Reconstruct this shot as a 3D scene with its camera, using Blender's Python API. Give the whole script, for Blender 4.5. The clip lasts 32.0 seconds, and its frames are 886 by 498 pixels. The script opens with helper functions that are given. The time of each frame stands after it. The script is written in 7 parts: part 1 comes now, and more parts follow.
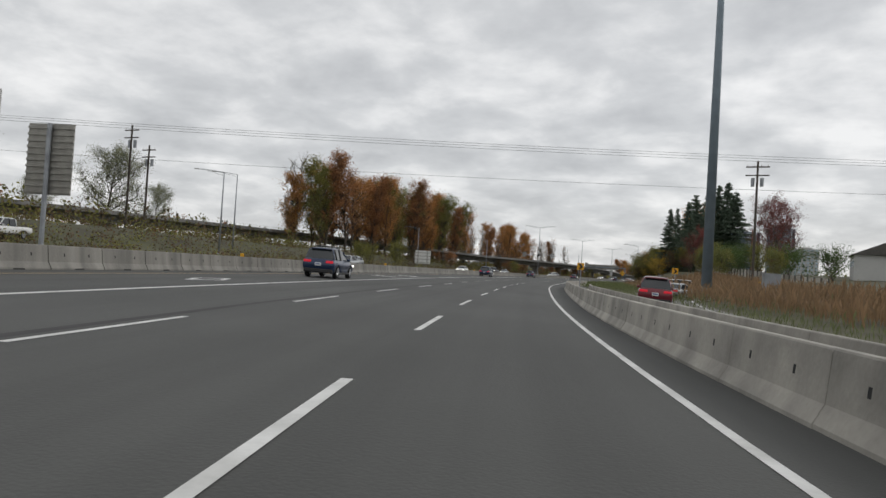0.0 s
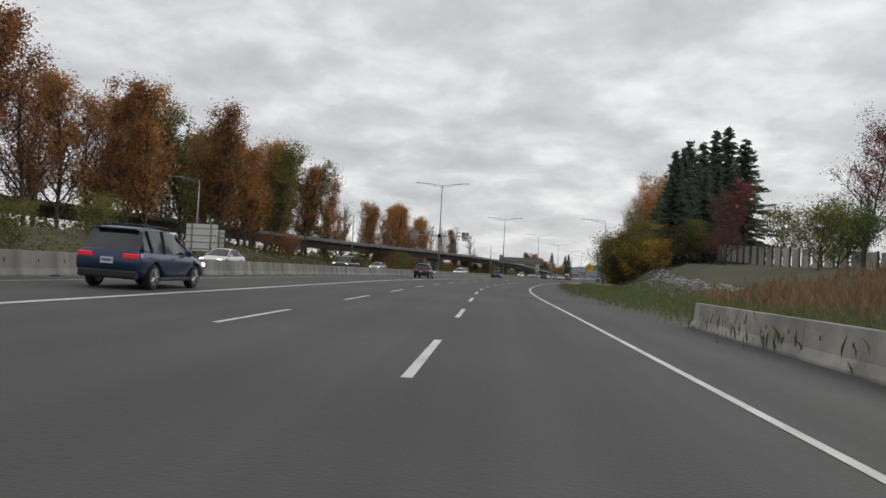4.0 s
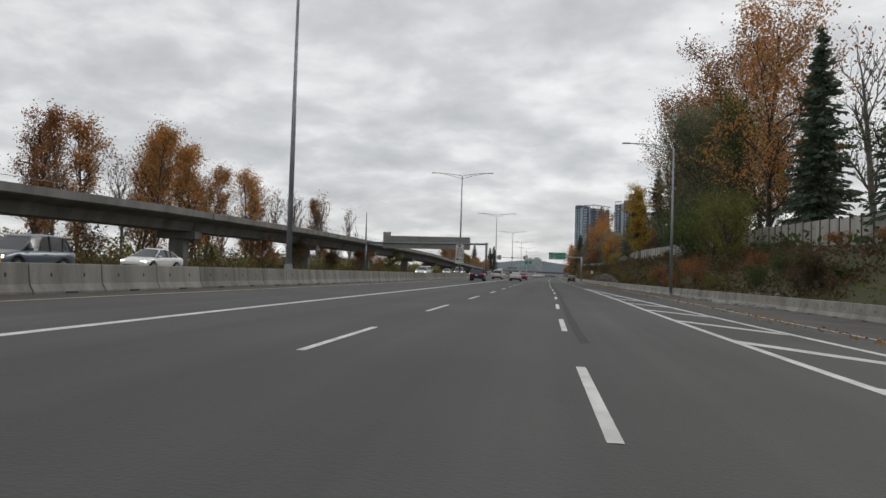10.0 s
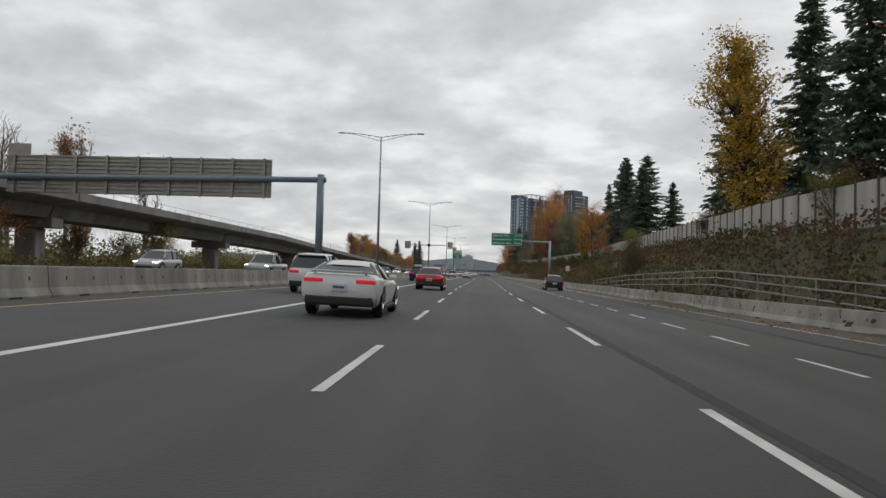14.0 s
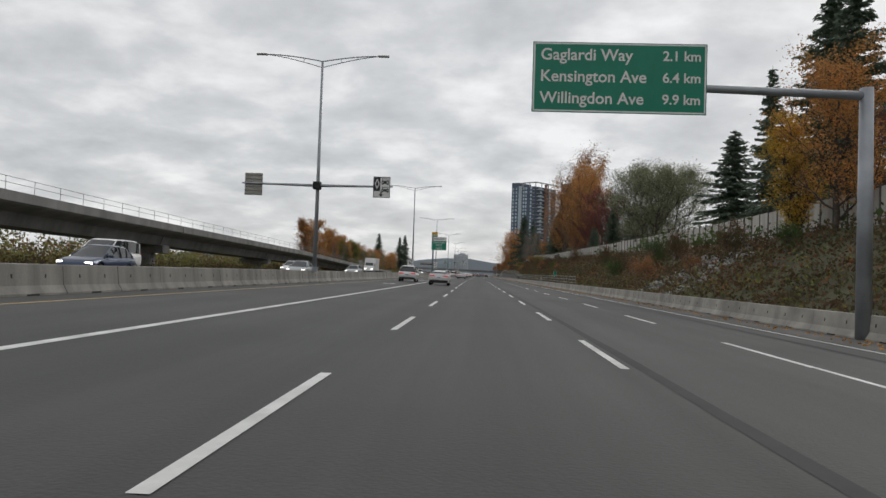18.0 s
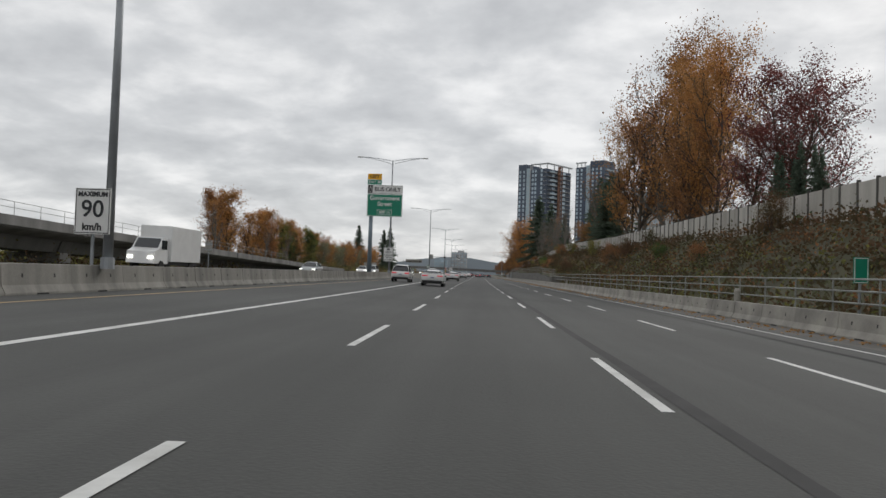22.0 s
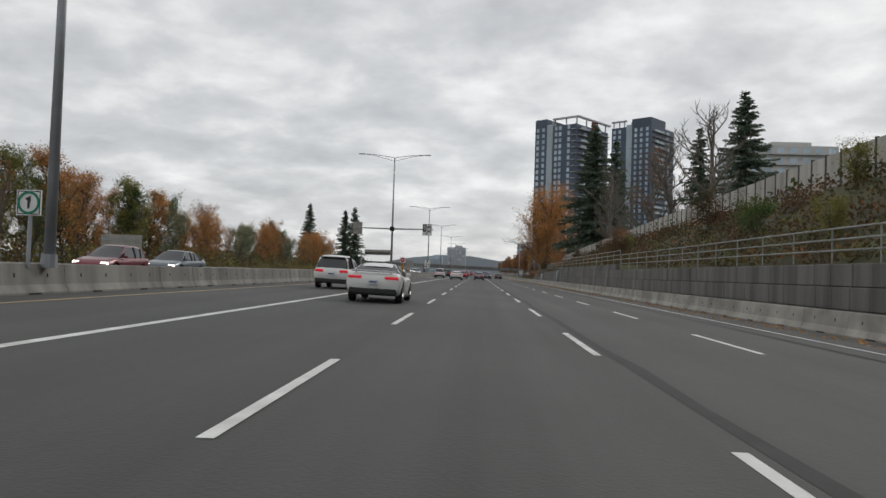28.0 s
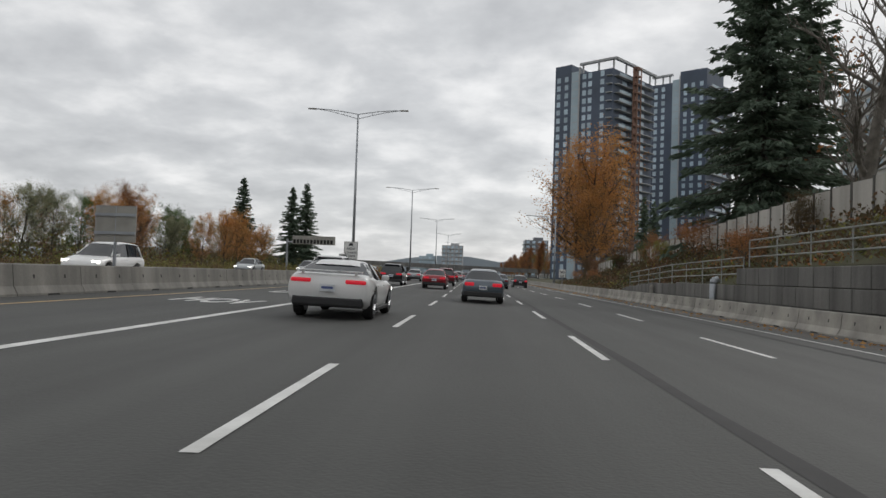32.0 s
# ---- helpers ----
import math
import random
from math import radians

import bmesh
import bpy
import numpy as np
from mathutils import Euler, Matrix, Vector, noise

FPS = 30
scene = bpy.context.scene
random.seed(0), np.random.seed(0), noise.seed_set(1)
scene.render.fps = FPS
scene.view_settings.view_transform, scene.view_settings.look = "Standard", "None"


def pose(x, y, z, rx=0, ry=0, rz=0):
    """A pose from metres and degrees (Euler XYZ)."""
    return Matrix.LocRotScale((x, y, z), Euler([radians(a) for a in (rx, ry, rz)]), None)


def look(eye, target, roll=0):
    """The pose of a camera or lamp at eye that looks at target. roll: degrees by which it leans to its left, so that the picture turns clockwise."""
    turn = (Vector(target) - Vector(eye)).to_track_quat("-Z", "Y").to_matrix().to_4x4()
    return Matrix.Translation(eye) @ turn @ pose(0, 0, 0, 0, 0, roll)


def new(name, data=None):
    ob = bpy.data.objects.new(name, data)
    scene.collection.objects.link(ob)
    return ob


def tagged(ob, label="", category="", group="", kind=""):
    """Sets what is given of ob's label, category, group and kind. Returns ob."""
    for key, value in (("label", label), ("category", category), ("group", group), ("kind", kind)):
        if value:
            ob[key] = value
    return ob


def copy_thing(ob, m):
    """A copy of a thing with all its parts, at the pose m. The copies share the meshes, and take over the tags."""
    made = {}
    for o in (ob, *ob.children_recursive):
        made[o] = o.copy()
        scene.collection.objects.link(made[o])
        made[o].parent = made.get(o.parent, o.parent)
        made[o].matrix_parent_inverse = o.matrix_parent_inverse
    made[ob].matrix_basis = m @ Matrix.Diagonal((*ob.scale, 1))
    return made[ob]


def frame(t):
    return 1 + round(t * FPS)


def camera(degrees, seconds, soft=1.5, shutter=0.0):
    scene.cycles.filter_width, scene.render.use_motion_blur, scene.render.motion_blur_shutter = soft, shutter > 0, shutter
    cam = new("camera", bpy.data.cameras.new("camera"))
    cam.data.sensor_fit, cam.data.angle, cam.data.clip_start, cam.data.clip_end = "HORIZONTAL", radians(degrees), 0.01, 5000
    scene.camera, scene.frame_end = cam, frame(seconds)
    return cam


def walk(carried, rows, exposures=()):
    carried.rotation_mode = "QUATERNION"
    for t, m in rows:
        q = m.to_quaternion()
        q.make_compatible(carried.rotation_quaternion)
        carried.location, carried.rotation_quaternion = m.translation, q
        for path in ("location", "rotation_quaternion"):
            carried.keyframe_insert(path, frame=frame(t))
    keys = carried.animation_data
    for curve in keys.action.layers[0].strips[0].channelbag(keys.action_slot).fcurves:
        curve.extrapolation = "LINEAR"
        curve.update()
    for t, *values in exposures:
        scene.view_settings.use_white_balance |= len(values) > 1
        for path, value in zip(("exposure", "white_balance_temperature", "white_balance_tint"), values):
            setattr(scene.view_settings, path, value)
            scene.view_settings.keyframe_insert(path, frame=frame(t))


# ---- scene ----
# ---- camera ----
cam = camera(62.49, 32.0)
PATH = [
    (0.0, 90.40, 24.51, 1.066, 26.34, 1.53, 3.52),
    (0.5, 85.84, 36.52, 1.054, 25.40, 1.47, 3.37),
    (1.0, 81.36, 48.55, 1.050, 24.32, 1.49, 3.22),
    (1.5, 77.00, 60.64, 1.050, 23.26, 1.54, 3.11),
    (2.0, 72.79, 72.77, 1.047, 22.22, 1.52, 3.09),
    (2.5, 68.71, 84.94, 1.045, 21.17, 1.50, 3.12),
    (3.0, 64.71, 97.15, 1.044, 19.98, 1.53, 3.19),
    (3.5, 60.75, 109.40, 1.050, 18.70, 1.74, 3.19),
    (5.5, 47.95, 158.04, 1.047, 18.26, 1.62, 2.67),
    (6.0, 45.19, 170.52, 1.041, 17.65, 1.67, 2.66),
    (6.5, 42.46, 183.03, 1.041, 17.06, 1.72, 2.66),
    (7.0, 39.80, 195.59, 1.045, 16.49, 1.74, 2.64),
    (7.5, 37.27, 208.24, 1.052, 15.83, 1.76, 2.55),
    (8.0, 34.92, 221.01, 1.067, 15.20, 1.81, 2.39),
    (8.5, 32.75, 233.83, 1.082, 14.50, 1.84, 2.22),
    (9.0, 30.77, 246.60, 1.096, 13.86, 1.87, 2.07),
    (9.5, 28.98, 259.32, 1.103, 13.16, 1.85, 1.90),
    (10.0, 27.38, 271.99, 1.108, 12.22, 1.83, 1.72),
    (10.5, 25.94, 284.61, 1.113, 11.17, 1.79, 1.58),
    (11.0, 24.64, 297.20, 1.119, 10.21, 1.80, 1.53),
    (11.5, 23.45, 309.78, 1.132, 9.27, 1.96, 1.56),
    (12.0, 22.36, 322.33, 1.144, 8.53, 2.08, 1.63),
    (12.5, 21.33, 334.84, 1.154, 7.87, 2.08, 1.66),
    (13.0, 20.35, 347.31, 1.161, 7.37, 2.04, 1.64),
    (13.5, 19.39, 359.71, 1.159, 7.04, 1.94, 1.61),
    (14.0, 18.44, 372.07, 1.156, 6.81, 1.88, 1.61),
    (14.5, 17.49, 384.38, 1.154, 6.71, 1.86, 1.62),
    (16.5, 14.38, 435.08, 1.148, 6.47, 1.92, 1.79),
    (17.0, 13.56, 447.72, 1.152, 6.45, 1.92, 1.87),
    (17.5, 12.74, 460.34, 1.151, 6.43, 1.94, 1.91),
    (18.0, 11.92, 472.96, 1.150, 6.50, 1.91, 1.92),
    (18.5, 11.11, 485.56, 1.150, 6.53, 1.89, 1.92),
    (19.0, 10.30, 498.15, 1.150, 6.50, 1.87, 1.91),
    (19.5, 9.50, 510.77, 1.148, 6.42, 1.86, 1.86),
    (20.0, 8.71, 523.39, 1.146, 6.26, 1.88, 1.83),
    (20.5, 7.92, 536.03, 1.143, 6.20, 1.87, 1.83),
    (21.0, 7.12, 548.70, 1.142, 6.27, 1.85, 1.84),
    (21.5, 6.30, 561.35, 1.141, 6.40, 1.89, 1.88),
    (22.0, 5.47, 573.97, 1.142, 6.51, 1.90, 1.91),
    (22.5, 4.63, 586.53, 1.145, 6.55, 1.92, 1.91),
    (23.0, 3.80, 599.01, 1.148, 6.58, 1.92, 1.88),
    (23.5, 2.97, 611.39, 1.148, 6.57, 1.91, 1.84),
    (24.0, 2.16, 623.69, 1.153, 6.58, 1.90, 1.77),
    (24.5, 1.37, 635.95, 1.164, 6.61, 1.89, 1.67),
    (25.0, 0.58, 648.19, 1.177, 6.64, 1.89, 1.56),
    (25.5, -0.22, 660.41, 1.169, 6.66, 1.88, 1.49),
    (27.5, -3.31, 708.83, 1.152, 6.62, 1.83, 1.87),
    (28.0, -4.10, 721.11, 1.153, 6.57, 1.83, 1.88),
    (28.5, -4.89, 733.38, 1.150, 6.50, 1.83, 1.89),
    (29.0, -5.69, 745.63, 1.147, 6.43, 1.84, 1.93),
    (29.5, -6.51, 757.88, 1.146, 6.46, 1.87, 1.98),
    (30.0, -7.34, 770.13, 1.145, 6.49, 1.88, 2.03),
    (30.5, -8.17, 782.41, 1.145, 6.50, 1.88, 2.05),
    (31.0, -9.00, 794.70, 1.145, 6.49, 1.90, 2.04),
    (31.5, -9.82, 806.97, 1.145, 6.48, 1.93, 2.00),
    (32.0, -10.65, 819.24, 1.144, 6.48, 1.96, 1.95),
]
walk(cam, [(t, pose(x, y, z, 90 + pitch, 0, yaw) @ pose(0, 0, 0, 0, 0, roll)) for t, x, y, z, yaw, pitch, roll in PATH])

# ---- sky and sun: overcast ----
SUN_ELEV, SUN_TURN = radians(32), radians(35)
world = bpy.data.worlds.new("overcast_sky")
scene.world = world
world.use_nodes = True
nt = world.node_tree
nt.nodes.clear()


def wn(kind, **kw):
    n = nt.nodes.new(kind)
    for k, v in kw.items():
        n.inputs[k].default_value = v
    return n


w_out, w_bg = wn("ShaderNodeOutputWorld"), wn("ShaderNodeBackground", Strength=1.0)
w_sky = wn("ShaderNodeTexSky")
w_sky.sky_type, w_sky.sun_disc, w_sky.sun_elevation, w_sky.sun_rotation = "NISHITA", False, SUN_ELEV, SUN_TURN
w_dim = wn("ShaderNodeVectorMath")
w_dim.operation = "SCALE"
w_dim.inputs["Scale"].default_value = 0.1
w_tc = wn("ShaderNodeTexCoord")
w_sep = wn("ShaderNodeSeparateXYZ")
w_up = wn("ShaderNodeMath")
w_up.operation = "ADD"
w_up.inputs[1].default_value = 0.24
w_max = wn("ShaderNodeMath")
w_max.operation = "MAXIMUM"
w_max.inputs[1].default_value = 0.05
w_dx, w_dy = wn("ShaderNodeMath"), wn("ShaderNodeMath")
w_dx.operation = w_dy.operation = "DIVIDE"
w_com = wn("ShaderNodeCombineXYZ")
w_n1 = wn("ShaderNodeTexNoise", Scale=3.4, Detail=8.0, Roughness=0.54, Distortion=0.12)
w_n2 = wn("ShaderNodeTexNoise", Scale=0.7, Detail=4.0, Roughness=0.5)
w_add = wn("ShaderNodeMath")
w_add.operation = "MULTIPLY_ADD"
w_add.inputs[1].default_value = 0.6
w_ramp = wn("ShaderNodeValToRGB")
el = w_ramp.color_ramp.elements
el[0].position, el[0].color = 0.58, (0.52, 0.53, 0.545, 1)
el[1].position, el[1].color = 0.98, (0.90, 0.90, 0.90, 1)
mid = el.new(0.77)
mid.color = (0.65, 0.66, 0.672, 1)
w_mix = wn("ShaderNodeMixRGB")
w_mix.inputs[0].default_value = 0.94
for a, b in (
    (w_tc.outputs["Generated"], w_sep.inputs[0]), (w_sep.outputs["Z"], w_up.inputs[0]), (w_up.outputs[0], w_max.inputs[0]),
    (w_sep.outputs["X"], w_dx.inputs[0]), (w_max.outputs[0], w_dx.inputs[1]), (w_sep.outputs["Y"], w_dy.inputs[0]), (w_max.outputs[0], w_dy.inputs[1]),
    (w_dx.outputs[0], w_com.inputs[0]), (w_dy.outputs[0], w_com.inputs[1]), (w_com.outputs[0], w_n1.inputs["Vector"]), (w_com.outputs[0], w_n2.inputs["Vector"]),
    (w_n2.outputs["Fac"], w_add.inputs[0]), (w_n1.outputs["Fac"], w_add.inputs[2]), (w_add.outputs[0], w_ramp.inputs[0]),
    (w_sky.outputs[0], w_dim.inputs[0]), (w_dim.outputs[0], w_mix.inputs[1]), (w_ramp.outputs[0], w_mix.inputs[2]), (w_mix.outputs[0], w_bg.inputs["Color"]), (w_bg.outputs[0], w_out.inputs[0]),
):
    nt.links.new(a, b)
sun = new("sun", bpy.data.lights.new("sun", "SUN"))
sun.data.energy, sun.data.angle, sun.data.color = 0.8, radians(25), (1.0, 0.97, 0.93)
sun.matrix_world = look((math.sin(SUN_TURN) * 100, math.cos(SUN_TURN) * 100, 100 * math.tan(SUN_ELEV)), (0, 0, 0))


# ---- materials ----
def material(name, color, rough=0.8, metal=0.0, vary=0.12, scale=3.0, bump=0.0, fine=40.0, color2=None, per_object=0.0, per_island=0.0, spec=0.5, streak=False):
    m = bpy.data.materials.new(name)
    m.use_nodes = True
    t = m.node_tree
    b = t.nodes["Principled BSDF"]
    b.inputs["Roughness"].default_value, b.inputs["Metallic"].default_value = rough, metal
    b.inputs["Specular IOR Level"].default_value = spec
    co = t.nodes.new("ShaderNodeTexCoord")
    n1, n2 = t.nodes.new("ShaderNodeTexNoise"), t.nodes.new("ShaderNodeTexNoise")
    n1.inputs["Scale"].default_value, n1.inputs["Detail"].default_value = scale, 5
    n2.inputs["Scale"].default_value, n2.inputs["Detail"].default_value = fine, 3
    geo = t.nodes.new("ShaderNodeNewGeometry")
    if streak:
        mp = t.nodes.new("ShaderNodeMapping")
        mp.inputs["Scale"].default_value = (1.6, 1.6, 0.16)
        t.links.new(geo.outputs["Position"], mp.inputs[0])
        t.links.new(mp.outputs[0], n1.inputs["Vector"])
    else:
        t.links.new(geo.outputs["Position"], n1.inputs["Vector"])
    t.links.new(geo.outputs["Position"], n2.inputs["Vector"])
    mix = t.nodes.new("ShaderNodeMixRGB")
    c2 = color2 or tuple(c * (1 - 2.2 * vary) for c in color)
    mix.inputs[1].default_value, mix.inputs[2].default_value = (*c2, 1), (*color, 1)
    ramp = t.nodes.new("ShaderNodeValToRGB")
    ramp.color_ramp.elements[0].position, ramp.color_ramp.elements[1].position = 0.32, 0.66
    t.links.new(n1.outputs["Fac"], ramp.inputs[0])
    t.links.new(ramp.outputs[0], mix.inputs[0])
    hsv = t.nodes.new("ShaderNodeHueSaturation")
    t.links.new(mix.outputs[0], hsv.inputs["Color"])
    val = t.nodes.new("ShaderNodeMath")
    val.operation = "MULTIPLY_ADD"
    val.inputs[1].default_value, val.inputs[2].default_value = vary * 1.6, 1 - vary * 0.8
    t.links.new(n2.outputs["Fac"], val.inputs[0])
    last = val
    for amount, node, out in ((per_object, "ShaderNodeObjectInfo", "Random"), (per_island, "ShaderNodeNewGeometry", "Random Per Island")):
        if amount:
            src = t.nodes.new(node)
            ad = t.nodes.new("ShaderNodeMath")
            ad.operation = "MULTIPLY_ADD"
            ad.inputs[1].default_value = amount
            t.links.new(src.outputs[out], ad.inputs[0])
            t.links.new(last.outputs[0], ad.inputs[2])
            last = ad
    t.links.new(last.outputs[0], hsv.inputs["Value"])
    t.links.new(hsv.outputs[0], b.inputs["Base Color"])
    if bump:
        bp = t.nodes.new("ShaderNodeBump")
        bp.inputs["Strength"].default_value, bp.inputs["Distance"].default_value = bump, 0.02
        t.links.new(n2.outputs["Fac"], bp.inputs["Height"])
        t.links.new(bp.outputs[0], b.inputs["Normal"])
    return m


def leafy(name, c1, c2, through_light=0.35):
    m = material(name, c1, rough=0.7, vary=0.1, scale=0.35, fine=6.0, color2=c2, per_island=0.5, per_object=0.25, spec=0.25)
    t = m.node_tree
    b, out = t.nodes["Principled BSDF"], t.nodes["Material Output"]
    tr = t.nodes.new("ShaderNodeBsdfTranslucent")
    mx = t.nodes.new("ShaderNodeMixShader")
    mx.inputs[0].default_value = through_light
    t.links.new(b.inputs["Base Color"].links[0].from_socket, tr.inputs["Color"])
    t.links.new(b.outputs[0], mx.inputs[1])
    t.links.new(tr.outputs[0], mx.inputs[2])
    t.links.new(mx.outputs[0], out.inputs["Surface"])
    return m


def glowing(name, color, strength):
    m = material(name, color, rough=0.25, vary=0.02)
    b = m.node_tree.nodes["Principled BSDF"]
    b.inputs["Emission Color"].default_value, b.inputs["Emission Strength"].default_value = (*color, 1), strength
    return m


M_ROAD = material("asphalt", (0.068, 0.069, 0.0655), rough=0.8, vary=0.16, scale=0.12, bump=0.4, fine=26, color2=(0.050, 0.051, 0.048))


def wheel_tracks(m):
    """Paler wheel paths along each lane and fine streaks along the road, by the lane map."""
    t = m.node_tree
    uv, sep = t.nodes.new("ShaderNodeUVMap"), t.nodes.new("ShaderNodeSeparateXYZ")
    uv.uv_map = "lane"
    t.links.new(uv.outputs[0], sep.inputs[0])
    cosn, ph = t.nodes.new("ShaderNodeMath"), t.nodes.new("ShaderNodeMath")
    ph.operation, cosn.operation = "MULTIPLY_ADD", "COSINE"
    ph.inputs[1].default_value, ph.inputs[2].default_value = 2 * math.pi / 2.03, -3.11 * 2 * math.pi / 2.03
    t.links.new(sep.outputs[0], ph.inputs[0])
    t.links.new(ph.outputs[0], cosn.inputs[0])
    mp, nz = t.nodes.new("ShaderNodeMapping"), t.nodes.new("ShaderNodeTexNoise")
    mp.inputs["Scale"].default_value = (2.2, 0.035, 1)
    nz.inputs["Scale"].default_value, nz.inputs["Detail"].default_value = 1.0, 4
    t.links.new(uv.outputs[0], mp.inputs[0])
    t.links.new(mp.outputs[0], nz.inputs["Vector"])
    a, b, c = (t.nodes.new("ShaderNodeMath") for _ in range(3))
    a.operation = b.operation = "MULTIPLY_ADD"
    c.operation = "MULTIPLY"
    a.inputs[1].default_value, a.inputs[2].default_value = 0.07, 0.75
    b.inputs[1].default_value = 0.5
    t.links.new(cosn.outputs[0], a.inputs[0])
    t.links.new(nz.outputs["Fac"], b.inputs[0])
    t.links.new(a.outputs[0], b.inputs[2])
    hsv = [n for n in t.nodes if n.type == "HUE_SAT"][0]
    t.links.new(hsv.inputs["Value"].links[0].from_socket, c.inputs[0])
    t.links.new(b.outputs[0], c.inputs[1])
    t.links.new(c.outputs[0], hsv.inputs["Value"])


wheel_tracks(M_ROAD)
M_SHOULDER = material("dirty_asphalt", (0.12, 0.112, 0.102), rough=0.9, vary=0.16, scale=0.6, bump=0.4, fine=25, color2=(0.075, 0.068, 0.06))
M_OLDROAD = material("worn_asphalt", (0.17, 0.165, 0.155), rough=0.85, vary=0.1, scale=0.2, bump=0.3, fine=25, color2=(0.12, 0.117, 0.11))
M_SEAM = material("tar_seam", (0.045, 0.044, 0.044), rough=0.9, vary=0.1, scale=2)
M_WHITE = material("white_road_paint", (0.72, 0.72, 0.70), rough=0.6, vary=0.12, scale=1.4, fine=18, color2=(0.5, 0.5, 0.48))
M_YELLOW = material("yellow_road_paint", (0.52, 0.35, 0.15), rough=0.6, vary=0.16, scale=1.4, color2=(0.36, 0.26, 0.13))
M_CONC = material("barrier_concrete", (0.36, 0.34, 0.30), rough=0.85, vary=0.16, scale=0.9, bump=0.3, fine=14, color2=(0.20, 0.19, 0.17), per_object=0.22)
M_CONCMED = material("dirty_median_concrete", streak=True, color=(0.25, 0.24, 0.215), rough=0.88, vary=0.2, scale=0.8, bump=0.3, fine=14, color2=(0.13, 0.125, 0.115), per_object=0.25)
M_CONC2 = material("guideway_concrete", streak=True, color=(0.21, 0.205, 0.195), rough=0.85, vary=0.16, scale=0.35, bump=0.2, fine=5, color2=(0.12, 0.118, 0.112))
M_BLOCK = material("block_concrete", streak=True, color=(0.165, 0.16, 0.148), rough=0.9, vary=0.2, scale=0.7, bump=0.6, fine=9, color2=(0.085, 0.082, 0.076), per_object=0.3)
M_PANEL = material("panel_concrete", streak=True, color=(0.46, 0.44, 0.40), rough=0.85, vary=0.14, scale=0.6, bump=0.2, fine=9, color2=(0.30, 0.285, 0.255), per_object=0.2)
M_POSTC = material("dark_fence_post", (0.10, 0.095, 0.085), rough=0.8, vary=0.12)
# black for steel and wires, and for painted shade of barrier holes
M_DARK = material("black_and_hole_shade", (0.02, 0.02, 0.02), rough=0.9, vary=0.05)
M_GALV = material("galvanised_steel", (0.36, 0.38, 0.40), rough=0.5, metal=0.55, vary=0.1, scale=1.2, color2=(0.26, 0.275, 0.29))
M_BLUEPOLE = material("blue_grey_painted_steel", (0.20, 0.25, 0.29), rough=0.5, metal=0.2, vary=0.08, scale=1.0)
M_RAIL = material("weathered_rail_steel", (0.34, 0.35, 0.33), rough=0.6, metal=0.4, vary=0.14, scale=1.5)
M_SIGNBACK = material("sign_back_aluminium", (0.34, 0.33, 0.30), rough=0.5, metal=0.5, vary=0.1, scale=2)
M_SIGNWHITE = material("sign_white", (0.74, 0.74, 0.72), rough=0.45, vary=0.04)
M_SIGNBLACK = material("sign_black", (0.02, 0.022, 0.026), rough=0.45, vary=0.05)
M_SIGNGREEN = material("sign_green", (0.0, 0.21, 0.125), rough=0.4, vary=0.05)
M_SIGNYELLOW = material("sign_yellow", (0.80, 0.40, 0.01), rough=0.4, vary=0.05)
M_SIGNORANGE = material("marker_orange", (0.80, 0.22, 0.03), rough=0.5, vary=0.05)
M_GRASS = material("verge_grass_soil", (0.085, 0.085, 0.04), rough=0.95, vary=0.2, scale=0.25, bump=0.5, fine=5, color2=(0.055, 0.05, 0.03))
M_BARK = material("bark", (0.10, 0.085, 0.07), rough=0.95, vary=0.2, scale=2.5, bump=0.5, fine=20)
M_PALEBARK = material("pale_bark", (0.20, 0.18, 0.155), rough=0.95, vary=0.2, scale=2.5, bump=0.5, fine=20)
M_ROCK = material("riprap_rock", (0.27, 0.265, 0.255), rough=0.9, vary=0.16, scale=1.5, bump=0.4, fine=8, per_island=0.5, color2=(0.16, 0.157, 0.152))
L_ORANGE = leafy("orange_leaves", (0.400, 0.190, 0.060), (0.230, 0.135, 0.055))
L_RUST = leafy("rust_leaves", (0.290, 0.132, 0.055), (0.160, 0.090, 0.048))
L_YELLOW = leafy("yellow_leaves", (0.495, 0.315, 0.053), (0.300, 0.225, 0.053))
L_OLIVE = leafy("olive_leaves", (0.180, 0.165, 0.045), (0.112, 0.120, 0.042))
L_GREEN = leafy("dark_green_leaves", (0.075, 0.112, 0.033), (0.048, 0.075, 0.027))
L_WILLOW = leafy("grey_green_leaves", (0.210, 0.215, 0.135), (0.115, 0.125, 0.078))
L_RED = leafy("dark_red_leaves", (0.180, 0.058, 0.050), (0.100, 0.040, 0.036))
L_NEEDLE = leafy("fir_needles", (0.10, 0.13, 0.092), (0.062, 0.088, 0.064), 0.25)
L_BRAMBLE = leafy("bramble_leaves", (0.120, 0.068, 0.040), (0.055, 0.060, 0.030))
L_DRY = leafy("dry_reeds", (0.230, 0.150, 0.085), (0.130, 0.090, 0.052))
L_BLADE = leafy("grass_blades", (0.120, 0.140, 0.060), (0.080, 0.090, 0.040))
L_FALLEN = leafy("fallen_leaves", (0.390, 0.210, 0.075), (0.210, 0.120, 0.045))

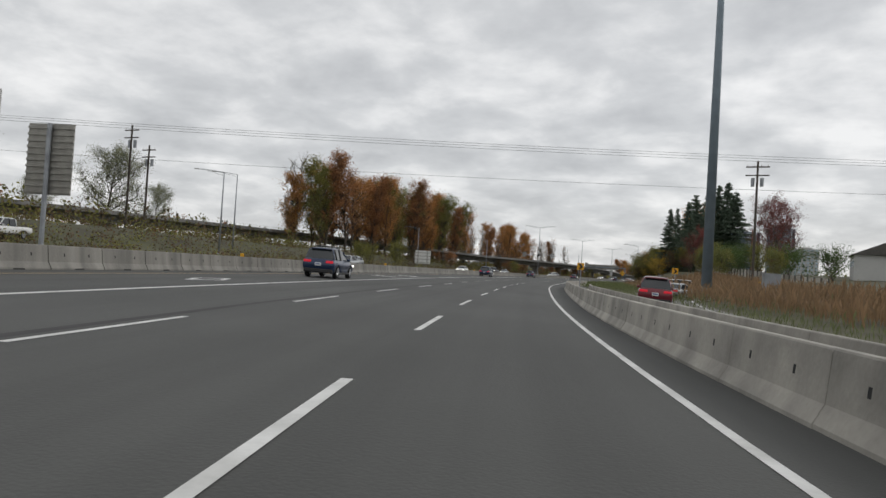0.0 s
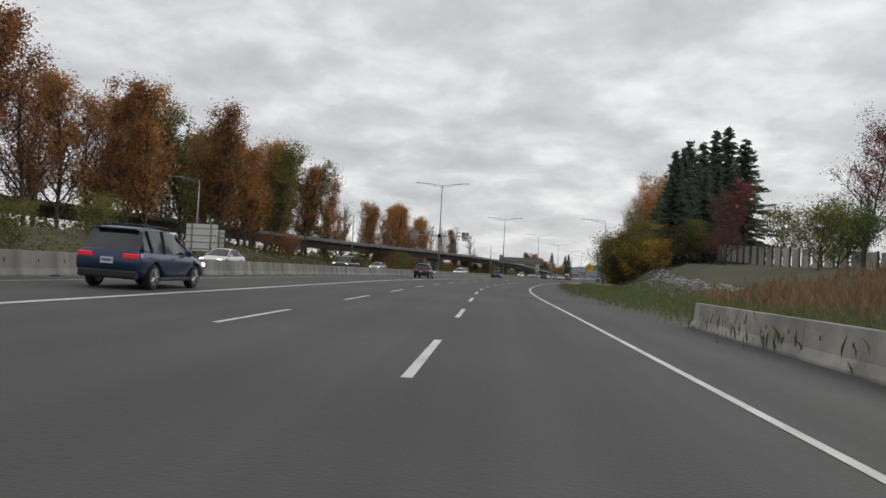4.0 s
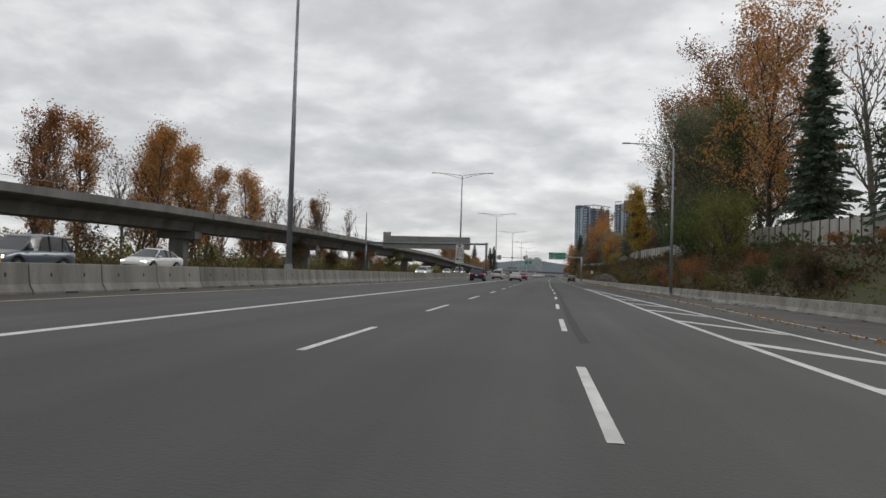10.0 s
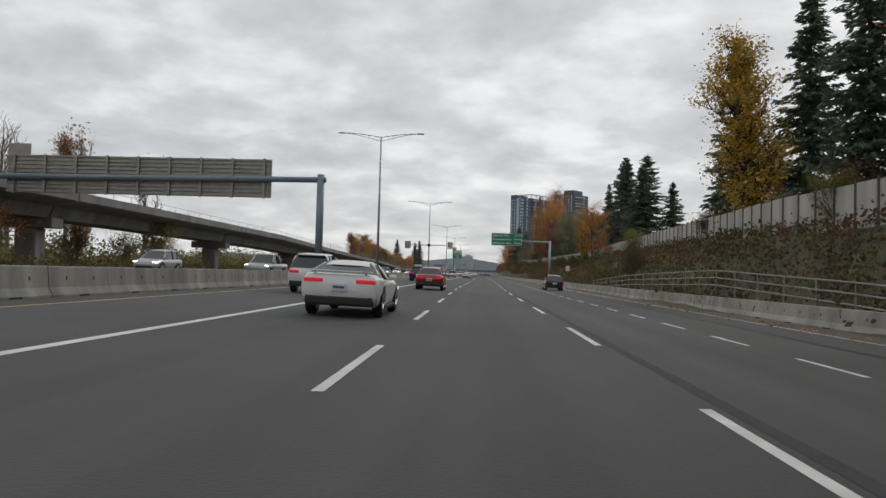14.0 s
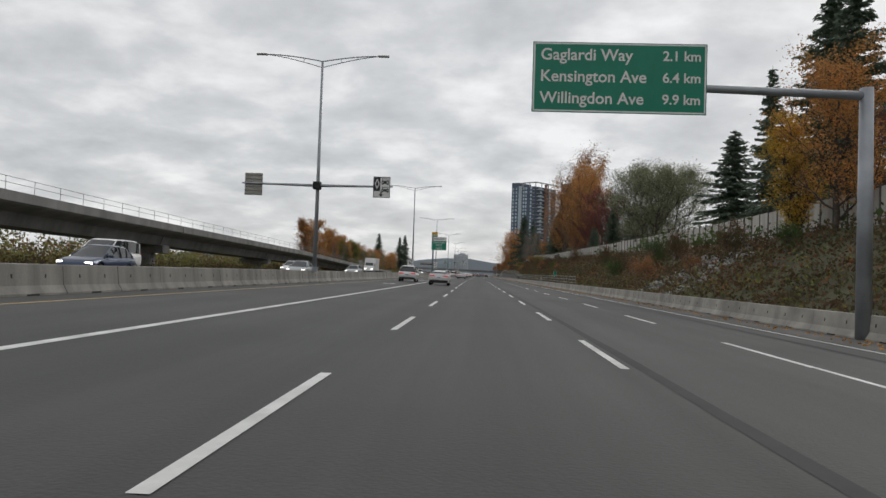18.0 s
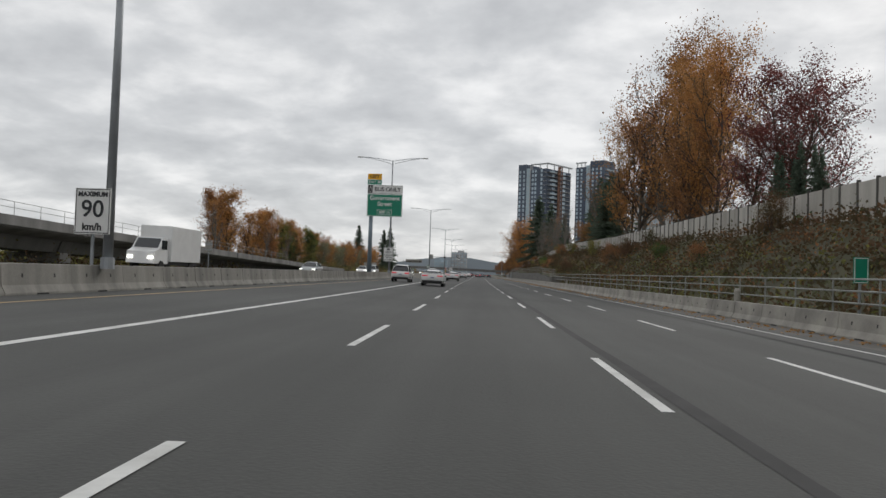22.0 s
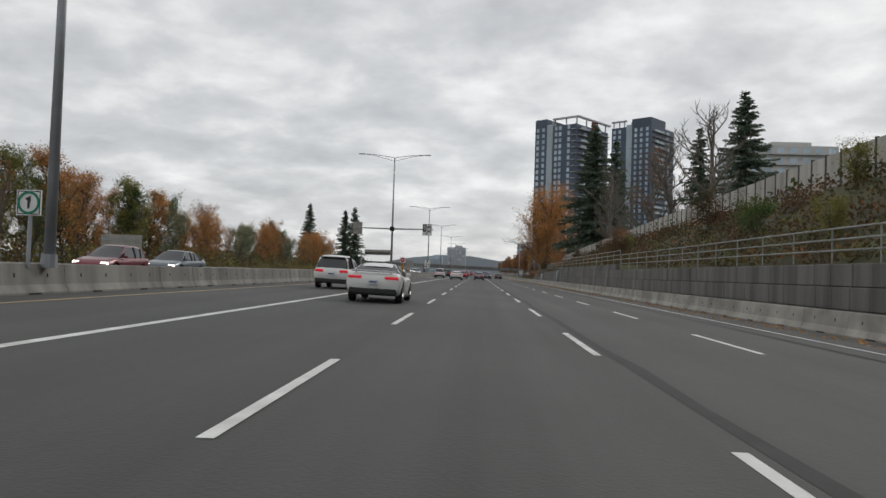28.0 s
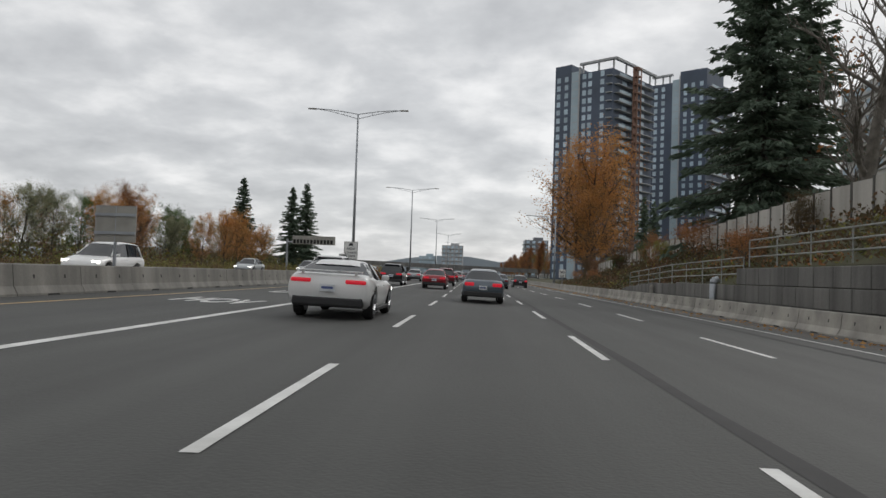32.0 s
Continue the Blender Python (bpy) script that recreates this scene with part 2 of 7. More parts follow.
# ---- the road's line: x by y, and distances along it ----
K = 0.0279
STEP = 35.56
KY = [-142.24 + STEP * i for i in range(33)]
KX = [181.59, 156.16, 133.31, 113.04, 95.31, 80.09, 67.60, 56.18, 46.88, 37.81, 31.45, 26.48, 22.96, 20.61, 17.89, 15.45, 12.85, 10.72, 8.52, 6.09, 3.69, 1.46, -1.01, -3.30, -5.42, -7.75, -10.11, -12.49, -14.70, -17.31, -19.83, -22.08, -24.01]
YS = np.arange(-900.0, 3600.1, 2.5)


def line_x(y):
    if y <= KY[0]:
        return KX[0] + (y - KY[0]) * (KX[1] - KX[0]) / STEP
    if y >= KY[-1]:
        return KX[-1] + (y - KY[-1]) * (KX[-1] - KX[-4]) / (3 * STEP)
    i = min(int((y - KY[0]) / STEP), 31)
    u = (y - KY[i]) / STEP
    p0, p1, p2, p3 = (KX[max(i - 1, 0)], KX[i], KX[i + 1], KX[min(i + 2, 32)])
    return 0.5 * (2 * p1 + (p2 - p0) * u + (2 * p0 - 5 * p1 + 4 * p2 - p3) * u * u + (3 * p1 - p0 - 3 * p2 + p3) * u ** 3)


XS = np.array([line_x(y) for y in YS])
XS = np.convolve(np.pad(XS, 6, mode="reflect", reflect_type="odd"), np.ones(13) / 13, "valid")
ARC = np.concatenate([[0], np.cumsum(np.hypot(np.diff(XS), np.diff(YS)))])
ARC += 430.0 - np.interp(430.0, YS, ARC)
TURN = np.arctan2(np.gradient(XS, YS), 1.0)

# survey stations and offsets of the things beside the road, and the metres along and across that they stand for
ST_FROM = [-813.6, -13.6, 56, 168.5, 229.4, 287.3, 347.8, 409.0, 468.2, 529.0, 587.8, 644.6, 703.0, 750.3, 880.0, 3000.0]
ST_TO = [-986.5, 13.5, 86.0, 238.0, 307.0, 377.6, 448.4, 522.0, 595.6, 667.3, 739.6, 812.7, 885.4, 943.0, 1089.0, 3633.0]
OF_FROM = [-1000.0, -60.0, -30.0, -26.0, -8.15, -6.25, -3.5, 0.17, 4.15, 8.3, 13.3, 14.5, 15.5, 22.6, 33.0, 37.6, 48.0, 1000.0]
OF_TO = [-1220.0, -73.0, -36.5, -31.5, -9.6, -7.85, -3.69, 0.17, 3.93, 7.45, 10.8, 13.2, 14.1, 24.4, 35.5, 43.0, 55.0, 1180.0]


def cross_m(d):
    return -K * min(max(d, -45.0), 15.5)


def metres(s, d):
    return float(np.interp(s, ST_FROM, ST_TO)), float(np.interp(d, OF_FROM, OF_TO))


def cross(d):
    return cross_m(float(np.interp(d, OF_FROM, OF_TO)))


def heading_m(s):
    return -math.degrees(np.interp(s, ARC, TURN))


def heading(s):
    return heading_m(float(np.interp(s, ST_FROM, ST_TO)))


def R(s, d, z=0.0):
    """A place by metres along the road, metres to the right of its lane line, metres over the road's plane."""
    y = float(np.interp(s, ARC, YS))
    a = float(np.interp(s, ARC, TURN))
    return Vector((float(np.interp(y, YS, XS)) + d * math.cos(a), y - d * math.sin(a), cross_m(d) + z))


def P(s, d, z=0.0):
    """The same by survey station and offset."""
    return R(*metres(s, d), z)


def at_m(s, d, z=0.0, turn=0.0):
    p = R(s, d, z)
    return pose(p.x, p.y, p.z, 0, 0, heading_m(s) + turn)


def at(s, d, z=0.0, turn=0.0):
    return at_m(*metres(s, d), z, turn)


# ---- mesh helpers ----
def mesh_of(name, verts, faces, mats, ids=None, smooth=False):
    me = bpy.data.meshes.new(name)
    me.from_pydata([tuple(v) for v in verts], [], faces)
    for m in mats if isinstance(mats, (list, tuple)) else [mats]:
        me.materials.append(m)
    if ids is not None:
        me.polygons.foreach_set("material_index", ids)
    if smooth:
        me.polygons.foreach_set("use_smooth", [True] * len(me.polygons))
    me.update()
    return me


def child(name, me, parent, m=None, label=""):
    ob = new(name, me)
    ob.parent = parent
    if m is not None:
        ob.matrix_basis = m
    if label:
        ob["label"] = label
    return ob


def part(name, bm, mat, parent, label="", smooth=False):
    me = bpy.data.meshes.new(name)
    bm.to_mesh(me)
    bm.free()
    me.materials.append(mat)
    if smooth:
        me.polygons.foreach_set("use_smooth", [True] * len(me.polygons))
    return child(name, me, parent, None, label)


BIG = {"tree": 1.2, "shrub": 1.2, "overhead_lane_sign": 1.05, "apartment_building": 1.2, "house": 1.2, "utility_pole": 1.2, "light_mast": 1.2, "street_lamp": 1.0, "utility_cabinet": 1.0, "drain_pipe": 1.0, "barrier_marker": 1.0, "hydrant_post": 1.0}


def thing(name, m, label, category, group="", kind=""):
    ob = new(name)
    k = BIG.get(name, 1.13)
    ob.matrix_basis = m @ Matrix.Diagonal((k, k, k, 1))
    return tagged(ob, label, category, group, kind)


def box(bm, c, size, turn=None, bevel=0.0):
    m = Matrix.Translation(c) @ (turn or Matrix.Identity(4)) @ Matrix.Diagonal((*size, 1))
    r = bmesh.ops.create_cube(bm, size=1.0, matrix=m)
    if bevel:
        es = list({e for v in r["verts"] for e in v.link_edges})
        bmesh.ops.bevel(bm, geom=es, offset=bevel, segments=2, affect="EDGES", profile=0.5)
    return bm


def tube(bm, p, q, r0, r1=None, n=8, caps=True):
    p, q = Vector(p), Vector(q)
    d = q - p
    m = Matrix.Translation((p + q) / 2) @ d.to_track_quat("Z", "Y").to_matrix().to_4x4()
    bmesh.ops.create_cone(bm, cap_ends=caps, segments=n, radius1=r0, radius2=r0 if r1 is None else r1, depth=d.length, matrix=m)
    return bm


def sweep(name, s0, s1, ds, profile, mat, closed=False, smooth=False):
    """A profile of (d, z) in metres, run along the road."""
    n = max(1, int(round((s1 - s0) / ds)))
    verts, faces, k = [], [], len(profile)
    for i in range(n + 1):
        s = s0 + (s1 - s0) * i / n
        verts += [R(s, d, z) for d, z in profile]
    for i in range(n):
        for j in range(k if closed else k - 1):
            a, b = i * k + j, i * k + (j + 1) % k
            faces.append((a, b, b + k, a + k))
    if closed:
        faces += [tuple(range(k))[::-1], tuple(n * k + j for j in range(k))]
    me = mesh_of(name, verts, faces, mat, smooth=smooth)
    lane = me.uv_layers.new(name="lane")
    for lp in me.loops:
        i, j = divmod(lp.vertex_index, k)
        lane.data[lp.index].uv = (profile[j][0], s0 + (s1 - s0) * i / n)
    return me


BM = bmesh.new

# ---- ground: one sheet to the horizon ----
FENCE_S = [-200, 285, 351, 388, 418, 480, 549, 643, 692, 763, 788, 810, 862, 886, 940, 1000, 1300]
FENCE_OFF = [26.0, 26.0, 26.0, 22.0, 20.6, 23.5, 26.3, 23.6, 24.0, 24.4, 24.4, 24.6, 21.8, 21.4, 21.0, 21.0, 21.0]
FENCE_TOP = [4.4, 5.0, 6.8, 6.2, 6.4, 6.9, 7.1, 7.4, 7.9, 9.6, 9.2, 8.9, 6.7, 5.7, 3.2, 2.4, 2.0]
BANK_FOOT = 13.9


def fence_off(s):
    return float(np.interp(s, FENCE_S, FENCE_OFF))


def fence_top(s):
    return float(np.interp(s, FENCE_S, FENCE_TOP))


def wall_top(s):
    return float(np.interp(s, [688.5, 689, 714, 714.5, 744, 785, 785.3, 829, 829.4, 854, 854.4, 872, 880], [0, 1.5, 1.9, 2.2, 2.3, 2.35, 2.75, 2.75, 2.4, 2.35, 1.6, 1.35, 0.9]))


def ground_m(s, d):
    if d <= BANK_FOOT:
        base = -0.14
        if d < -32:
            base += -0.5 * min(1.0, (-32 - d) / 8.0)
        if d < -38 and s < 330:
            u = min(1.0, (-38 - d) / 14.0)
            base += 3.2 * u * u * (3 - 2 * u) * min(1.0, (330 - s) / 90.0)
        return cross_m(d) + base
    foot, start, low = -0.1, BANK_FOOT, cross_m(BANK_FOOT)
    if 689 <= s <= 880:
        if d < 16.0:
            return low - 0.1
        foot, start = wall_top(s), 16.0
    edge = fence_off(s)
    if s < 250:
        edge = float(np.interp(s, [-200, 60, 150, 250], [60.0, 55.0, 38.0, 27.0]))
        start = float(np.interp(s, [-200, 150, 250], [22.0, 20.5, 19.4]))
    elif s < 400:
        start = float(np.interp(s, [250, 276, 305, 370, 400], [19.4, 17.8, 17.6, 14.7, BANK_FOOT]))
    u = min(max((d - start) / (edge - start), 0.0), 1.0)
    u = u * u * (3 - 2 * u) * 0.5 + u * 0.5
    top = fence_top(s) - 2.0 - low
    if s < 280:
        top = float(np.interp(s, [-200, 100, 160, 240, 280], [2.0, 2.0, 2.6, 4.6, 3.6]))
    z = foot + (max(top, foot) - foot) * u
    if d > edge:
        z += min(1.6, (d - edge) * 0.03)
    return low + z


def ground_z(s, d):
    return ground_m(*metres(s, d))


def sd_of(x, y):
    """Survey station and offset of a place."""
    q = y
    for _ in range(3):
        a = float(np.interp(q, YS, TURN))
        lx = float(np.interp(q, YS, XS))
        q += ((x - lx) * math.sin(a) + (y - q) * math.cos(a)) * math.cos(a)
    a = float(np.interp(q, YS, TURN))
    lx = float(np.interp(q, YS, XS))
    s, d = float(np.interp(q, YS, ARC)), (x - lx) * math.cos(a) - (y - q) * math.sin(a)
    return float(np.interp(s, ST_TO, ST_FROM)), float(np.interp(d, OF_TO, OF_FROM))


gx = [-3500, -1800, -900, -450, -240, -150] + [-118 + 2.4 * i for i in range(135)] + [212, 250, 350, 600, 1000, 1800, 3500]
gy = [-1500, -600, -250, -120] + list(range(-80, 1090, 6)) + [1120, 1200, 1400, 1700, 2300, 4000]
gv, gf = [], []
for y in gy:
    for x in gx:
        s, d = sd_of(x, y)
        z = ground_z(s, d)
        if d > 16 or d < -27:
            z += 0.35 * noise.noise((x * 0.11, y * 0.11, 3.0)) * min(1.0, (abs(d) - 16) / 4.0)
        gv.append((x, y, z))
W = len(gx)
for j in range(len(gy) - 1):
    for i in range(W - 1):
        a = j * W + i
        gf.append((a, a + 1, a + W + 1, a + W))
ground = tagged(new("ground", mesh_of("ground", gv, gf, M_GRASS, smooth=True)), "dull green and brown grass and soil verge ground", "ground", kind="structure")

# ---- road ----
S0, S1 = -180.0, 1850.0
road = tagged(new("road", sweep("road", S0, S1, 7, [(-9.9, -0.5), (-9.85, 0.0), (-6.2, 0.0), (0.0, 0.0), (7.5, 0.0), (7.55, -0.5)], M_ROAD)), "grey asphalt highway carriageway with white lane markings", "road", kind="structure")
road_right = tagged(new("road_merge_lane", sweep("road_merge_lane", 235, S1, 7, [(7.5, -0.004), (10.0, -0.004), (11.4, -0.004), (11.45, -0.5)], M_ROAD)), "grey asphalt merge lane beside the highway", "road", kind="structure")
shoulder = tagged(new("shoulder", sweep("shoulder", 205, S1, 7, [(11.3, -0.008), (12.4, -0.008), (13.8, -0.006), (13.85, -0.5)], M_SHOULDER)), "dirty asphalt shoulder with fallen leaves by the barrier", "road shoulder", kind="structure")
sh_early = tagged(new("shoulder_early", sweep("shoulder_early", S0, 250, 7, [(7.4, -0.006), (9.2, -0.006), (11.6, -0.01), (11.7, -0.5)], M_ROAD)), "grey asphalt shoulder beside the edge line", "road shoulder", kind="structure")
road_far = tagged(new("road_opposing", sweep("road_opposing", S0, S1, 9, [(-31.5, -0.5), (-31.4, -0.01), (-18.0, -0.01), (-9.7, -0.01), (-9.7, -0.5)], M_OLDROAD)), "worn asphalt opposing carriageway behind the median barrier", "road", kind="structure")
v, f = [], []
for i in range(28):
    s = 205 + 7.5 * i
    v += [R(s, 11.35, -0.014), R(s, float(np.interp(s, [205, 240, 305, 400], [20.5, 19.6, 17.6, 13.8])), -0.014)]
for i in range(27):
    f.append((2 * i, 2 * i + 1, 2 * i + 3, 2 * i + 2))
tagged(new("shoulder_ramp_mouth", mesh_of("shoulder_ramp_mouth", v, f, M_SHOULDER)), "dirty asphalt where the ramp joins the highway", "road shoulder", kind="structure")
LIFT = 0.006


def solid_line(name, d, s0, s1, w, mat, label, d1=None):
    d1 = d if d1 is None else d1
    n = max(1, int((s1 - s0) / 4))
    v, f = [], []
    for i in range(n + 1):
        s, dd = s0 + (s1 - s0) * i / n, d + (d1 - d) * i / n
        v += [R(s, dd - w / 2, LIFT), R(s, dd + w / 2, LIFT)]
    for i in range(n):
        f.append((2 * i, 2 * i + 1, 2 * i + 3, 2 * i + 2))
    return child(name, mesh_of(name, v, f, mat), road, None, label)


solid_line("yellow_line", -7.85, S0, S1, 0.12, M_YELLOW, "yellow edge line")
solid_line("lane_line", -3.69, S0, S1, 0.2, M_WHITE, "wide solid white line")
solid_line("edge_line", 7.33, S0, 120, 0.13, M_WHITE, "white edge line", 7.5)
solid_line("edge_line", 7.5, 120, 250, 0.13, M_WHITE, "white edge line", 7.6)
solid_line("edge_line", 7.6, 250, 352, 0.2, M_WHITE, "white gore line", 7.5)
solid_line("edge_line", 12.4, 240, 370, 0.11, M_WHITE, "white edge line", 11.9)
solid_line("edge_line", 11.9, 370, 505, 0.11, M_WHITE, "white edge line", 10.65)
solid_line("edge_line", 10.65, 505, S1, 0.11, M_WHITE, "white edge line")
solid_line("gore_line", 12.3, 258, 284, 0.3, M_WHITE, "white gore line", 10.3)
solid_line("gore_line", 10.3, 284, 350, 0.26, M_WHITE, "white gore line", 7.75)
solid_line("edge_line", -11.6, S0, S1, 0.12, M_WHITE, "white edge line")
solid_line("edge_line", -30.2, S0, S1, 0.12, M_WHITE, "white edge line")
CYC, DASH = 10.89, 4.5
dash_me = mesh_of("lane_dash", [(-0.065, -DASH, 0), (0.065, -DASH, 0), (0.065, 0, 0), (-0.065, 0, 0)], [(0, 1, 2, 3)], M_WHITE)
for n in range(-8, 140):
    child("lane_dash", dash_me, road, at_m(float(np.interp(n, [-15, 0, 15, 40, 66, 160], [-142.2, 21.1, 183.5, 455.2, 738.0, 1761.0])), 3.92, LIFT))
    child("lane_dash", dash_me, road, at_m(float(np.interp(n, [-15, 0, 14, 40, 65, 160], [-137.6, 25.7, 176.7, 459.3, 730.9, 1765.0])), 0.17, LIFT))
# short dashes where the lanes merge, then the usual ones
short_me = mesh_of("short_dash", [(-0.055, -2.4, 0), (0.055, -2.4, 0), (0.055, 0, 0), (-0.055, 0, 0)], [(0, 1, 2, 3)], M_WHITE)
for n in range(28):
    child("lane_dash", short_me, road, at_m(356.7 + 4.762 * n, 7.42, LIFT))
for n in range(110):
    child("lane_dash", dash_me, road, at_m(489.8 + CYC * n, 7.4, LIFT))
dash_far = mesh_of("lane_dash_far", [(-0.06, 0, 0), (0.06, 0, 0), (0.06, DASH, 0), (-0.06, DASH, 0)], [(0, 1, 2, 3)], M_WHITE)
for d in (-17.6, -23.6):
    for i in range(60):
        child("lane_dash", dash_far, road_far, at_m(-60 + i * CYC * 1.5, d, LIFT))
# zebra bars in the gore
for i in range(11):
    s = 268 + i * 8.0
    right = float(np.interp(s, [258, 284, 350], [12.3, 10.3, 7.75])) - 0.2
    left = 7.65
    if right - left < 0.5:
        continue
    back = min(6.0, (right - left) * 1.6)
    v = [R(s - 0.5, right, LIFT), R(s + 0.5, right, LIFT), R(s + 0.5 + back, left, LIFT), R(s - 0.5 + back, left, LIFT)]
    child("gore_bar", mesh_of("gore_bar", v, [(0, 1, 2, 3)], M_WHITE), road)
# tar seam along a lane line
for d0, sa, sb in ((4.1, 285, 1020), (9.6, 385, 900), (-0.3, -60, 90)):
    n = int((sb - sa) / 3)
    v, f = [], []
    for i in range(n + 1):
        s = sa + 3 * i
        o = 0.06 * noise.noise((s * 0.15, d0, 0))
        v += [R(s, d0 + o, 0.003), R(s, d0 + o + 0.2 + 0.08 * noise.noise((s * 0.3, 7, 0)), 0.003)]
    for i in range(n):
        f.append((2 * i, 2 * i + 1, 2 * i + 3, 2 * i + 2))
    child("tar_seam", mesh_of("tar_seam", v, f, M_SEAM), road, None, "dark sealed joint")

MED = -9.4
# ---- concrete barriers, unit by unit ----
def barrier_mesh(name, length, h, double):
    g = 0.012
    left = -0.2 if double else -0.12
    prof = [(0.24, 0.0), (0.24, 0.07), (0.13, 0.26), (0.075, h - 0.02), (0.06, h), (-0.06, h), (-0.075, h - 0.02)]
    prof += [(-0.13, 0.26), (-0.24, 0.07), (-0.24, 0.0)] if double else [(left, 0.0)]
    verts, faces, ids = [], [], []
    k = len(prof)
    for y, q in ((g, 0.97), (g + 0.03, 1.0), (length - g - 0.03, 1.0), (length - g, 0.97)):
        verts += [(x * q, y, z * (q if z > 0.3 else 1)) for x, z in prof]
    for i in range(3):
        for j in range(k):
            a, b = i * k + j, i * k + (j + 1) % k
            faces.append((a, b, b + k, a + k))
    faces += [tuple(range(k))[::-1], tuple(3 * k + j for j in range(k))]
    ids = [0] * len(faces)
    # bolt holes: flat quads with their inner shade painted black, nothing cut in
    hole = lambda y, z: ((0.128 - (z - 0.26) * 0.055 / (h - 0.28)) + 0.004, y, z)
    for y in (length * 0.27, length * 0.73):
        for side in ((1, -1) if double else (1,)):
            n = len(verts)
            for dy, dz in ((-0.035, -0.05), (0.035, -0.05), (0.035, 0.05), (-0.035, 0.05)):
                x, yy, z = hole(y + dy, h * 0.62 + dz)
                verts.append((x * side, yy, z))
            faces.append((n, n + 1, n + 2, n + 3))
            ids.append(1)
    # drain notch, its shade painted as one flat black quad
    for y in (length * 0.5,):
        n = len(verts)
        verts += [(0.245, y - 0.28, 0.0), (0.245, y + 0.28, 0.0), (0.243, y + 0.25, 0.055), (0.243, y - 0.25, 0.055)]
        faces.append((n, n + 1, n + 2, n + 3))
        ids.append(1)
    return mesh_of(name, verts, faces, [M_CONC, M_DARK], ids)


def barrier_row(name, d_of, s0, s1, h, double, label, mirrored=False, unit=3.0, mat=None):
    row = tagged(new(name), label, "barrier", kind="structure")
    me = barrier_mesh(name + "_unit", unit, h, double)
    if mat:
        me.materials[0] = mat
    s = s0
    rng = random.Random(name)
    while s < s1:
        a, b = R(s, d_of(s)), R(s + unit, d_of(s + unit))
        turn = math.degrees(math.atan2(-(b.x - a.x), b.y - a.y)) + rng.uniform(-0.25, 0.25)
        m = pose(a.x, a.y, a.z - 0.02, 0, 0, turn)
        if mirrored:
            m = m @ pose(0, unit, 0, 0, 0, 180)
        child("barrier_unit", me, row, m)
        s += unit
    return row


barrier_row("median_barrier", lambda s: MED, -24, 990, 0.8, True, "weathered grey concrete median barrier units in a row", mat=M_CONCMED)
tagged(new("median_barrier_far", sweep("median_barrier_far", 990, 1600, 12, [(-9.35, 0), (-9.5, 0.78), (-9.7, 0.78), (-9.85, 0)], M_CONCMED)), "weathered grey concrete median barrier in the distance", "barrier", kind="structure")
barrier_row("ramp_barrier", lambda s: float(np.interp(s, [-30, 45, 98, 130, 165], [8.6, 8.7, 9.3, 11.0, 12.2])), -24, 140, 0.8, True, "pale concrete barrier units between highway and ramp")
barrier_row("right_barrier", lambda s: float(np.interp(s, [240, 276, 305, 370, 500], [19.0, 17.2, 17.0, 14.1, 13.15])), 240, 990, 0.75, False, "pale concrete roadside barrier units below the bank", mirrored=True)
tagged(new("right_barrier_far", sweep("right_barrier_far", 990, 1600, 12, [(13.0, 0), (13.12, 0.74), (13.3, 0.74), (13.35, 0)], M_CONC)), "pale concrete roadside barrier in the distance", "barrier", kind="structure")

# ---- noise fence of concrete panels on the bank ----
fence = tagged(new("noise_fence"), "pale grey concrete panel noise fence on the bank top", "fence", kind="structure")
panel_me = mesh_of("panel", [(x, y, z) for z in (0, 1) for y in (0.06, 1.94) for x in (-0.05, 0.05)], [(0, 1, 3, 2), (4, 6, 7, 5), (0, 4, 5, 1), (2, 3, 7, 6), (0, 2, 6, 4), (1, 5, 7, 3)], M_PANEL)
bpost = BM()
box(bpost, (0, 0, 0.5), (0.2, 0.16, 1.0))
post_me = bpy.data.meshes.new("fence_post")
bpost.to_mesh(post_me)
bpost.free()
post_me.materials.append(M_POSTC)
rng = random.Random(5)
s = 296.0
while s < 945:
    a, b = R(s, fence_off(s)), R(s + 2, fence_off(s + 2))
    turn = math.degrees(math.atan2(-(b.x - a.x), b.y - a.y))
    zt = fence_top(s + 1)
    hgt = 2.5
    m = Matrix.Translation((a.x, a.y, zt - hgt)) @ pose(0, 0, 0, 0, 0, turn)
    child("panel", panel_me, fence, m @ Matrix.Diagonal((1, 1, hgt + rng.uniform(-0.03, 0.03), 1)))
    child("fence_post", post_me, fence, m @ Matrix.Diagonal((1, 1, hgt + 0.12, 1)))
    s += 2.0
fence_w = tagged(new("noise_fence_start"), "pale concrete panel noise fence behind shrubs", "fence", kind="structure")
s = 100.0
while s < 226:
    d = float(np.interp(s, [100, 150, 200, 226], [44, 36, 30, 26]))
    a, b = P(s, d), P(s + 2, float(np.interp(s + 2, [100, 150, 200, 226], [44, 36, 30, 26])))
    turn = math.degrees(math.atan2(-(b.x - a.x), b.y - a.y))
    zt = float(np.interp(s, [100, 140, 170, 205, 226], [3.2, 5.4, 7.6, 9.3, 7.8]))
    m = Matrix.Translation((a.x, a.y, zt - 2.6)) @ pose(0, 0, 0, 0, 0, turn)
    child("panel", panel_me, fence_w, m @ Matrix.Diagonal((1, 1, 2.6, 1)))
    child("fence_post", post_me, fence_w, m @ Matrix.Diagonal((1, 1, 2.7, 1)))
    s += 2.0

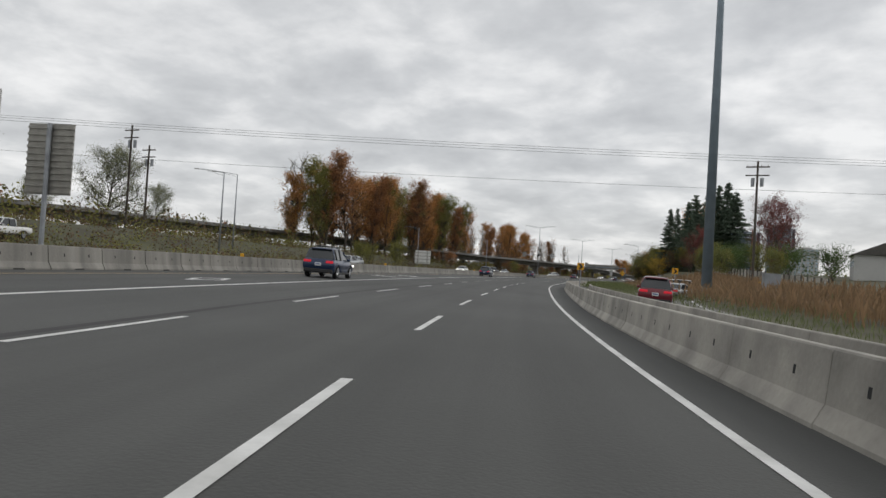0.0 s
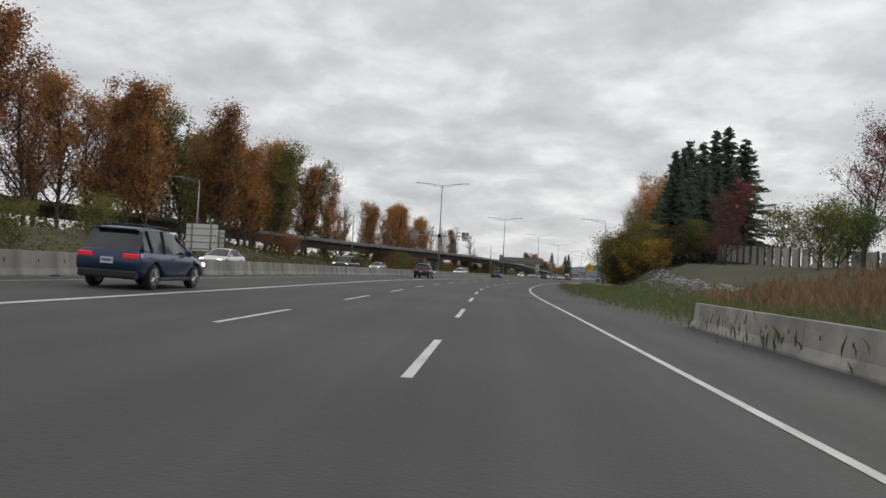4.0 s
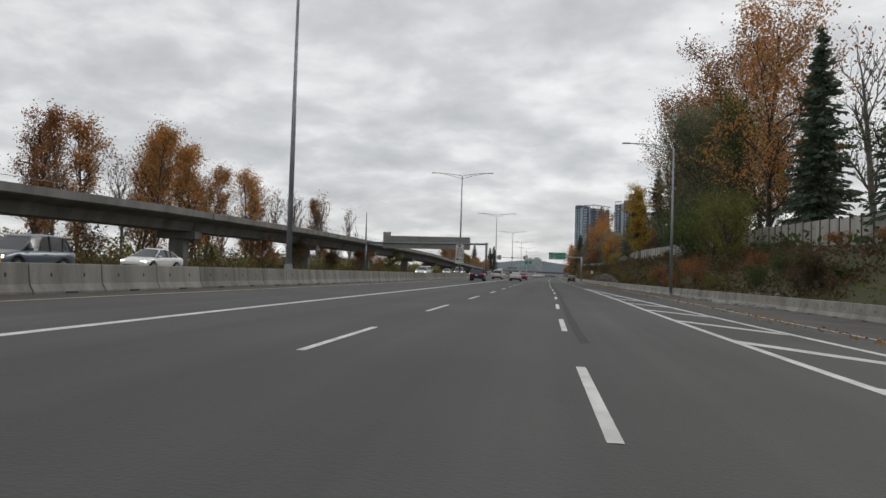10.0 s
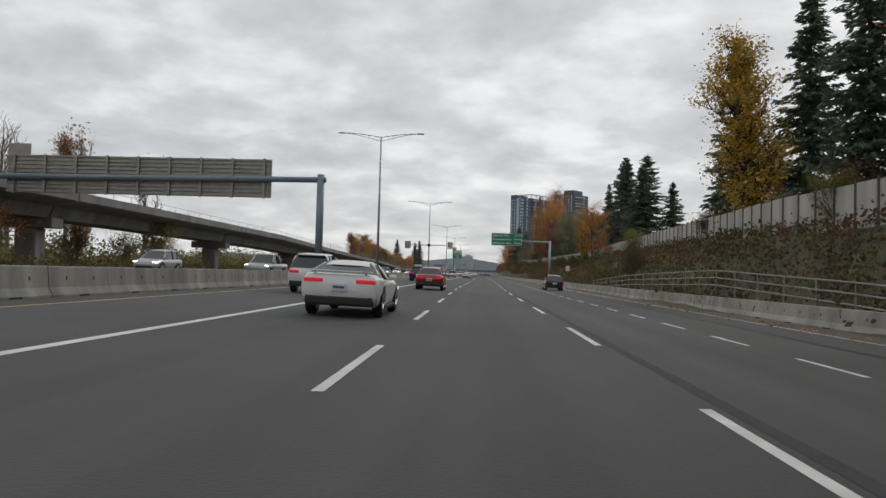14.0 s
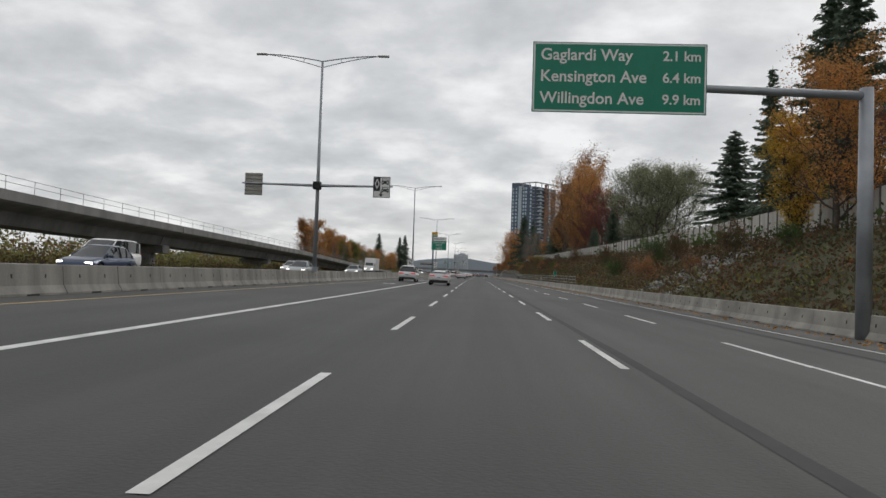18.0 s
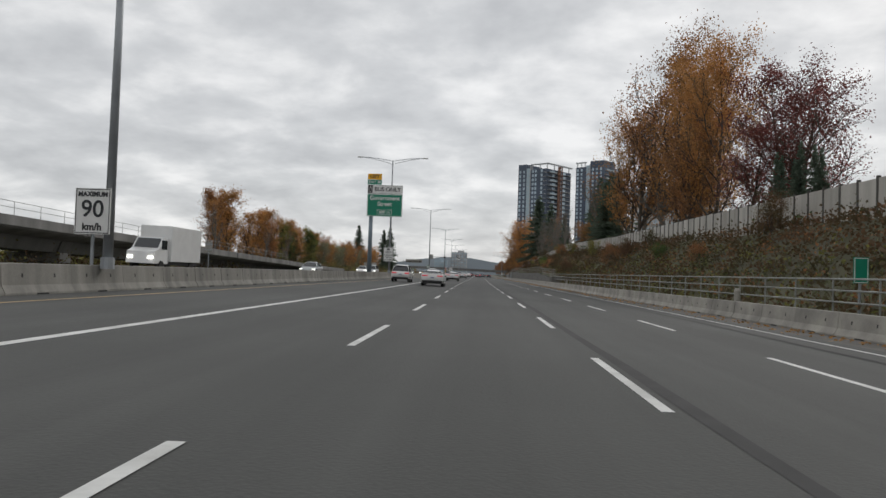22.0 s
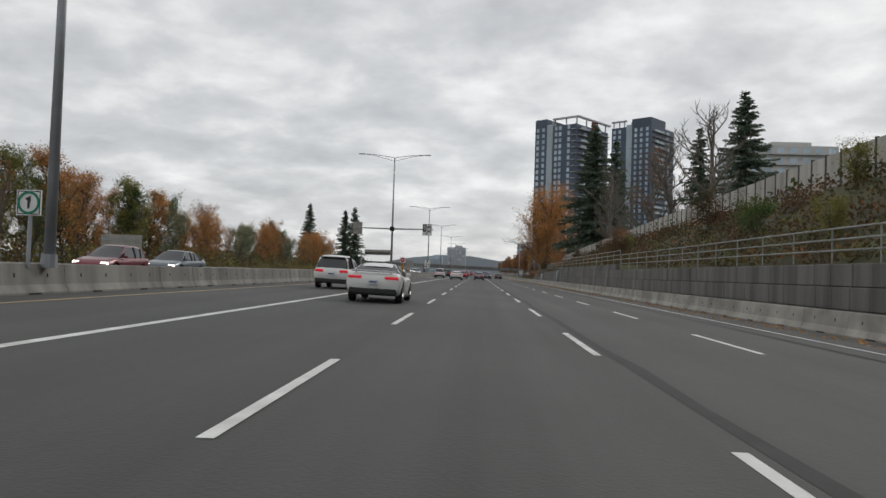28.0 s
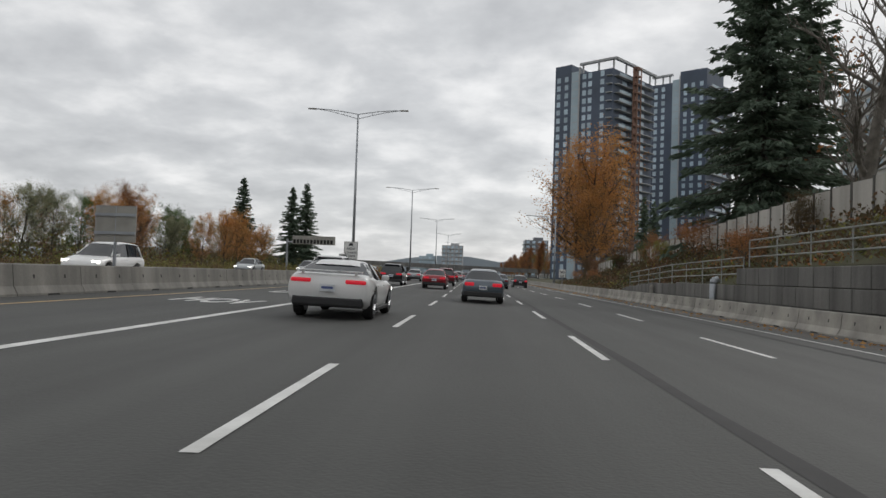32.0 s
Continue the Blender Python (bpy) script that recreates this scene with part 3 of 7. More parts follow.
# ---- elevated guideway, span by span ----
GW_S = [-100, 60, 150, 215, 260, 300, 340, 385, 420, 450, 490, 530, 580, 640]
GW_D = [-95, -78, -62, -40, -34, -32, -31, -30, -30, -30, -30, -30, -30, -30]
GW_Z = [7.4, 7.9, 8.7, 6.9, 7.1, 7.2, 7.0, 6.5, 5.6, 5.0, 4.2, 3.0, 1.6, 0.4]


def gw(s):
    p = P(s, float(np.interp(s, GW_S, GW_D)))
    return Vector((p.x, p.y, float(np.interp(s, GW_S, GW_Z)) + 0.3))


guideway = tagged(new("guideway"), "dark grey concrete elevated guideway on piers, sloping to ground", "viaduct", kind="structure")
GW_PROF = [(-4.4, 0.0), (-4.4, -0.75), (-4.1, -0.9), (-2.1, -1.25), (-1.7, -2.3), (1.7, -2.3), (2.1, -1.25), (4.1, -0.9), (4.4, -0.75), (4.4, 0.0), (4.2, 0.0), (4.2, -0.6), (-4.2, -0.6), (-4.2, 0.0)]
spans = [-100 + 33.5 * i for i in range(22)]
for a, b in zip(spans[:-1], spans[1:]):
    v, f, k, n = [], [], len(GW_PROF), 4
    for i in range(n + 1):
        s = a + 0.12 + (b - a - 0.24) * i / n
        p, q = gw(s - 1), gw(s + 1)
        t = (q - p).normalized()
        side = Vector((t.y, -t.x, 0)).normalized()
        o = gw(s)
        v += [o + side * x + Vector((0, 0, z)) for x, z in GW_PROF]
    for i in range(n):
        for j in range(k):
            f.append((i * k + j, i * k + (j + 1) % k, (i + 1) * k + (j + 1) % k, (i + 1) * k + j))
    f += [tuple(range(k))[::-1], tuple(n * k + j for j in range(k))]
    child("span", mesh_of("span", v, f, M_CONC2), guideway)
for s in spans:
    o = gw(s)
    sg, dg = sd_of(o.x, o.y)
    gz = ground_z(sg, dg) - 0.3
    if o.z - 2.3 - gz < 0.7:
        continue
    bm = BM()
    hgt = o.z - 2.3 - gz
    if hgt > 1.2:
        box(bm, (0, 0, gz + (hgt - 0.9) / 2), (2.0, 1.5, hgt - 0.9), bevel=0.15)
    box(bm, (0, 0, o.z - 2.75), (5.0, 1.8, 0.9), bevel=0.08)
    box(bm, (0, 0, o.z - 2.0), (2.6, 0.9, 0.7))
    pier = part("pier", bm, M_CONC2, guideway)
    pier.matrix_basis = pose(o.x, o.y, 0, 0, 0, heading(sg))
bm = BM()
rails_at = np.arange(-60, 560, 2.8)
for i, s in enumerate(rails_at):
    o = gw(s)
    p, q = gw(s - 1), gw(s + 1)
    t = (q - p).normalized()
    side = Vector((t.y, -t.x, 0)).normalized()
    for e in (4.3,):
        tube(bm, o + side * e, o + side * e + Vector((0, 0, 0.55 if s < 410 else 1.0)), 0.025, n=4, caps=False)
        if i:
            for zz in ((0.55,) if s < 410 else (1.0, 0.55)):
                po = gw(rails_at[i - 1])
                tube(bm, po + side * e + Vector((0, 0, zz)), o + side * e + Vector((0, 0, zz)), 0.022, n=4, caps=False)
part("handrail", bm, M_RAIL, guideway, "thin steel handrail")
# far overpass crossing the highway
overpass = tagged(new("overpass"), "dark concrete overpass crossing the highway in the distance", "overpass", kind="structure")
bm = BM()
oa, ob_ = P(930, -190, 7.4), P(952, 70, 3.4)
for i in range(8):
    p, q = oa.lerp(ob_, i / 8), oa.lerp(ob_, (i + 1) / 8)
    d = q - p
    tm = d.to_track_quat("Y", "Z").to_matrix().to_4x4()
    box(bm, (p + q) / 2, (9.0, d.length - 0.2, 1.9), tm)
part("deck", bm, M_CONC2, overpass)
for u in (0.12, 0.3, 0.5, 0.64, 0.9):
    p = oa.lerp(ob_, u)
    bm = BM()
    box(bm, (p.x, p.y, p.z / 2 - 1.2), (1.4, 1.4, max(1.0, p.z)), bevel=0.1)
    part("pier", bm, M_CONC2, overpass)

# ---- retaining wall of concrete blocks with railings ----
rwall = tagged(new("retaining_wall"), "grey concrete block retaining wall with vertical joints", "retaining wall", kind="structure")
block_cache = {}


def block_mesh(w, h):
    key = (round(w, 2), round(h, 2))
    if key not in block_cache:
        bm = BM()
        box(bm, (0, w / 2, h / 2), (0.4, w - 0.022, h - 0.02), bevel=0.03)
        me = bpy.data.meshes.new("block")
        bm.to_mesh(me)
        bm.free()
        me.materials.append(M_BLOCK)
        block_cache[key] = me
    return block_cache[key]


rng = random.Random(11)
for row in range(4):
    s = 689.3 + 0.5 * (row % 2)
    while s < 879:
        w = rng.choice((1.2, 1.2, 1.45))
        hh = min(0.76, wall_top(s + 0.6) - 0.76 * row + 0.04)
        if hh > 0.2:
            child("block", block_mesh(w, round(hh * 10) / 10 if hh < 0.76 else 0.76), rwall, at_m(s, 13.92 + 0.05 * row + rng.uniform(-0.012, 0.012), 0.76 * row - 0.02))
        s += w


def railing(name, d, stations, label):
    """stations: (s, foot height); three tubes on posts."""
    t = tagged(new(name), label, "railing", kind="structure")
    s0, s1 = stations[0][0], stations[-1][0]
    n = max(1, int((s1 - s0) / 2.4))
    ss = [s0 + (s1 - s0) * i / n for i in range(n + 1)]
    foot = lambda s: float(np.interp(s, [a for a, b in stations], [b for a, b in stations]))
    for i, s in enumerate(ss):
        bm = BM()
        tube(bm, P(s, d, foot(s) - 0.1), P(s, d, foot(s) + 1.1), 0.03, n=6)
        part("post", bm, M_RAIL, t)
    for zz in (1.1, 0.72, 0.34):
        bm = BM()
        for a, b in zip(ss[:-1], ss[1:]):
            tube(bm, P(a, d, foot(a) + zz), P(b, d, foot(b) + zz), 0.032, n=6, caps=False)
        part("rail", bm, M_RAIL, t)


railing("railing_1", 15.6, [(294, -0.25), (302, 0.45), (316, 1.0), (335, 0.7), (352, 0.1)], "weathered steel pipe railing beside the barrier")
railing("railing_2", 15.35, [(442, 0.6), (500, 0.75), (552, 0.9)], "weathered steel pipe railing beside the barrier")
for name, a, b in (("railing_3", 690, 713.8), ("railing_4", 714.6, 784.9), ("railing_5", 785.4, 828.9), ("railing_6", 829.5, 853.9), ("railing_7", 854.6, 879)):
    feet = [(a, wall_top(a) + 0.1), ((a + b) / 2, wall_top((a + b) / 2) + 0.1), (b, wall_top(b) + 0.1)]
    railing(name, 15.6, [(float(np.interp(s, ST_TO, ST_FROM)), z) for s, z in feet], "weathered steel pipe railing on the retaining wall")
bm = BM()
box(bm, (1.55, 0.2, 0.75), (3.6, 0.4, 1.7), bevel=0.03)
p = part("end_block", bm, M_BLOCK, rwall)
p.matrix_basis = at_m(688.6, 13.8, 0.0)
# steel drain pipes where the wall steps down
for s, top in ((830.0, 2.3), (857.0, 1.7)):
    t = thing("drain_pipe", at_m(s, 13.62), "pale steel drain pipe with elbow at the retaining wall", "pipe")
    bm = BM()
    tube(bm, (0, 0, -0.1), (0, 0, top - 0.2), 0.16, n=12)
    part("pipe", bm, M_GALV, t, smooth=True)
    bm = BM()
    tube(bm, (0, 0, top - 0.22), (0.06, 0.06, top - 0.02), 0.17, n=12)
    tube(bm, (0.05, 0.05, top - 0.03), (0.28, 0.1, top + 0.04), 0.17, 0.16, n=12)
    part("elbow", bm, M_GALV, t, smooth=True)

n = 190
v, f = [], []
for i in range(n + 1):
    s = 689.2 + (879.5 - 689.2) * i / n
    v += [R(s, 14.08, -0.1), R(s, 14.1, wall_top(s) - 0.06), R(s, 17.0, wall_top(s) + 0.06), R(s, 18.4, wall_top(s) + 0.1)]
for i in range(n):
    f += [(4 * i + j, 4 * i + j + 1, 4 * i + j + 5, 4 * i + j + 4) for j in range(3)]
tagged(new("wall_ledge", mesh_of("wall_ledge", v, f, M_GRASS)), "grassy ledge behind the retaining wall", "ledge", kind="structure")

v = [R(s, d, 0.006) for s, d in ((106.0, 5.2), (107.2, 7.2), (110.3, 7.1), (110.0, 5.3))]
child("asphalt_patch", mesh_of("asphalt_patch", v, [(0, 1, 2, 3)], material("patch_asphalt", (0.11, 0.11, 0.105), rough=0.85, vary=0.16, scale=0.5, bump=0.3, fine=26), ), road, None, "paler repaired asphalt patch")

# ---- lamp posts ----
def lamp_post(m, h, arms, label="tall grey steel street lamp with two curved truss arms", reach=3.9):
    t = thing("street_lamp", m, label, "street lamp", "lamps along the median" if arms == 2 else "lamps along the road edge")
    foot = 0.68 if arms == 2 else -0.1
    bm = BM()
    tube(bm, (0, 0, foot), (0, 0, h), 0.15, 0.075, n=10)
    part("pole", bm, M_GALV, t, smooth=True)
    bm = BM()
    tube(bm, (0, 0, foot), (0, 0, foot + 0.35), 0.21, 0.2, n=10)
    part("base", bm, M_GALV, t)
    for sx in (1, -1)[:arms] if arms == 2 else (-1,):
        for label_, lift, r in (("arm", 0.0, 0.04), ("lower_chord", -0.42, 0.03)):
            pts = []
            for i in range(9):
                u = i / 8
                pts.append(Vector((sx * u * reach, 0, h + lift * (1 - u) + 0.42 * math.sin(u * math.pi / 2))))
            v, f = [], []
            for p in pts:
                v += [p + Vector((0, r * math.cos(a), r * math.sin(a))) for a in (k * math.pi / 3 for k in range(6))]
            for i in range(8):
                f += [(6 * i + k, 6 * i + (k + 1) % 6, 6 * i + 6 + (k + 1) % 6, 6 * i + 6 + k) for k in range(6)]
            child(label_, mesh_of(label_, v, f, M_GALV), t)
        for u in (0.33, 0.62):
            bm = BM()
            zt = h + 0.42 * math.sin(u * math.pi / 2)
            tube(bm, (sx * u * reach, 0, zt - 0.42 * (1 - u)), (sx * u * reach, 0, zt), 0.02, n=4, caps=False)
            part("strut", bm, M_GALV, t)
        bm = BM()
        box(bm, (sx * (reach + 0.3), 0, h + 0.42), (0.75, 0.26, 0.11), bevel=0.03)
        part("lamp_head", bm, M_SIGNBACK, t, "flat grey lamp head")
    return t


for s, d in ((238.0, -10.2), (307.0, -9.6), (377.6, -9.2), (448.4, -9.1), (522.0, -9.2), (595.6, -9.1), (667.3, -9.2), (740.0, -9.15), (812.7, -8.9), (885.4, -9.2), (945.0, -9.3), (1013, -9.3), (1084, -9.3), (1156, -9.3)):
    lamp_post(at_m(s, d), 15.1, 2)
for s, d, h in ((190, 17.6, 12.6), (256, 15.8, 13.4), (742, 15.5, 10.6)):
    lamp_post(at(s, d), h, 1, "grey steel street lamp with one curved arm")
for s, d, h in ((84, -37, 13.0), (73, -32, 11.5), (150, -33, 11.0), (190, -28, 11)):
    lamp_post(at(s, d), h, 1, "grey steel street lamp on the far side")

# ---- trees ----
def frustums(segs, n=5):
    v, f = [], []
    for p, q, r0, r1 in segs:
        p, q = np.array(p), np.array(q)
        t = q - p
        t = t / (np.linalg.norm(t) + 1e-9)
        a = np.cross(t, (0.3, 0.9, 0.2) if abs(t[1]) < 0.8 else (1, 0, 0))
        a /= np.linalg.norm(a)
        b = np.cross(t, a)
        k = len(v)
        for c, r in ((p, r0), (q, r1)):
            for i in range(n):
                an = 2 * math.pi * i / n
                v.append(tuple(c + (a * math.cos(an) + b * math.sin(an)) * r))
        for i in range(n):
            f.append((k + i, k + (i + 1) % n, k + n + (i + 1) % n, k + n + i))
    return v, f


def cards(points, size, r, flat=0.0, along=None, aspect=0.6):
    """Small leaf shapes, four corners each, turned at random."""
    pts = np.array(points)
    m = len(pts)
    a = r.normal(size=(m, 3))
    a[:, 2] *= 1 - flat
    if along is not None:
        a = np.array(along) + a * 0.28
    a /= np.linalg.norm(a, axis=1, keepdims=True)
    b = np.cross(a, r.normal(size=(m, 3)))
    b /= np.linalg.norm(b, axis=1, keepdims=True)
    sz = size * r.uniform(0.6, 1.4, size=(m, 1))
    q = np.stack([pts - a * sz, pts - b * sz * aspect, pts + a * sz, pts + b * sz * aspect], 1).reshape(-1, 3)
    return q, np.arange(4 * m).reshape(m, 4)


def grow(r, height, spread, upright, trunk_r, levels=3, limbs=9, start=0.25, lean=0.03):
    """Segments of trunk, limbs and twigs, and the places where leaves sit."""
    segs, tips = [], []
    pts = [np.zeros(3)]
    n = 8
    dirn = np.array([r.normal() * lean, r.normal() * lean, 1.0])
    for i in range(n):
        dirn = dirn + np.array([r.normal() * 0.05, r.normal() * 0.05, 0])
        pts.append(pts[-1] + dirn / np.linalg.norm(dirn) * height * 0.93 / n)
    rad = lambda u: trunk_r * (1 - u) ** 0.8 + 0.02
    for i in range(n):
        segs.append((pts[i], pts[i + 1], rad(i / n), rad((i + 1) / n)))

    def branch(p, d, length, rr, lev):
        m = 4
        for i in range(m):
            d = d + np.array([r.normal() * 0.16, r.normal() * 0.16, 0.07 * upright + r.normal() * 0.08])
            d = d / np.linalg.norm(d)
            q = p + d * length / m
            segs.append((p, q, rr * (1 - i / m * 0.7), rr * (1 - (i + 1) / m * 0.7)))
            p = q
            if lev < levels:
                for _ in range(2):
                    side = r.normal(size=3)
                    side -= side @ d * d
                    side /= np.linalg.norm(side)
                    nd = d * 0.75 + side * 0.65 + np.array([0, 0, 0.25 * upright])
                    branch(p, nd / np.linalg.norm(nd), length * r.uniform(0.34, 0.5), rr * 0.45, lev + 1)
            if lev >= levels - 1:
                tips.append(p)
        tips.append(p)

    for i in range(limbs):
        u = start + (0.97 - start) * (i + r.uniform(0, 0.9)) / limbs
        j = min(int(u * n), n - 1)
        p = pts[j] + (pts[j + 1] - pts[j]) * (u * n - j)
        an = i * 2.4 + r.uniform(-0.5, 0.5)
        shape = math.sin(min(1.0, (1 - u) / (1 - start) * 1.15 + 0.12) * math.pi * 0.62)
        L = spread * (0.35 + 0.75 * shape) * r.uniform(0.8, 1.15)
        d = np.array([math.cos(an), math.sin(an), upright * r.uniform(0.7, 1.3)])
        branch(p, d / np.linalg.norm(d), L, rad(u) * 0.5 + 0.015, 1)
    return segs, np.array(tips)


PROTO = {}


def broadleaf(key, seed, height, spread, upright, leaf, density, bark, size=0.22, limbs=10, start=0.25, levels=3, cluster=0.5, trunk_r=0.3):
    if key in PROTO:
        return PROTO[key]
    r = np.random.RandomState(seed)
    segs, tips = grow(r, height, spread, upright, trunk_r, levels, limbs, start)
    v, f = frustums([q for q in segs if q[2] > 0.012], 5)
    trunk = mesh_of("trunk", v, f, bark, smooth=True)
    crown = None
    if density > 0:
        m = int(density)
        pick = tips[r.randint(len(tips), size=m)]
        pts = pick + r.normal(size=(m, 3)) * cluster
        keep = np.array([noise.noise(Vector(p) * 0.55 + Vector((seed, 0, 0))) > -0.22 for p in pts])
        q, ff = cards(pts[keep], size, r)
        crown = mesh_of("crown", q, ff.tolist(), leaf)
    PROTO[key] = (trunk, crown)
    return PROTO[key]


def conifer(key, seed, height, spread, trunk_r=0.35, bare=0.08, gap=0.0):
    if key in PROTO:
        return PROTO[key]
    r = np.random.RandomState(seed)
    segs = [((0, 0, 0), (0, 0, height * 0.5), trunk_r, trunk_r * 0.55), ((0, 0, height * 0.5), (0, 0, height), trunk_r * 0.55, 0.02)]
    pts, dirs = [], []
    z = height * bare
    while z < height * 0.985:
        u = (z / height - bare) / (1 - bare)
        for i in range(10):
            if r.uniform() < gap:
                continue
            an = r.uniform(0, 2 * math.pi)
            L = spread * (1 - u) ** 0.85 * r.uniform(0.5, 1.2) + 0.25
            d = np.array([math.cos(an), math.sin(an), 0.3 * u - 0.12 + r.uniform(-0.16, 0.16)])
            p = np.array([0, 0, min(height * 0.99, z + r.uniform(-0.45, 0.45))])
            q = p + d * L + np.array([0, 0, -0.2 * L * (1 - u)])
            segs.append((p, q, 0.05 * (1 - u) + 0.012, 0.008))
            m = max(6, int(L * 17))
            for k in range(m):
                w = (k + 0.6) / m
                c = p + (q - p) * w + np.array([0, 0, -0.12 * math.sin(w * 3)])
                wide = 0.5 * L * (1 - w) * 0.5 + 0.12
                sidev = np.array([-d[1], d[0], 0])
                e = r.uniform(-1, 1)
                pts.append(c + sidev * e * wide + np.array([0, 0, r.uniform(-0.22, 0.05)]))
                dirs.append(d + sidev * e * 0.9 + np.array([0, 0, -0.45]))
        z += height * 0.021 + 0.1
    v, f = frustums(segs, 4)
    trunk = mesh_of("trunk", v, f, M_BARK)
    q, ff = cards(pts, 0.32, r, 0.0, dirs, 0.3)
    crown = mesh_of("crown", q, ff.tolist(), L_NEEDLE)
    PROTO[key] = (trunk, crown)
    return PROTO[key]


def plant(proto, s, d, label, scale=1.0, turn=None, category="tree", group="", z=None, stretch=1.0, name="tree", wide=1.0):
    p = P(s, d)
    zz = ground_z(s, d) - 0.15 if z is None else z
    rr = random.Random(round(s * 7 + d * 13))
    t = thing(name, pose(p.x, p.y, zz, 0, 0, rr.uniform(0, 360) if turn is None else turn), label, category, group)
    t.scale = (scale * wide * BIG["tree"], scale * wide * BIG["tree"], scale * stretch * BIG["tree"])
    child("trunk", proto[0], t)
    if proto[1]:
        child("crown", proto[1], t)
    return t


def stand(proto, s, d, top, label, wide=1.0, group="", turn=None, category="tree", name="tree"):
    """Plants by metres along and across, up to a given height of the top."""
    z = ground_m(s, d) - 0.15
    h = max(v.co.z for me in proto if me for v in me.vertices)
    p = R(s, d)
    t = thing(name, pose(p.x, p.y, z, 0, 0, random.Random(round(s * 7 + d * 13)).uniform(0, 360) if turn is None else turn), label, category, group)
    k = (top - z) / h
    t.scale = (k * wide, k * wide, k)
    child("trunk", proto[0], t)
    if proto[1]:
        child("crown", proto[1], t)
    return t


cot = [broadleaf(f"cot{i}", 20 + i, 20, 3.9, 1.5, lf, int(dn * 1.5), M_BARK, size=0.14, limbs=22, start=0.1, cluster=0.55, trunk_r=0.24) for i, (lf, dn) in enumerate(((L_RUST, 9500), (L_ORANGE, 8000), (L_OLIVE, 8500), (L_ORANGE, 5200), (L_RUST, 3600)))]
bare = [broadleaf(f"bare{i}", 40 + i, 17, 3.6, 1.6, L_RUST, dn, M_PALEBARK, size=0.16, limbs=14, start=0.2) for i, dn in enumerate((250, 500, 0))]
big = [broadleaf(f"big{i}", 60 + i, 20, 5.6, 0.9, lf, dn, M_BARK, size=0.115, limbs=19, start=0.06, cluster=0.6, trunk_r=0.26) for i, (lf, dn) in enumerate(((L_ORANGE, 21000), (L_RUST, 21000), (L_WILLOW, 24000), (L_GREEN, 24000), (L_RED, 17000)))]
poplar = broadleaf("poplar", 80, 19, 2.9, 1.7, L_YELLOW, 20000, M_BARK, size=0.11, limbs=34, start=0.05, cluster=0.45)
shrubs = [broadleaf(f"shrub{i}", 90 + i, 4.5, 2.6, 1.0, lf, dn * 2, M_BARK, size=0.085, limbs=12, start=0.04, cluster=0.45, levels=3, trunk_r=0.08) for i, (lf, dn) in enumerate(((L_OLIVE, 3600), (L_YELLOW, 2600), (L_BRAMBLE, 3200), (L_GREEN, 3600), (L_RUST, 3000)))]
fir = [conifer(f"fir{i}", 100 + i, 24, sp, gap=gp) for i, (sp, gp) in enumerate(((5.2, 0.05), (4.2, 0.1), (6.4, 0.35), (7.2, 0.0)))]
fir.append(conifer("fir4", 107, 24, 6.0, trunk_r=0.4, bare=0.24, gap=0.45))
fir.append(conifer("fir5", 112, 24, 5.2, trunk_r=0.4, bare=0.3, gap=0.3))

T_COT = "tall cottonwood with thinning rust and orange autumn leaves"
row = [(s, d) for s in range(136, 222, 5) for d in (-47, -55)]
rng = random.Random(3)
for i, (s, d) in enumerate(row):
    k = rng.choice((0, 0, 1, 1, 2, 3, 4))
    plant(cot[k], s + rng.uniform(-2, 2), d + rng.uniform(-3, 3), T_COT if k != 2 else "tall cottonwood with olive green leaves", rng.uniform(0.88, 1.12), group="cottonwoods behind the far carriageway", wide=1.1)
stand(bare[2], 207, -78, 33.0, "half bare tree with forked upper limbs", wide=1.2)
stand(cot[2], 208.5, -78.6, 21.0, "ivy covered tree with olive leaves", wide=1.2)
plant(cot[2], 136, -50, "tall cottonwood with olive green leaves", 0.9)
stand(big[2], 173, -108, 29.0, "broad tree with sparse olive and brown leaves", wide=1.25)
for s, d, k, sc in ((60, -62, 2, 0.75), (70, -66, 2, 0.7), (52, -70, 1, 0.6), (88, -72, 2, 0.4), (112, -70, 2, 0.5)):
    plant(big[2] if k == 2 else cot[1], s, d, "broad tree with sparse olive and brown leaves", sc)
plant(fir[1], 234, -51, "small dark green spruce beside the viaduct", 0.56, stretch=1.0)
for i, s in enumerate(range(258, 392, 5)):
    k = rng.choice((0, 1, 3, 4, 5, 6))
    pr = cot[k] if k < 5 else bare[k - 5]
    if i in (0, 3, 22, 23, 25):
        pr = bare[i % 3]
    plant(pr, s, -60 + rng.uniform(-5, 5), T_COT if pr not in bare else "bare slender tree with few leaves", rng.uniform(0.9, 1.15), group="trees beyond the viaduct")
plant(bare[1], 398, -52, T_COT, 1.0)
for s, d, top, k in ((757, -62, 20, 1), (763, -66, 21, 0), (772, -67, 20, 1), (782, -65, 17, 3), (792, -67, 18, 1), (800, -63, 17, 0), (808, -65, 20, 1), (820, -66, 17, 2), (831, -62, 18, 1), (842, -66, 16, 3), (856, -64, 17, 2), (868, -66, 16, 1)):
    stand(cot[k], s, d, top * 1.08, T_COT, wide=1.3, group="cottonwoods past the viaduct")
for s, d, top in ((742, -60, 17), (787, -61, 15), (815, -62, 15)):
    stand(bare[1], s, d, top, "bare slender tree with few leaves", group="cottonwoods past the viaduct")
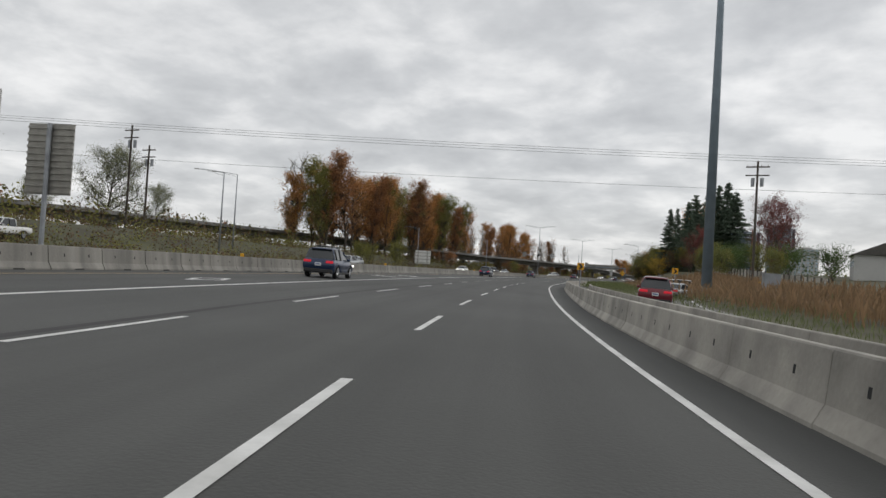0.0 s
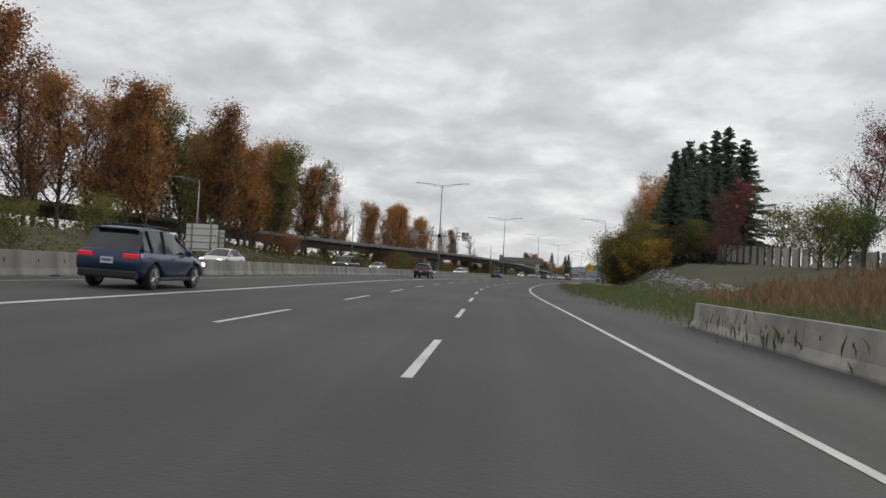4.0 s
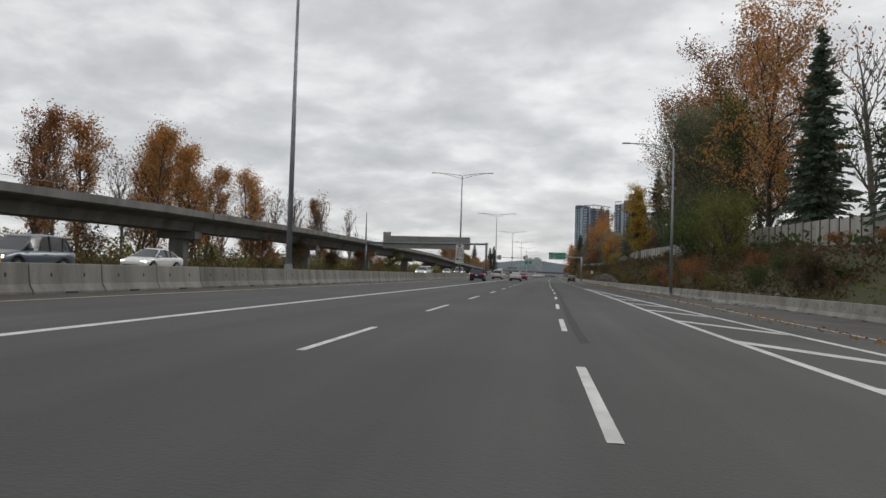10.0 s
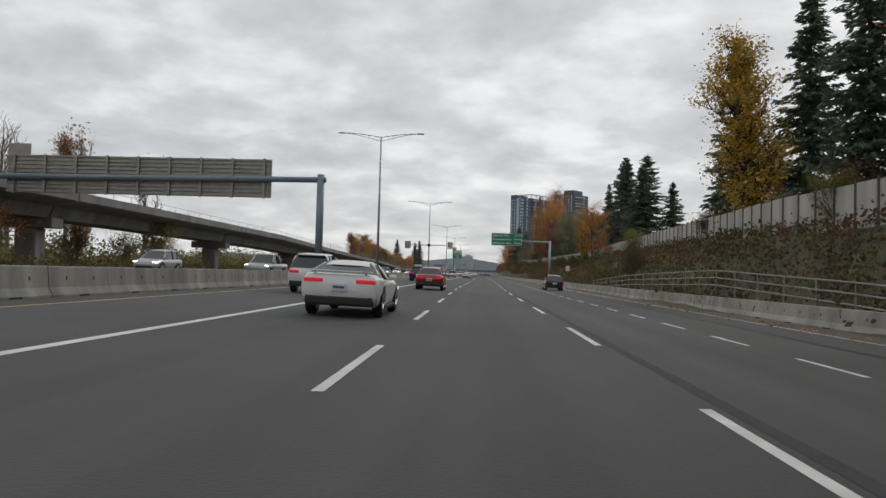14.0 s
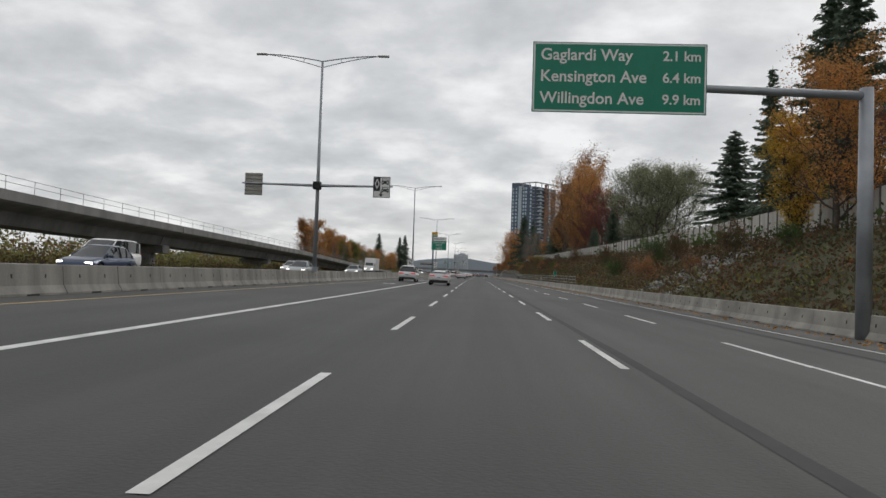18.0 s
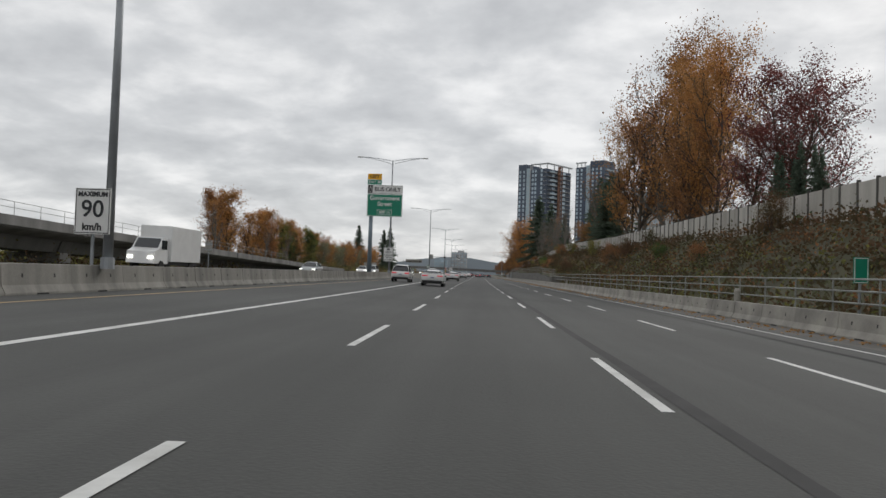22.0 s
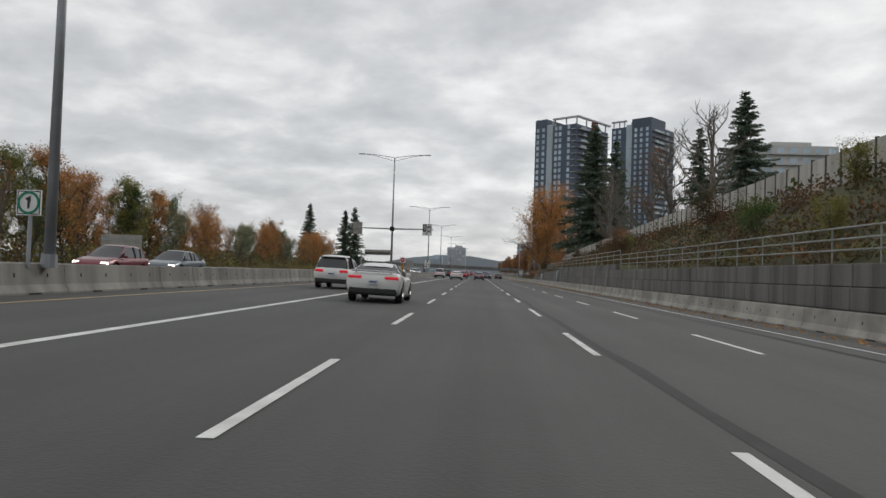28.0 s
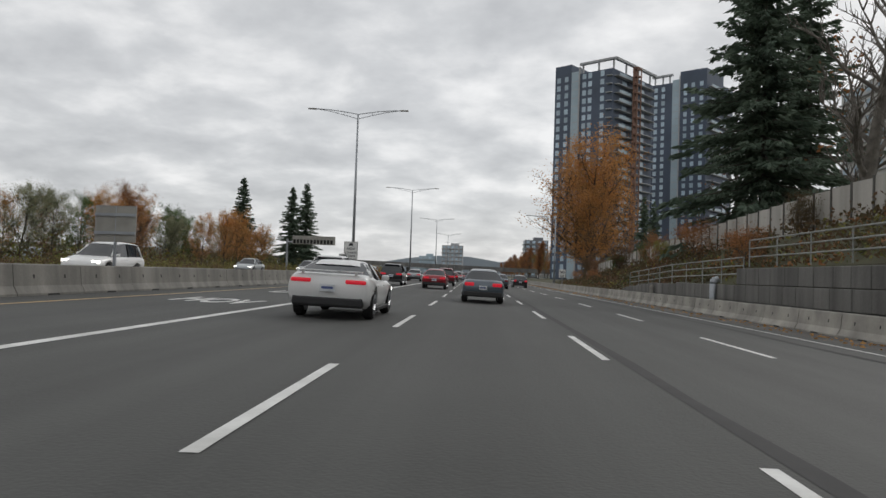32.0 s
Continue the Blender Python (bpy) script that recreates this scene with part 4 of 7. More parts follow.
# more trees on the left further on
for i, s in enumerate(range(655, 860, 9)):
    for dd in (0, -9):
        k = rng.choice((0, 0, 0, 1, 2, 2, 3))
        plant(big[k], s + dd, -54 + dd + rng.uniform(-4, 4), ("autumn tree with orange leaves on the far side", "autumn tree with rust leaves on the far side", "olive green tree on the far side", "dark green tree on the far side")[k], rng.uniform(0.46, 0.64), group="autumn trees on the far side")
for s, d, top in ((1069, -63, 30), (1073, -59, 32), (1068, -80, 32.7)):
    stand(fir[0], s, d, top, "tall dark green fir on the far side")
# the right side
FIRB, RUSTB, ORB = "tall dark green fir on the bank", "tall spreading tree with rust autumn leaves", "broad tree with orange autumn leaves"
for s, d, sc, k in ((171, 25.5, 0.66, 0), (184, 27, 0.72, 1), (197, 29.6, 0.86, 0), (214, 28.5, 0.72, 0), (190, 34, 0.7, 0), (178, 31, 0.6, 0), (236, 29, 0.8, 0), (263, 28, 0.78, 1), (268, 29.5, 0.74, 1)):
    plant(fir[k], s, d, FIRB, sc, group="firs on the bank")
for s, d, top, k in ((279, 33.5, 31.5, 3), (298, 43.4, 38.6, 0), (295, 40.5, 37.0, 0), (288, 37.0, 33.0, 0), (290, 46.0, 34.0, 3), (325, 28.0, 21.6, 1)):
    stand(fir[k], s, d, top, FIRB, group="firs on the bank")
for s, d, k, sc in ((318, 31, 1, 0.9), (331, 29, 1, 0.95), (342, 30, 1, 0.9), (351, 27.2, 1, 0.8)):
    plant(fir[k], s, d, FIRB, sc, group="firs on the bank")
plant(bare[0], 257, 30, "half dead tree with forked limbs", 0.95)
for s, d, k, sc, lab in ((244, 28, 3, 0.72, "broad dark green tree on the bank"), (250, 32, 3, 0.75, "broad dark green tree on the bank"), (303, 30, 1, 1.4, RUSTB), (309, 26, 1, 1.1, RUSTB), (320, 33, 1, 1.2, RUSTB), (286, 30, 3, 0.9, "broad dark green tree on the bank"),
        (163, 31.5, 4, 0.5, "maple with dark red autumn leaves"), (150, 47, 4, 0.8, "maple with dark red autumn leaves"), (168, 48, 4, 0.8, "maple with dark red autumn leaves")):
    plant(big[k], s, d, lab, sc)
stand(big[0], 356.5, 27.5, 36.4, ORB, wide=0.95)
for s, d, top in ((383, 27.5, 29.0), (391, 29.0, 31.0), (399, 27.0, 27.0), (396, 34.0, 32.0)):
    stand(big[2], s, d, top, "broad tree with olive-brown autumn leaves on the bank")
stand(poplar, 429.4, 23.0, 22.0, "tall columnar poplar with yellow-green autumn leaves", wide=1.45)
stand(big[1], 436, 25.5, 12.5, "small rust tree beside the poplar")
for s, d, k, sc, wd in ((432, 30, 1, 0.66, 1.0), (425, 32, 3, 0.84, 1.0), (421, 31.5, 3, 0.8, 0.9), (401.5, 30.5, 2, 0.7, 1.25), (398.5, 29, 0, 0.6, 1.2), (399, 34, 0, 0.5, 1.2), (404.4, 27.5, 1, 0.2, 0.8), (372, 33, 0, 0.4, 1.2), (368, 37, 1, 0.45, 1.2)):
    plant(fir[k], s, d, "dark green fir behind the noise fence", sc, wide=wd)
plant(big[0], 406, 22.0, "young rounded tree with yellow-ochre leaves", 0.44, wide=1.2)
plant(poplar, 409, 21.6, "young rounded tree with yellow leaves", 0.38, wide=1.6)
for s, d, sc in ((466, 28, 0.6), (472, 27.5, 0.64), (479, 29, 0.66), (473, 33, 0.62)):
    plant(big[2], s, d, "rounded grey-green willow behind the fence", sc, wide=1.35)
stand(fir[3], 574, 36.5, 22.2, "broad dark green fir behind the noise fence", wide=1.3)
stand(big[0], 658, 29.0, 32.5, ORB + " behind the fence", wide=0.8)
plant(big[4], 418, 31, "maple with dark red autumn leaves", 0.4)
for s, d, sc in ((505, 28, 0.6), (511, 29, 0.64), (509, 25.5, 0.4)):
    plant(big[4], s, d, "dark purple-brown tree with thinning leaves", sc, wide=1.2)
for i in range(6):
    plant(fir[1], 496 + 1.5 * i, 25 + 0.3 * (i % 2), "clipped dark green cypress behind the fence", 0.21 + 0.02 * (i % 3), wide=0.85, group="cypress hedge")
for s, d, k, sc, wd in ((543, 29.5, 1, 1.2, 0.95), (536, 28, 0, 1.05, 0.8), (530, 28, 0, 0.85, 1.0), (524, 25, 1, 0.55, 1.1), (555, 26, 0, 0.95, 0.8), (594, 25, 0, 0.28, 1.4)):
    plant(big[k], s, d, RUSTB + " behind the fence", sc, wide=wd)
t = plant(cot[4], 549, 25.2, "leaning tree with bare trunk and few leaves", 1.1)
t.rotation_euler[0] = math.radians(-12)
for s, d, k, sc, wd in ((667, 28, 1, 0.8, 1.4), (657, 28, 2, 0.8, 1.5), (642, 27.5, 2, 0.8, 1.6), (685, 26, 2, 0.75, 1.3), (692, 27, 0, 0.7, 1.4), (680, 28, 2, 0.65, 1.2), (691, 25.8, 2, 1.0, 1.5), (711, 26, 0, 0.7, 1.3), (574, 29, 1, 0.7, 1.0), (588, 26.5, 1, 0.85, 1.4)):
    plant(bare[k], s, d, "bare tree with fine spreading twigs behind the fence", sc, wide=wd)
for s, d, k, sc, wd in ((577, 26, 3, 0.44, 1.2), (580, 29, 2, 0.6, 1.2), (586, 29, 0, 0.62, 1.2), (592, 29, 3, 0.6, 1.0), (600, 30, 0, 0.6, 1.1), (608, 31, 5, 0.7, 1.1), (648, 28, 5, 0.5, 1.0), (752, 28, 1, 0.5, 0.9), (758, 31, 1, 0.5, 0.9)):
    plant(fir[k], s, d, "large dark fir with drooping branches", sc, wide=wd)
for s, d, top, k in ((886.8, 27.6, 36.0, 3), (838.9, 43.5, 31.8, 3), (890, 33.0, 33.0, 5)):
    stand(fir[k], s, d, top, "large dark fir with drooping branches", wide=0.95)
for s, d, top, k in ((690, 31.0, 27.0, 2), (698, 33.0, 28.0, 1), (706, 31.0, 25.0, 2), (684, 34.0, 30.0, 1)):
    stand(bare[k], s, d, top, "large bare tree with fine spreading twigs behind the fence", wide=1.5)
for s, d, top in ((609, 26.5, 14.5), (613, 28.0, 13.5), (605, 29.5, 15.0)):
    stand(fir[0], s, d, top, "dense dark green cypress behind the noise fence", wide=1.1)
plant(big[4], 655, 29, "small purple-brown tree behind the fence", 0.4, wide=0.8)
for s, d, sc in ((783, 23.5, 1.18), (790, 26, 1.05), (776, 24, 0.75)):
    plant(big[0], s, d, "tall tree with dense ochre autumn leaves", sc, wide=1.4, stretch=1.05)
for i in range(26):
    plant(cot[(0, 1, 2)[i % 3]], 900 + 16 * i, 24 + 5 * (i % 3), "small distant autumn tree with rust leaves", 0.6, group="distant trees")
# shrubs on the verge and bank
rng = random.Random(21)
for i in range(34):
    s = rng.uniform(166, 197)
    d = rng.uniform(18.5, 24) if s > 175 else rng.uniform(20, 30)
    if s < 175 and d < 22:
        d += 6
    plant(shrubs[rng.choice((0, 0, 0, 1, 2))], s, d, "dense olive and yellow roadside shrub", float(np.interp(s, [165, 180, 195], [0.7, 1.1, 1.4])) * rng.uniform(0.8, 1.1), category="shrub", name="shrub", group="shrubs on the bank")
for i in range(70):
    s = rng.uniform(235, 745)
    d = rng.uniform(17.0, 22.0)
    if 545 < s < 706:
        d = rng.uniform(17.5, 22.0)
    plant(shrubs[rng.choice((2, 2, 2, 4, 0, 3))], s, d, "low bramble bush with brown and green leaves", rng.uniform(0.22, 0.5), category="shrub", name="shrub", group="brambles on the bank")
for i in range(26):
    plant(shrubs[rng.choice((0, 2, 4))], rng.uniform(120, 420), rng.uniform(-44, -28), "brown and olive bush beyond the far carriageway", rng.uniform(0.5, 0.9), category="shrub", name="shrub", group="bushes on the far side")

for s, d, k, sc in ((120, 34, 0, 0.8), (128, 36, 3, 0.9), (136, 33, 0, 0.9), (143, 36, 3, 1.0), (112, 40, 0, 0.8), (122, 44, 3, 1.0), (150, 39, 3, 1.1), (132, 41, 0, 1.0), (104, 46, 3, 0.9), (158, 36, 0, 1.1)):
    plant(shrubs[k], s, d, "dense dark green and olive thicket shrub", sc, category="shrub", name="shrub", group="thicket past the ramp")
for s in (262, 268, 275, 281):
    plant(shrubs[(0, 3)[s % 2]], s, 20.5, "dark olive shrub before the noise fence", 1.0, category="shrub", name="shrub", group="shrubs before the fence")

rng = random.Random(44)
for i in range(34):
    s = rng.uniform(252, 392)
    foot = float(np.interp(s, [240, 276, 305, 370, 400], [20.4, 18.8, 18.4, 15.8, 15.0]))
    d = rng.uniform(foot, 24.5)
    stand(shrubs[rng.choice((2, 2, 4, 0, 3))], s, d, ground_m(s, d) + rng.uniform(1.0, 2.2), "bramble bush with brown and green leaves on the bank", category="shrub", name="shrub", group="brambles on the bank", wide=1.4)

# far woods behind all
r = np.random.RandomState(77)
pts = []
for i in range(1000):
    s = r.uniform(-80, 1300)
    d = -r.uniform(64, 120) if i % 7 else r.uniform(48, 90)
    h = r.uniform(4, 9) * (0.75 if d > 0 else 1.0)
    p = P(s, d)
    z0 = ground_z(s, d)
    for _ in range(90):
        u = r.uniform(0, 1)
        w = 3.2 * math.sin(math.pi * (0.25 + 0.75 * u)) + 0.4
        pts.append((p.x + r.normal() * w * 0.65, p.y + r.normal() * w * 0.65, z0 + u * h))
pts = np.array(pts)
for name, mat, lab, pick in (("far_woods_olive", L_OLIVE, "distant olive woods", 0), ("far_woods_rust", L_RUST, "distant rust coloured woods", 1), ("far_woods_dark", L_GREEN, "distant dark green woods", 2)):
    sel = pts.reshape(-1, 90, 3)[pick::3].reshape(-1, 3)
    q, ff = cards(sel, 0.34, r)
    tagged(new(name, mesh_of(name, q, ff.tolist(), mat)), lab + " behind the far carriageway", "woods", kind="stuff")

# a dense hedge beyond the viaduct
r = np.random.RandomState(78)
for name, mat, lab in (("far_hedge_brown", L_BRAMBLE, "brown hedge and undergrowth under the viaduct"), ("far_hedge_olive", L_OLIVE, "olive hedge and undergrowth under the viaduct")):
    pts = []
    for _ in range(1300):
        s, d = r.uniform(-60, 900), -r.uniform(47, 64)
        p, z0, h = P(s, d), ground_z(s, d), r.uniform(1.5, 5.0)
        for _ in range(26):
            pts.append((p.x + r.normal() * 1.1, p.y + r.normal() * 1.1, z0 + h * r.uniform(0, 1) ** 1.3))
    q, ff = cards(pts, 0.27, r)
    tagged(new(name, mesh_of(name, q, ff.tolist(), mat)), lab, "hedge", kind="stuff")

# ---- signs ----
def words(text, size, mat, parent, m, name="lettering", align="CENTER", bold=0.0):
    cu = bpy.data.curves.new(name, "FONT")
    cu.body, cu.size, cu.align_x, cu.align_y, cu.extrude, cu.offset = text, size, align, "CENTER", 0.002, bold
    ob = bpy.data.objects.new(name, cu)
    me = bpy.data.meshes.new_from_object(ob)
    bpy.data.objects.remove(ob)
    bpy.data.curves.remove(cu)
    me.materials.append(mat)
    o = child(name, me, parent, m)
    o["label"] = text.replace("\n", " ").lower() + " in sign lettering"
    return o


def face_rect(bm, x0, x1, z0, z1, y, thick=0.03):
    box(bm, ((x0 + x1) / 2, y + thick / 2, (z0 + z1) / 2), (x1 - x0, thick, z1 - z0))
    return bm


def outlined(parent, x0, x1, z0, z1, face, rim, y=0.0, w=0.03, name="sign_panel"):
    p = part(name, face_rect(BM(), x0, x1, z0, z1, y), face, parent)
    bm = BM()
    e = 0.02
    for a, b, c, d in ((x0 + e, x1 - e, z1 - e - w, z1 - e), (x0 + e, x1 - e, z0 + e, z0 + e + w), (x0 + e, x0 + e + w, z0 + e, z1 - e), (x1 - e - w, x1 - e, z0 + e, z1 - e)):
        face_rect(bm, a, b, c, d, y - 0.004, 0.003)
    part("border", bm, rim, p)
    return p


FLAT = pose(0, 0, 0, 90, 0, 0)


def car_glyph(bm, x, z, w, y):
    """A plain car seen from the front."""
    face_rect(bm, x - w * 0.5, x + w * 0.5, z - w * 0.22, z + w * 0.1, y, 0.004)
    face_rect(bm, x - w * 0.36, x + w * 0.36, z + w * 0.1, z + w * 0.34, y, 0.004)
    face_rect(bm, x - w * 0.46, x - w * 0.28, z - w * 0.36, z - w * 0.2, y, 0.004)
    face_rect(bm, x + w * 0.28, x + w * 0.46, z - w * 0.36, z - w * 0.2, y, 0.004)


def lane_sign(s, arm_z, d=-9.2, left=True):
    """Carpool lane signs on a cross arm, on a lamp post."""
    t = thing("overhead_lane_sign", at_m(s, d), "white carpool lane sign with black diamond on steel cross arm", "road sign", "carpool signs on lamp posts")
    bm = BM()
    tube(bm, (0.1, 0, arm_z), (4.9, 0, arm_z + 0.05), 0.1, 0.05, n=8)
    tube(bm, (-0.1, 0, arm_z), (-4.9, 0, arm_z + 0.05), 0.1, 0.05, n=8)
    part("cross_arm", bm, M_GALV, t)
    bm = BM()
    box(bm, (0, 0, arm_z), (0.5, 0.5, 0.5), bevel=0.06)
    part("bracket", bm, M_DARK, t, "dark steel bracket round the pole")
    x0, x1, z0, z1 = 3.65, 4.75, arm_z - 0.68, arm_z + 0.68
    p = outlined(t, x0, x1, z0, z1, M_SIGNWHITE, M_SIGNBLACK, y=-0.12)
    y = -0.128
    f = part("dark_field", face_rect(BM(), x0 + 0.05, x0 + 0.46, z0 + 0.42, z1 - 0.05, y, 0.004), M_SIGNBLACK, p)
    cx, cz = x0 + 0.255, arm_z + 0.2
    v = [(cx + a * k, y - 0.006, cz + b * k) for k in (1.0, 0.62) for a, b in ((0, 0.34), (0.16, 0), (0, -0.34), (-0.16, 0))]
    child("diamond", mesh_of("diamond", v, [(i, (i + 1) % 4, (i + 1) % 4 + 4, i + 4) for i in range(4)], M_SIGNWHITE), f, None, "white diamond outline")
    for name, gz, gw_, gh in (("bus_symbol", arm_z + 0.36, 0.46, 0.4), ("car_symbol", arm_z - 0.16, 0.46, 0.34)):
        gx_ = x0 + 0.77
        bm = BM()
        face_rect(bm, gx_ - gw_ / 2, gx_ + gw_ / 2, gz - gh * 0.34, gz + gh * 0.1, y, 0.004)
        face_rect(bm, gx_ - gw_ * 0.42, gx_ + gw_ * 0.42, gz + gh * 0.1, gz + gh * 0.5, y, 0.004)
        for e in (-1, 1):
            face_rect(bm, gx_ + e * gw_ * 0.34 - 0.05, gx_ + e * gw_ * 0.34 + 0.05, gz - gh * 0.52, gz - gh * 0.34, y, 0.004)
        g = part(name, bm, M_SIGNBLACK, p)
        bm = BM()
        face_rect(bm, gx_ - gw_ * 0.33, gx_ + gw_ * 0.33, gz + gh * 0.14, gz + gh * 0.4, y - 0.005, 0.004)
        for e in (-1, 1):
            face_rect(bm, gx_ + e * gw_ * 0.32 - 0.04, gx_ + e * gw_ * 0.32 + 0.04, gz - gh * 0.2, gz - gh * 0.04, y - 0.005, 0.004)
        part("window", bm, M_SIGNWHITE, g)
    v = [(x0 + 0.52 + a, y - 0.003, z0 + b) for a, b in ((-0.04, 0.4), (0.04, 0.4), (0.04, 0.24), (0.16, 0.24), (0, 0.07), (-0.16, 0.24), (-0.04, 0.24))]
    child("down_arrow", mesh_of("down_arrow", v, [(0, 6, 2, 1), (3, 5, 4), (2, 6, 5, 3)], M_SIGNBLACK), p)
    if left:
        q = part("sign_back", face_rect(BM(), -4.75, -3.6, arm_z - 0.72, arm_z + 0.72, 0.08), M_SIGNBACK, t, "ribbed aluminium back of a sign")
        bm = BM()
        for i in range(6):
            face_rect(bm, -4.75, -3.6, arm_z - 0.66 + i * 0.25, arm_z - 0.6 + i * 0.25, 0.02, 0.06)
        part("rib", bm, M_SIGNBACK, q)
    return t


lane_sign(237.8, 6.35, -10.2)
lane_sign(521.8, 6.24)
lane_sign(812.5, 5.85, -8.9)

# carpool rule sign on a lamp post
t = thing("carpool_rule_sign", at_m(377.3, MED + 0.2, 0.15), "white carpool rule sign with black lettering on lamp post", "road sign")
p = outlined(t, -0.55, 0.55, 2.75, 4.3, M_SIGNWHITE, M_SIGNBLACK, y=-0.25)
bm = BM()
car_glyph(bm, 0, 4.04, 0.38, -0.26)
part("vehicle_symbol", bm, M_SIGNBLACK, p)
for txt, z, sz in (("HOV", 3.7, 0.32), ("2 OR MORE", 3.42, 0.19), ("PERSONS", 3.17, 0.19), ("PER VEHICLE", 2.93, 0.155)):
    words(txt, sz, M_SIGNBLACK, p, Matrix.Translation((0, -0.256, z)) @ FLAT, bold=0.008)
p = outlined(t, -0.55, 0.55, 1.8, 2.7, M_SIGNWHITE, M_SIGNBLACK, y=-0.25)
words("OK", 0.42, M_SIGNBLACK, p, Matrix.Translation((0.24, -0.256, 2.34)) @ FLAT, bold=0.012)
words("DECAL REQUIRED", 0.13, M_SIGNBLACK, p, Matrix.Translation((0, -0.256, 2.05)) @ FLAT, bold=0.005)
bm = BM()
bmesh.ops.create_cone(bm, cap_ends=True, segments=20, radius1=0.17, radius2=0.17, depth=0.004, matrix=Matrix.Translation((-0.27, -0.257, 2.36)) @ FLAT)
part("decal_symbol", bm, M_SIGNBLACK, p)
for s, z in ((667.0, 2.0), (885.1, 1.6)):
    t = thing("carpool_rule_sign", at_m(s, MED + 0.1), "small white carpool rule sign on a lamp post", "road sign")
    p = outlined(t, -0.55, 0.55, z - 0.1, z + 1.5, M_SIGNWHITE, M_SIGNBLACK, y=-0.25)
    for txt, dz, sz in (("HOV", 0.92, 0.3), ("2 OR MORE", 0.62, 0.18), ("PERSONS", 0.36, 0.18), ("PER VEHICLE", 0.1, 0.15)):
        words(txt, sz, M_SIGNBLACK, p, Matrix.Translation((0, -0.256, z + dz)) @ FLAT, bold=0.006)
    bm = BM()
    car_glyph(bm, 0, z + 1.26, 0.34, -0.26)
    part("vehicle_symbol", bm, M_SIGNBLACK, p)

# gantry over the opposing side, its sign seen from behind
t = thing("sign_gantry", at_m(419.4, MED + 0.95), "blue-grey steel gantry with ribbed back of a wide sign", "sign gantry")
bm = BM()
tube(bm, (-0.3, 0, 0.5), (-0.3, 0, 6.35), 0.22, n=12)
part("post", bm, M_BLUEPOLE, t, smooth=True)
bm = BM()
tube(bm, (-22.6, 0, 0.2), (-22.6, 0, 6.0), 0.22, n=12)
tube(bm, (-22.6, 0, 6.0), (-22.6, 0, 11.4), 0.14, 0.07, n=10)
part("post", bm, M_BLUEPOLE, t, smooth=True)
bm = BM()
tube(bm, (0.0, 0, 6.05), (-22.6, 0, 5.85), 0.17, n=12)
part("beam", bm, M_BLUEPOLE, t, smooth=True)
p = part("sign_back", face_rect(BM(), -19.4, -3.3, 4.95, 7.2, 0.3), M_SIGNBACK, t, "ribbed aluminium back of a wide sign")
bm = BM()
for i in range(10):
    face_rect(bm, -19.4, -3.3, 5.0 + i * 0.235, 5.1 + i * 0.235, 0.22, 0.08)
part("rib", bm, M_SIGNBACK, p)
bm = BM()
for i in range(9):
    face_rect(bm, -19.0 + i * 1.9, -18.86 + i * 1.9, 4.9, 7.25, 0.12, 0.1)
part("upright", bm, M_SIGNBACK, p)
part("exit_tab_back", face_rect(BM(), -19.4, -18.0, 7.22, 7.9, 0.3), M_SIGNBACK, t)

# distance sign on a cantilever
t = thing("distance_sign", at(386.3, 14.4), "green distance sign with white lettering on cantilever pole", "road sign")
bm = BM()
tube(bm, (0, 0, 0.0), (0, 0, 6.5), 0.2, 0.17, n=12)
part("post", bm, M_GALV, t, smooth=True)
bm = BM()
tube(bm, (0, 0, 6.3), (-8.4, 0, 6.5), 0.12, 0.09, n=10)
part("arm", bm, M_GALV, t, smooth=True)
p = outlined(t, -8.65, -4.15, 5.65, 7.5, M_SIGNGREEN, M_SIGNWHITE, y=-0.22, w=0.04)
for i, (a, b) in enumerate((("Gaglardi Way", "2.1 km"), ("Kensington Ave", "6.4 km"), ("Willingdon Ave", "9.9 km"))):
    z = 7.16 - i * 0.57
    words(a, 0.43, M_SIGNWHITE, p, Matrix.Translation((-8.45, -0.226, z)) @ FLAT, align="LEFT", bold=0.006)
    words(b, 0.36, M_SIGNWHITE, p, Matrix.Translation((-4.3, -0.226, z)) @ FLAT, align="RIGHT", bold=0.006)

# bus exit sign
t = thing("exit_sign", at_m(647.2, MED - 0.45, 0.65), "green exit sign with white and yellow panels on steel pole", "road sign")
bm = BM()
tube(bm, (0.95, 0.1, 0.1), (0.95, 0.1, 6.6), 0.2, 0.17, n=12)
part("post", bm, M_BLUEPOLE, t, smooth=True)
p = outlined(t, 0.6, 3.75, 5.05, 7.05, M_SIGNGREEN, M_SIGNWHITE, y=-0.2, w=0.04)
words("Government", 0.52, M_SIGNWHITE, p, Matrix.Translation((2.17, -0.206, 6.68)) @ FLAT, bold=0.008)
words("Street", 0.52, M_SIGNWHITE, p, Matrix.Translation((2.17, -0.206, 6.16)) @ FLAT, bold=0.008)
q = outlined(t, 1.5, 2.85, 5.2, 5.68, M_SIGNGREEN, M_SIGNWHITE, y=-0.212, w=0.03)
words("600 m", 0.38, M_SIGNWHITE, q, Matrix.Translation((2.17, -0.222, 5.44)) @ FLAT, bold=0.006)
p = outlined(t, 0.6, 3.75, 7.07, 7.85, M_SIGNWHITE, M_SIGNBLACK, y=-0.2, w=0.02)
words("BUS ONLY", 0.5, M_SIGNBLACK, p, Matrix.Translation((2.4, -0.206, 7.46)) @ FLAT, bold=0.01)
q = part("black_field", face_rect(BM(), 0.66, 1.05, 7.12, 7.8, -0.207, 0.005), M_SIGNBLACK, p)
bm = BM()
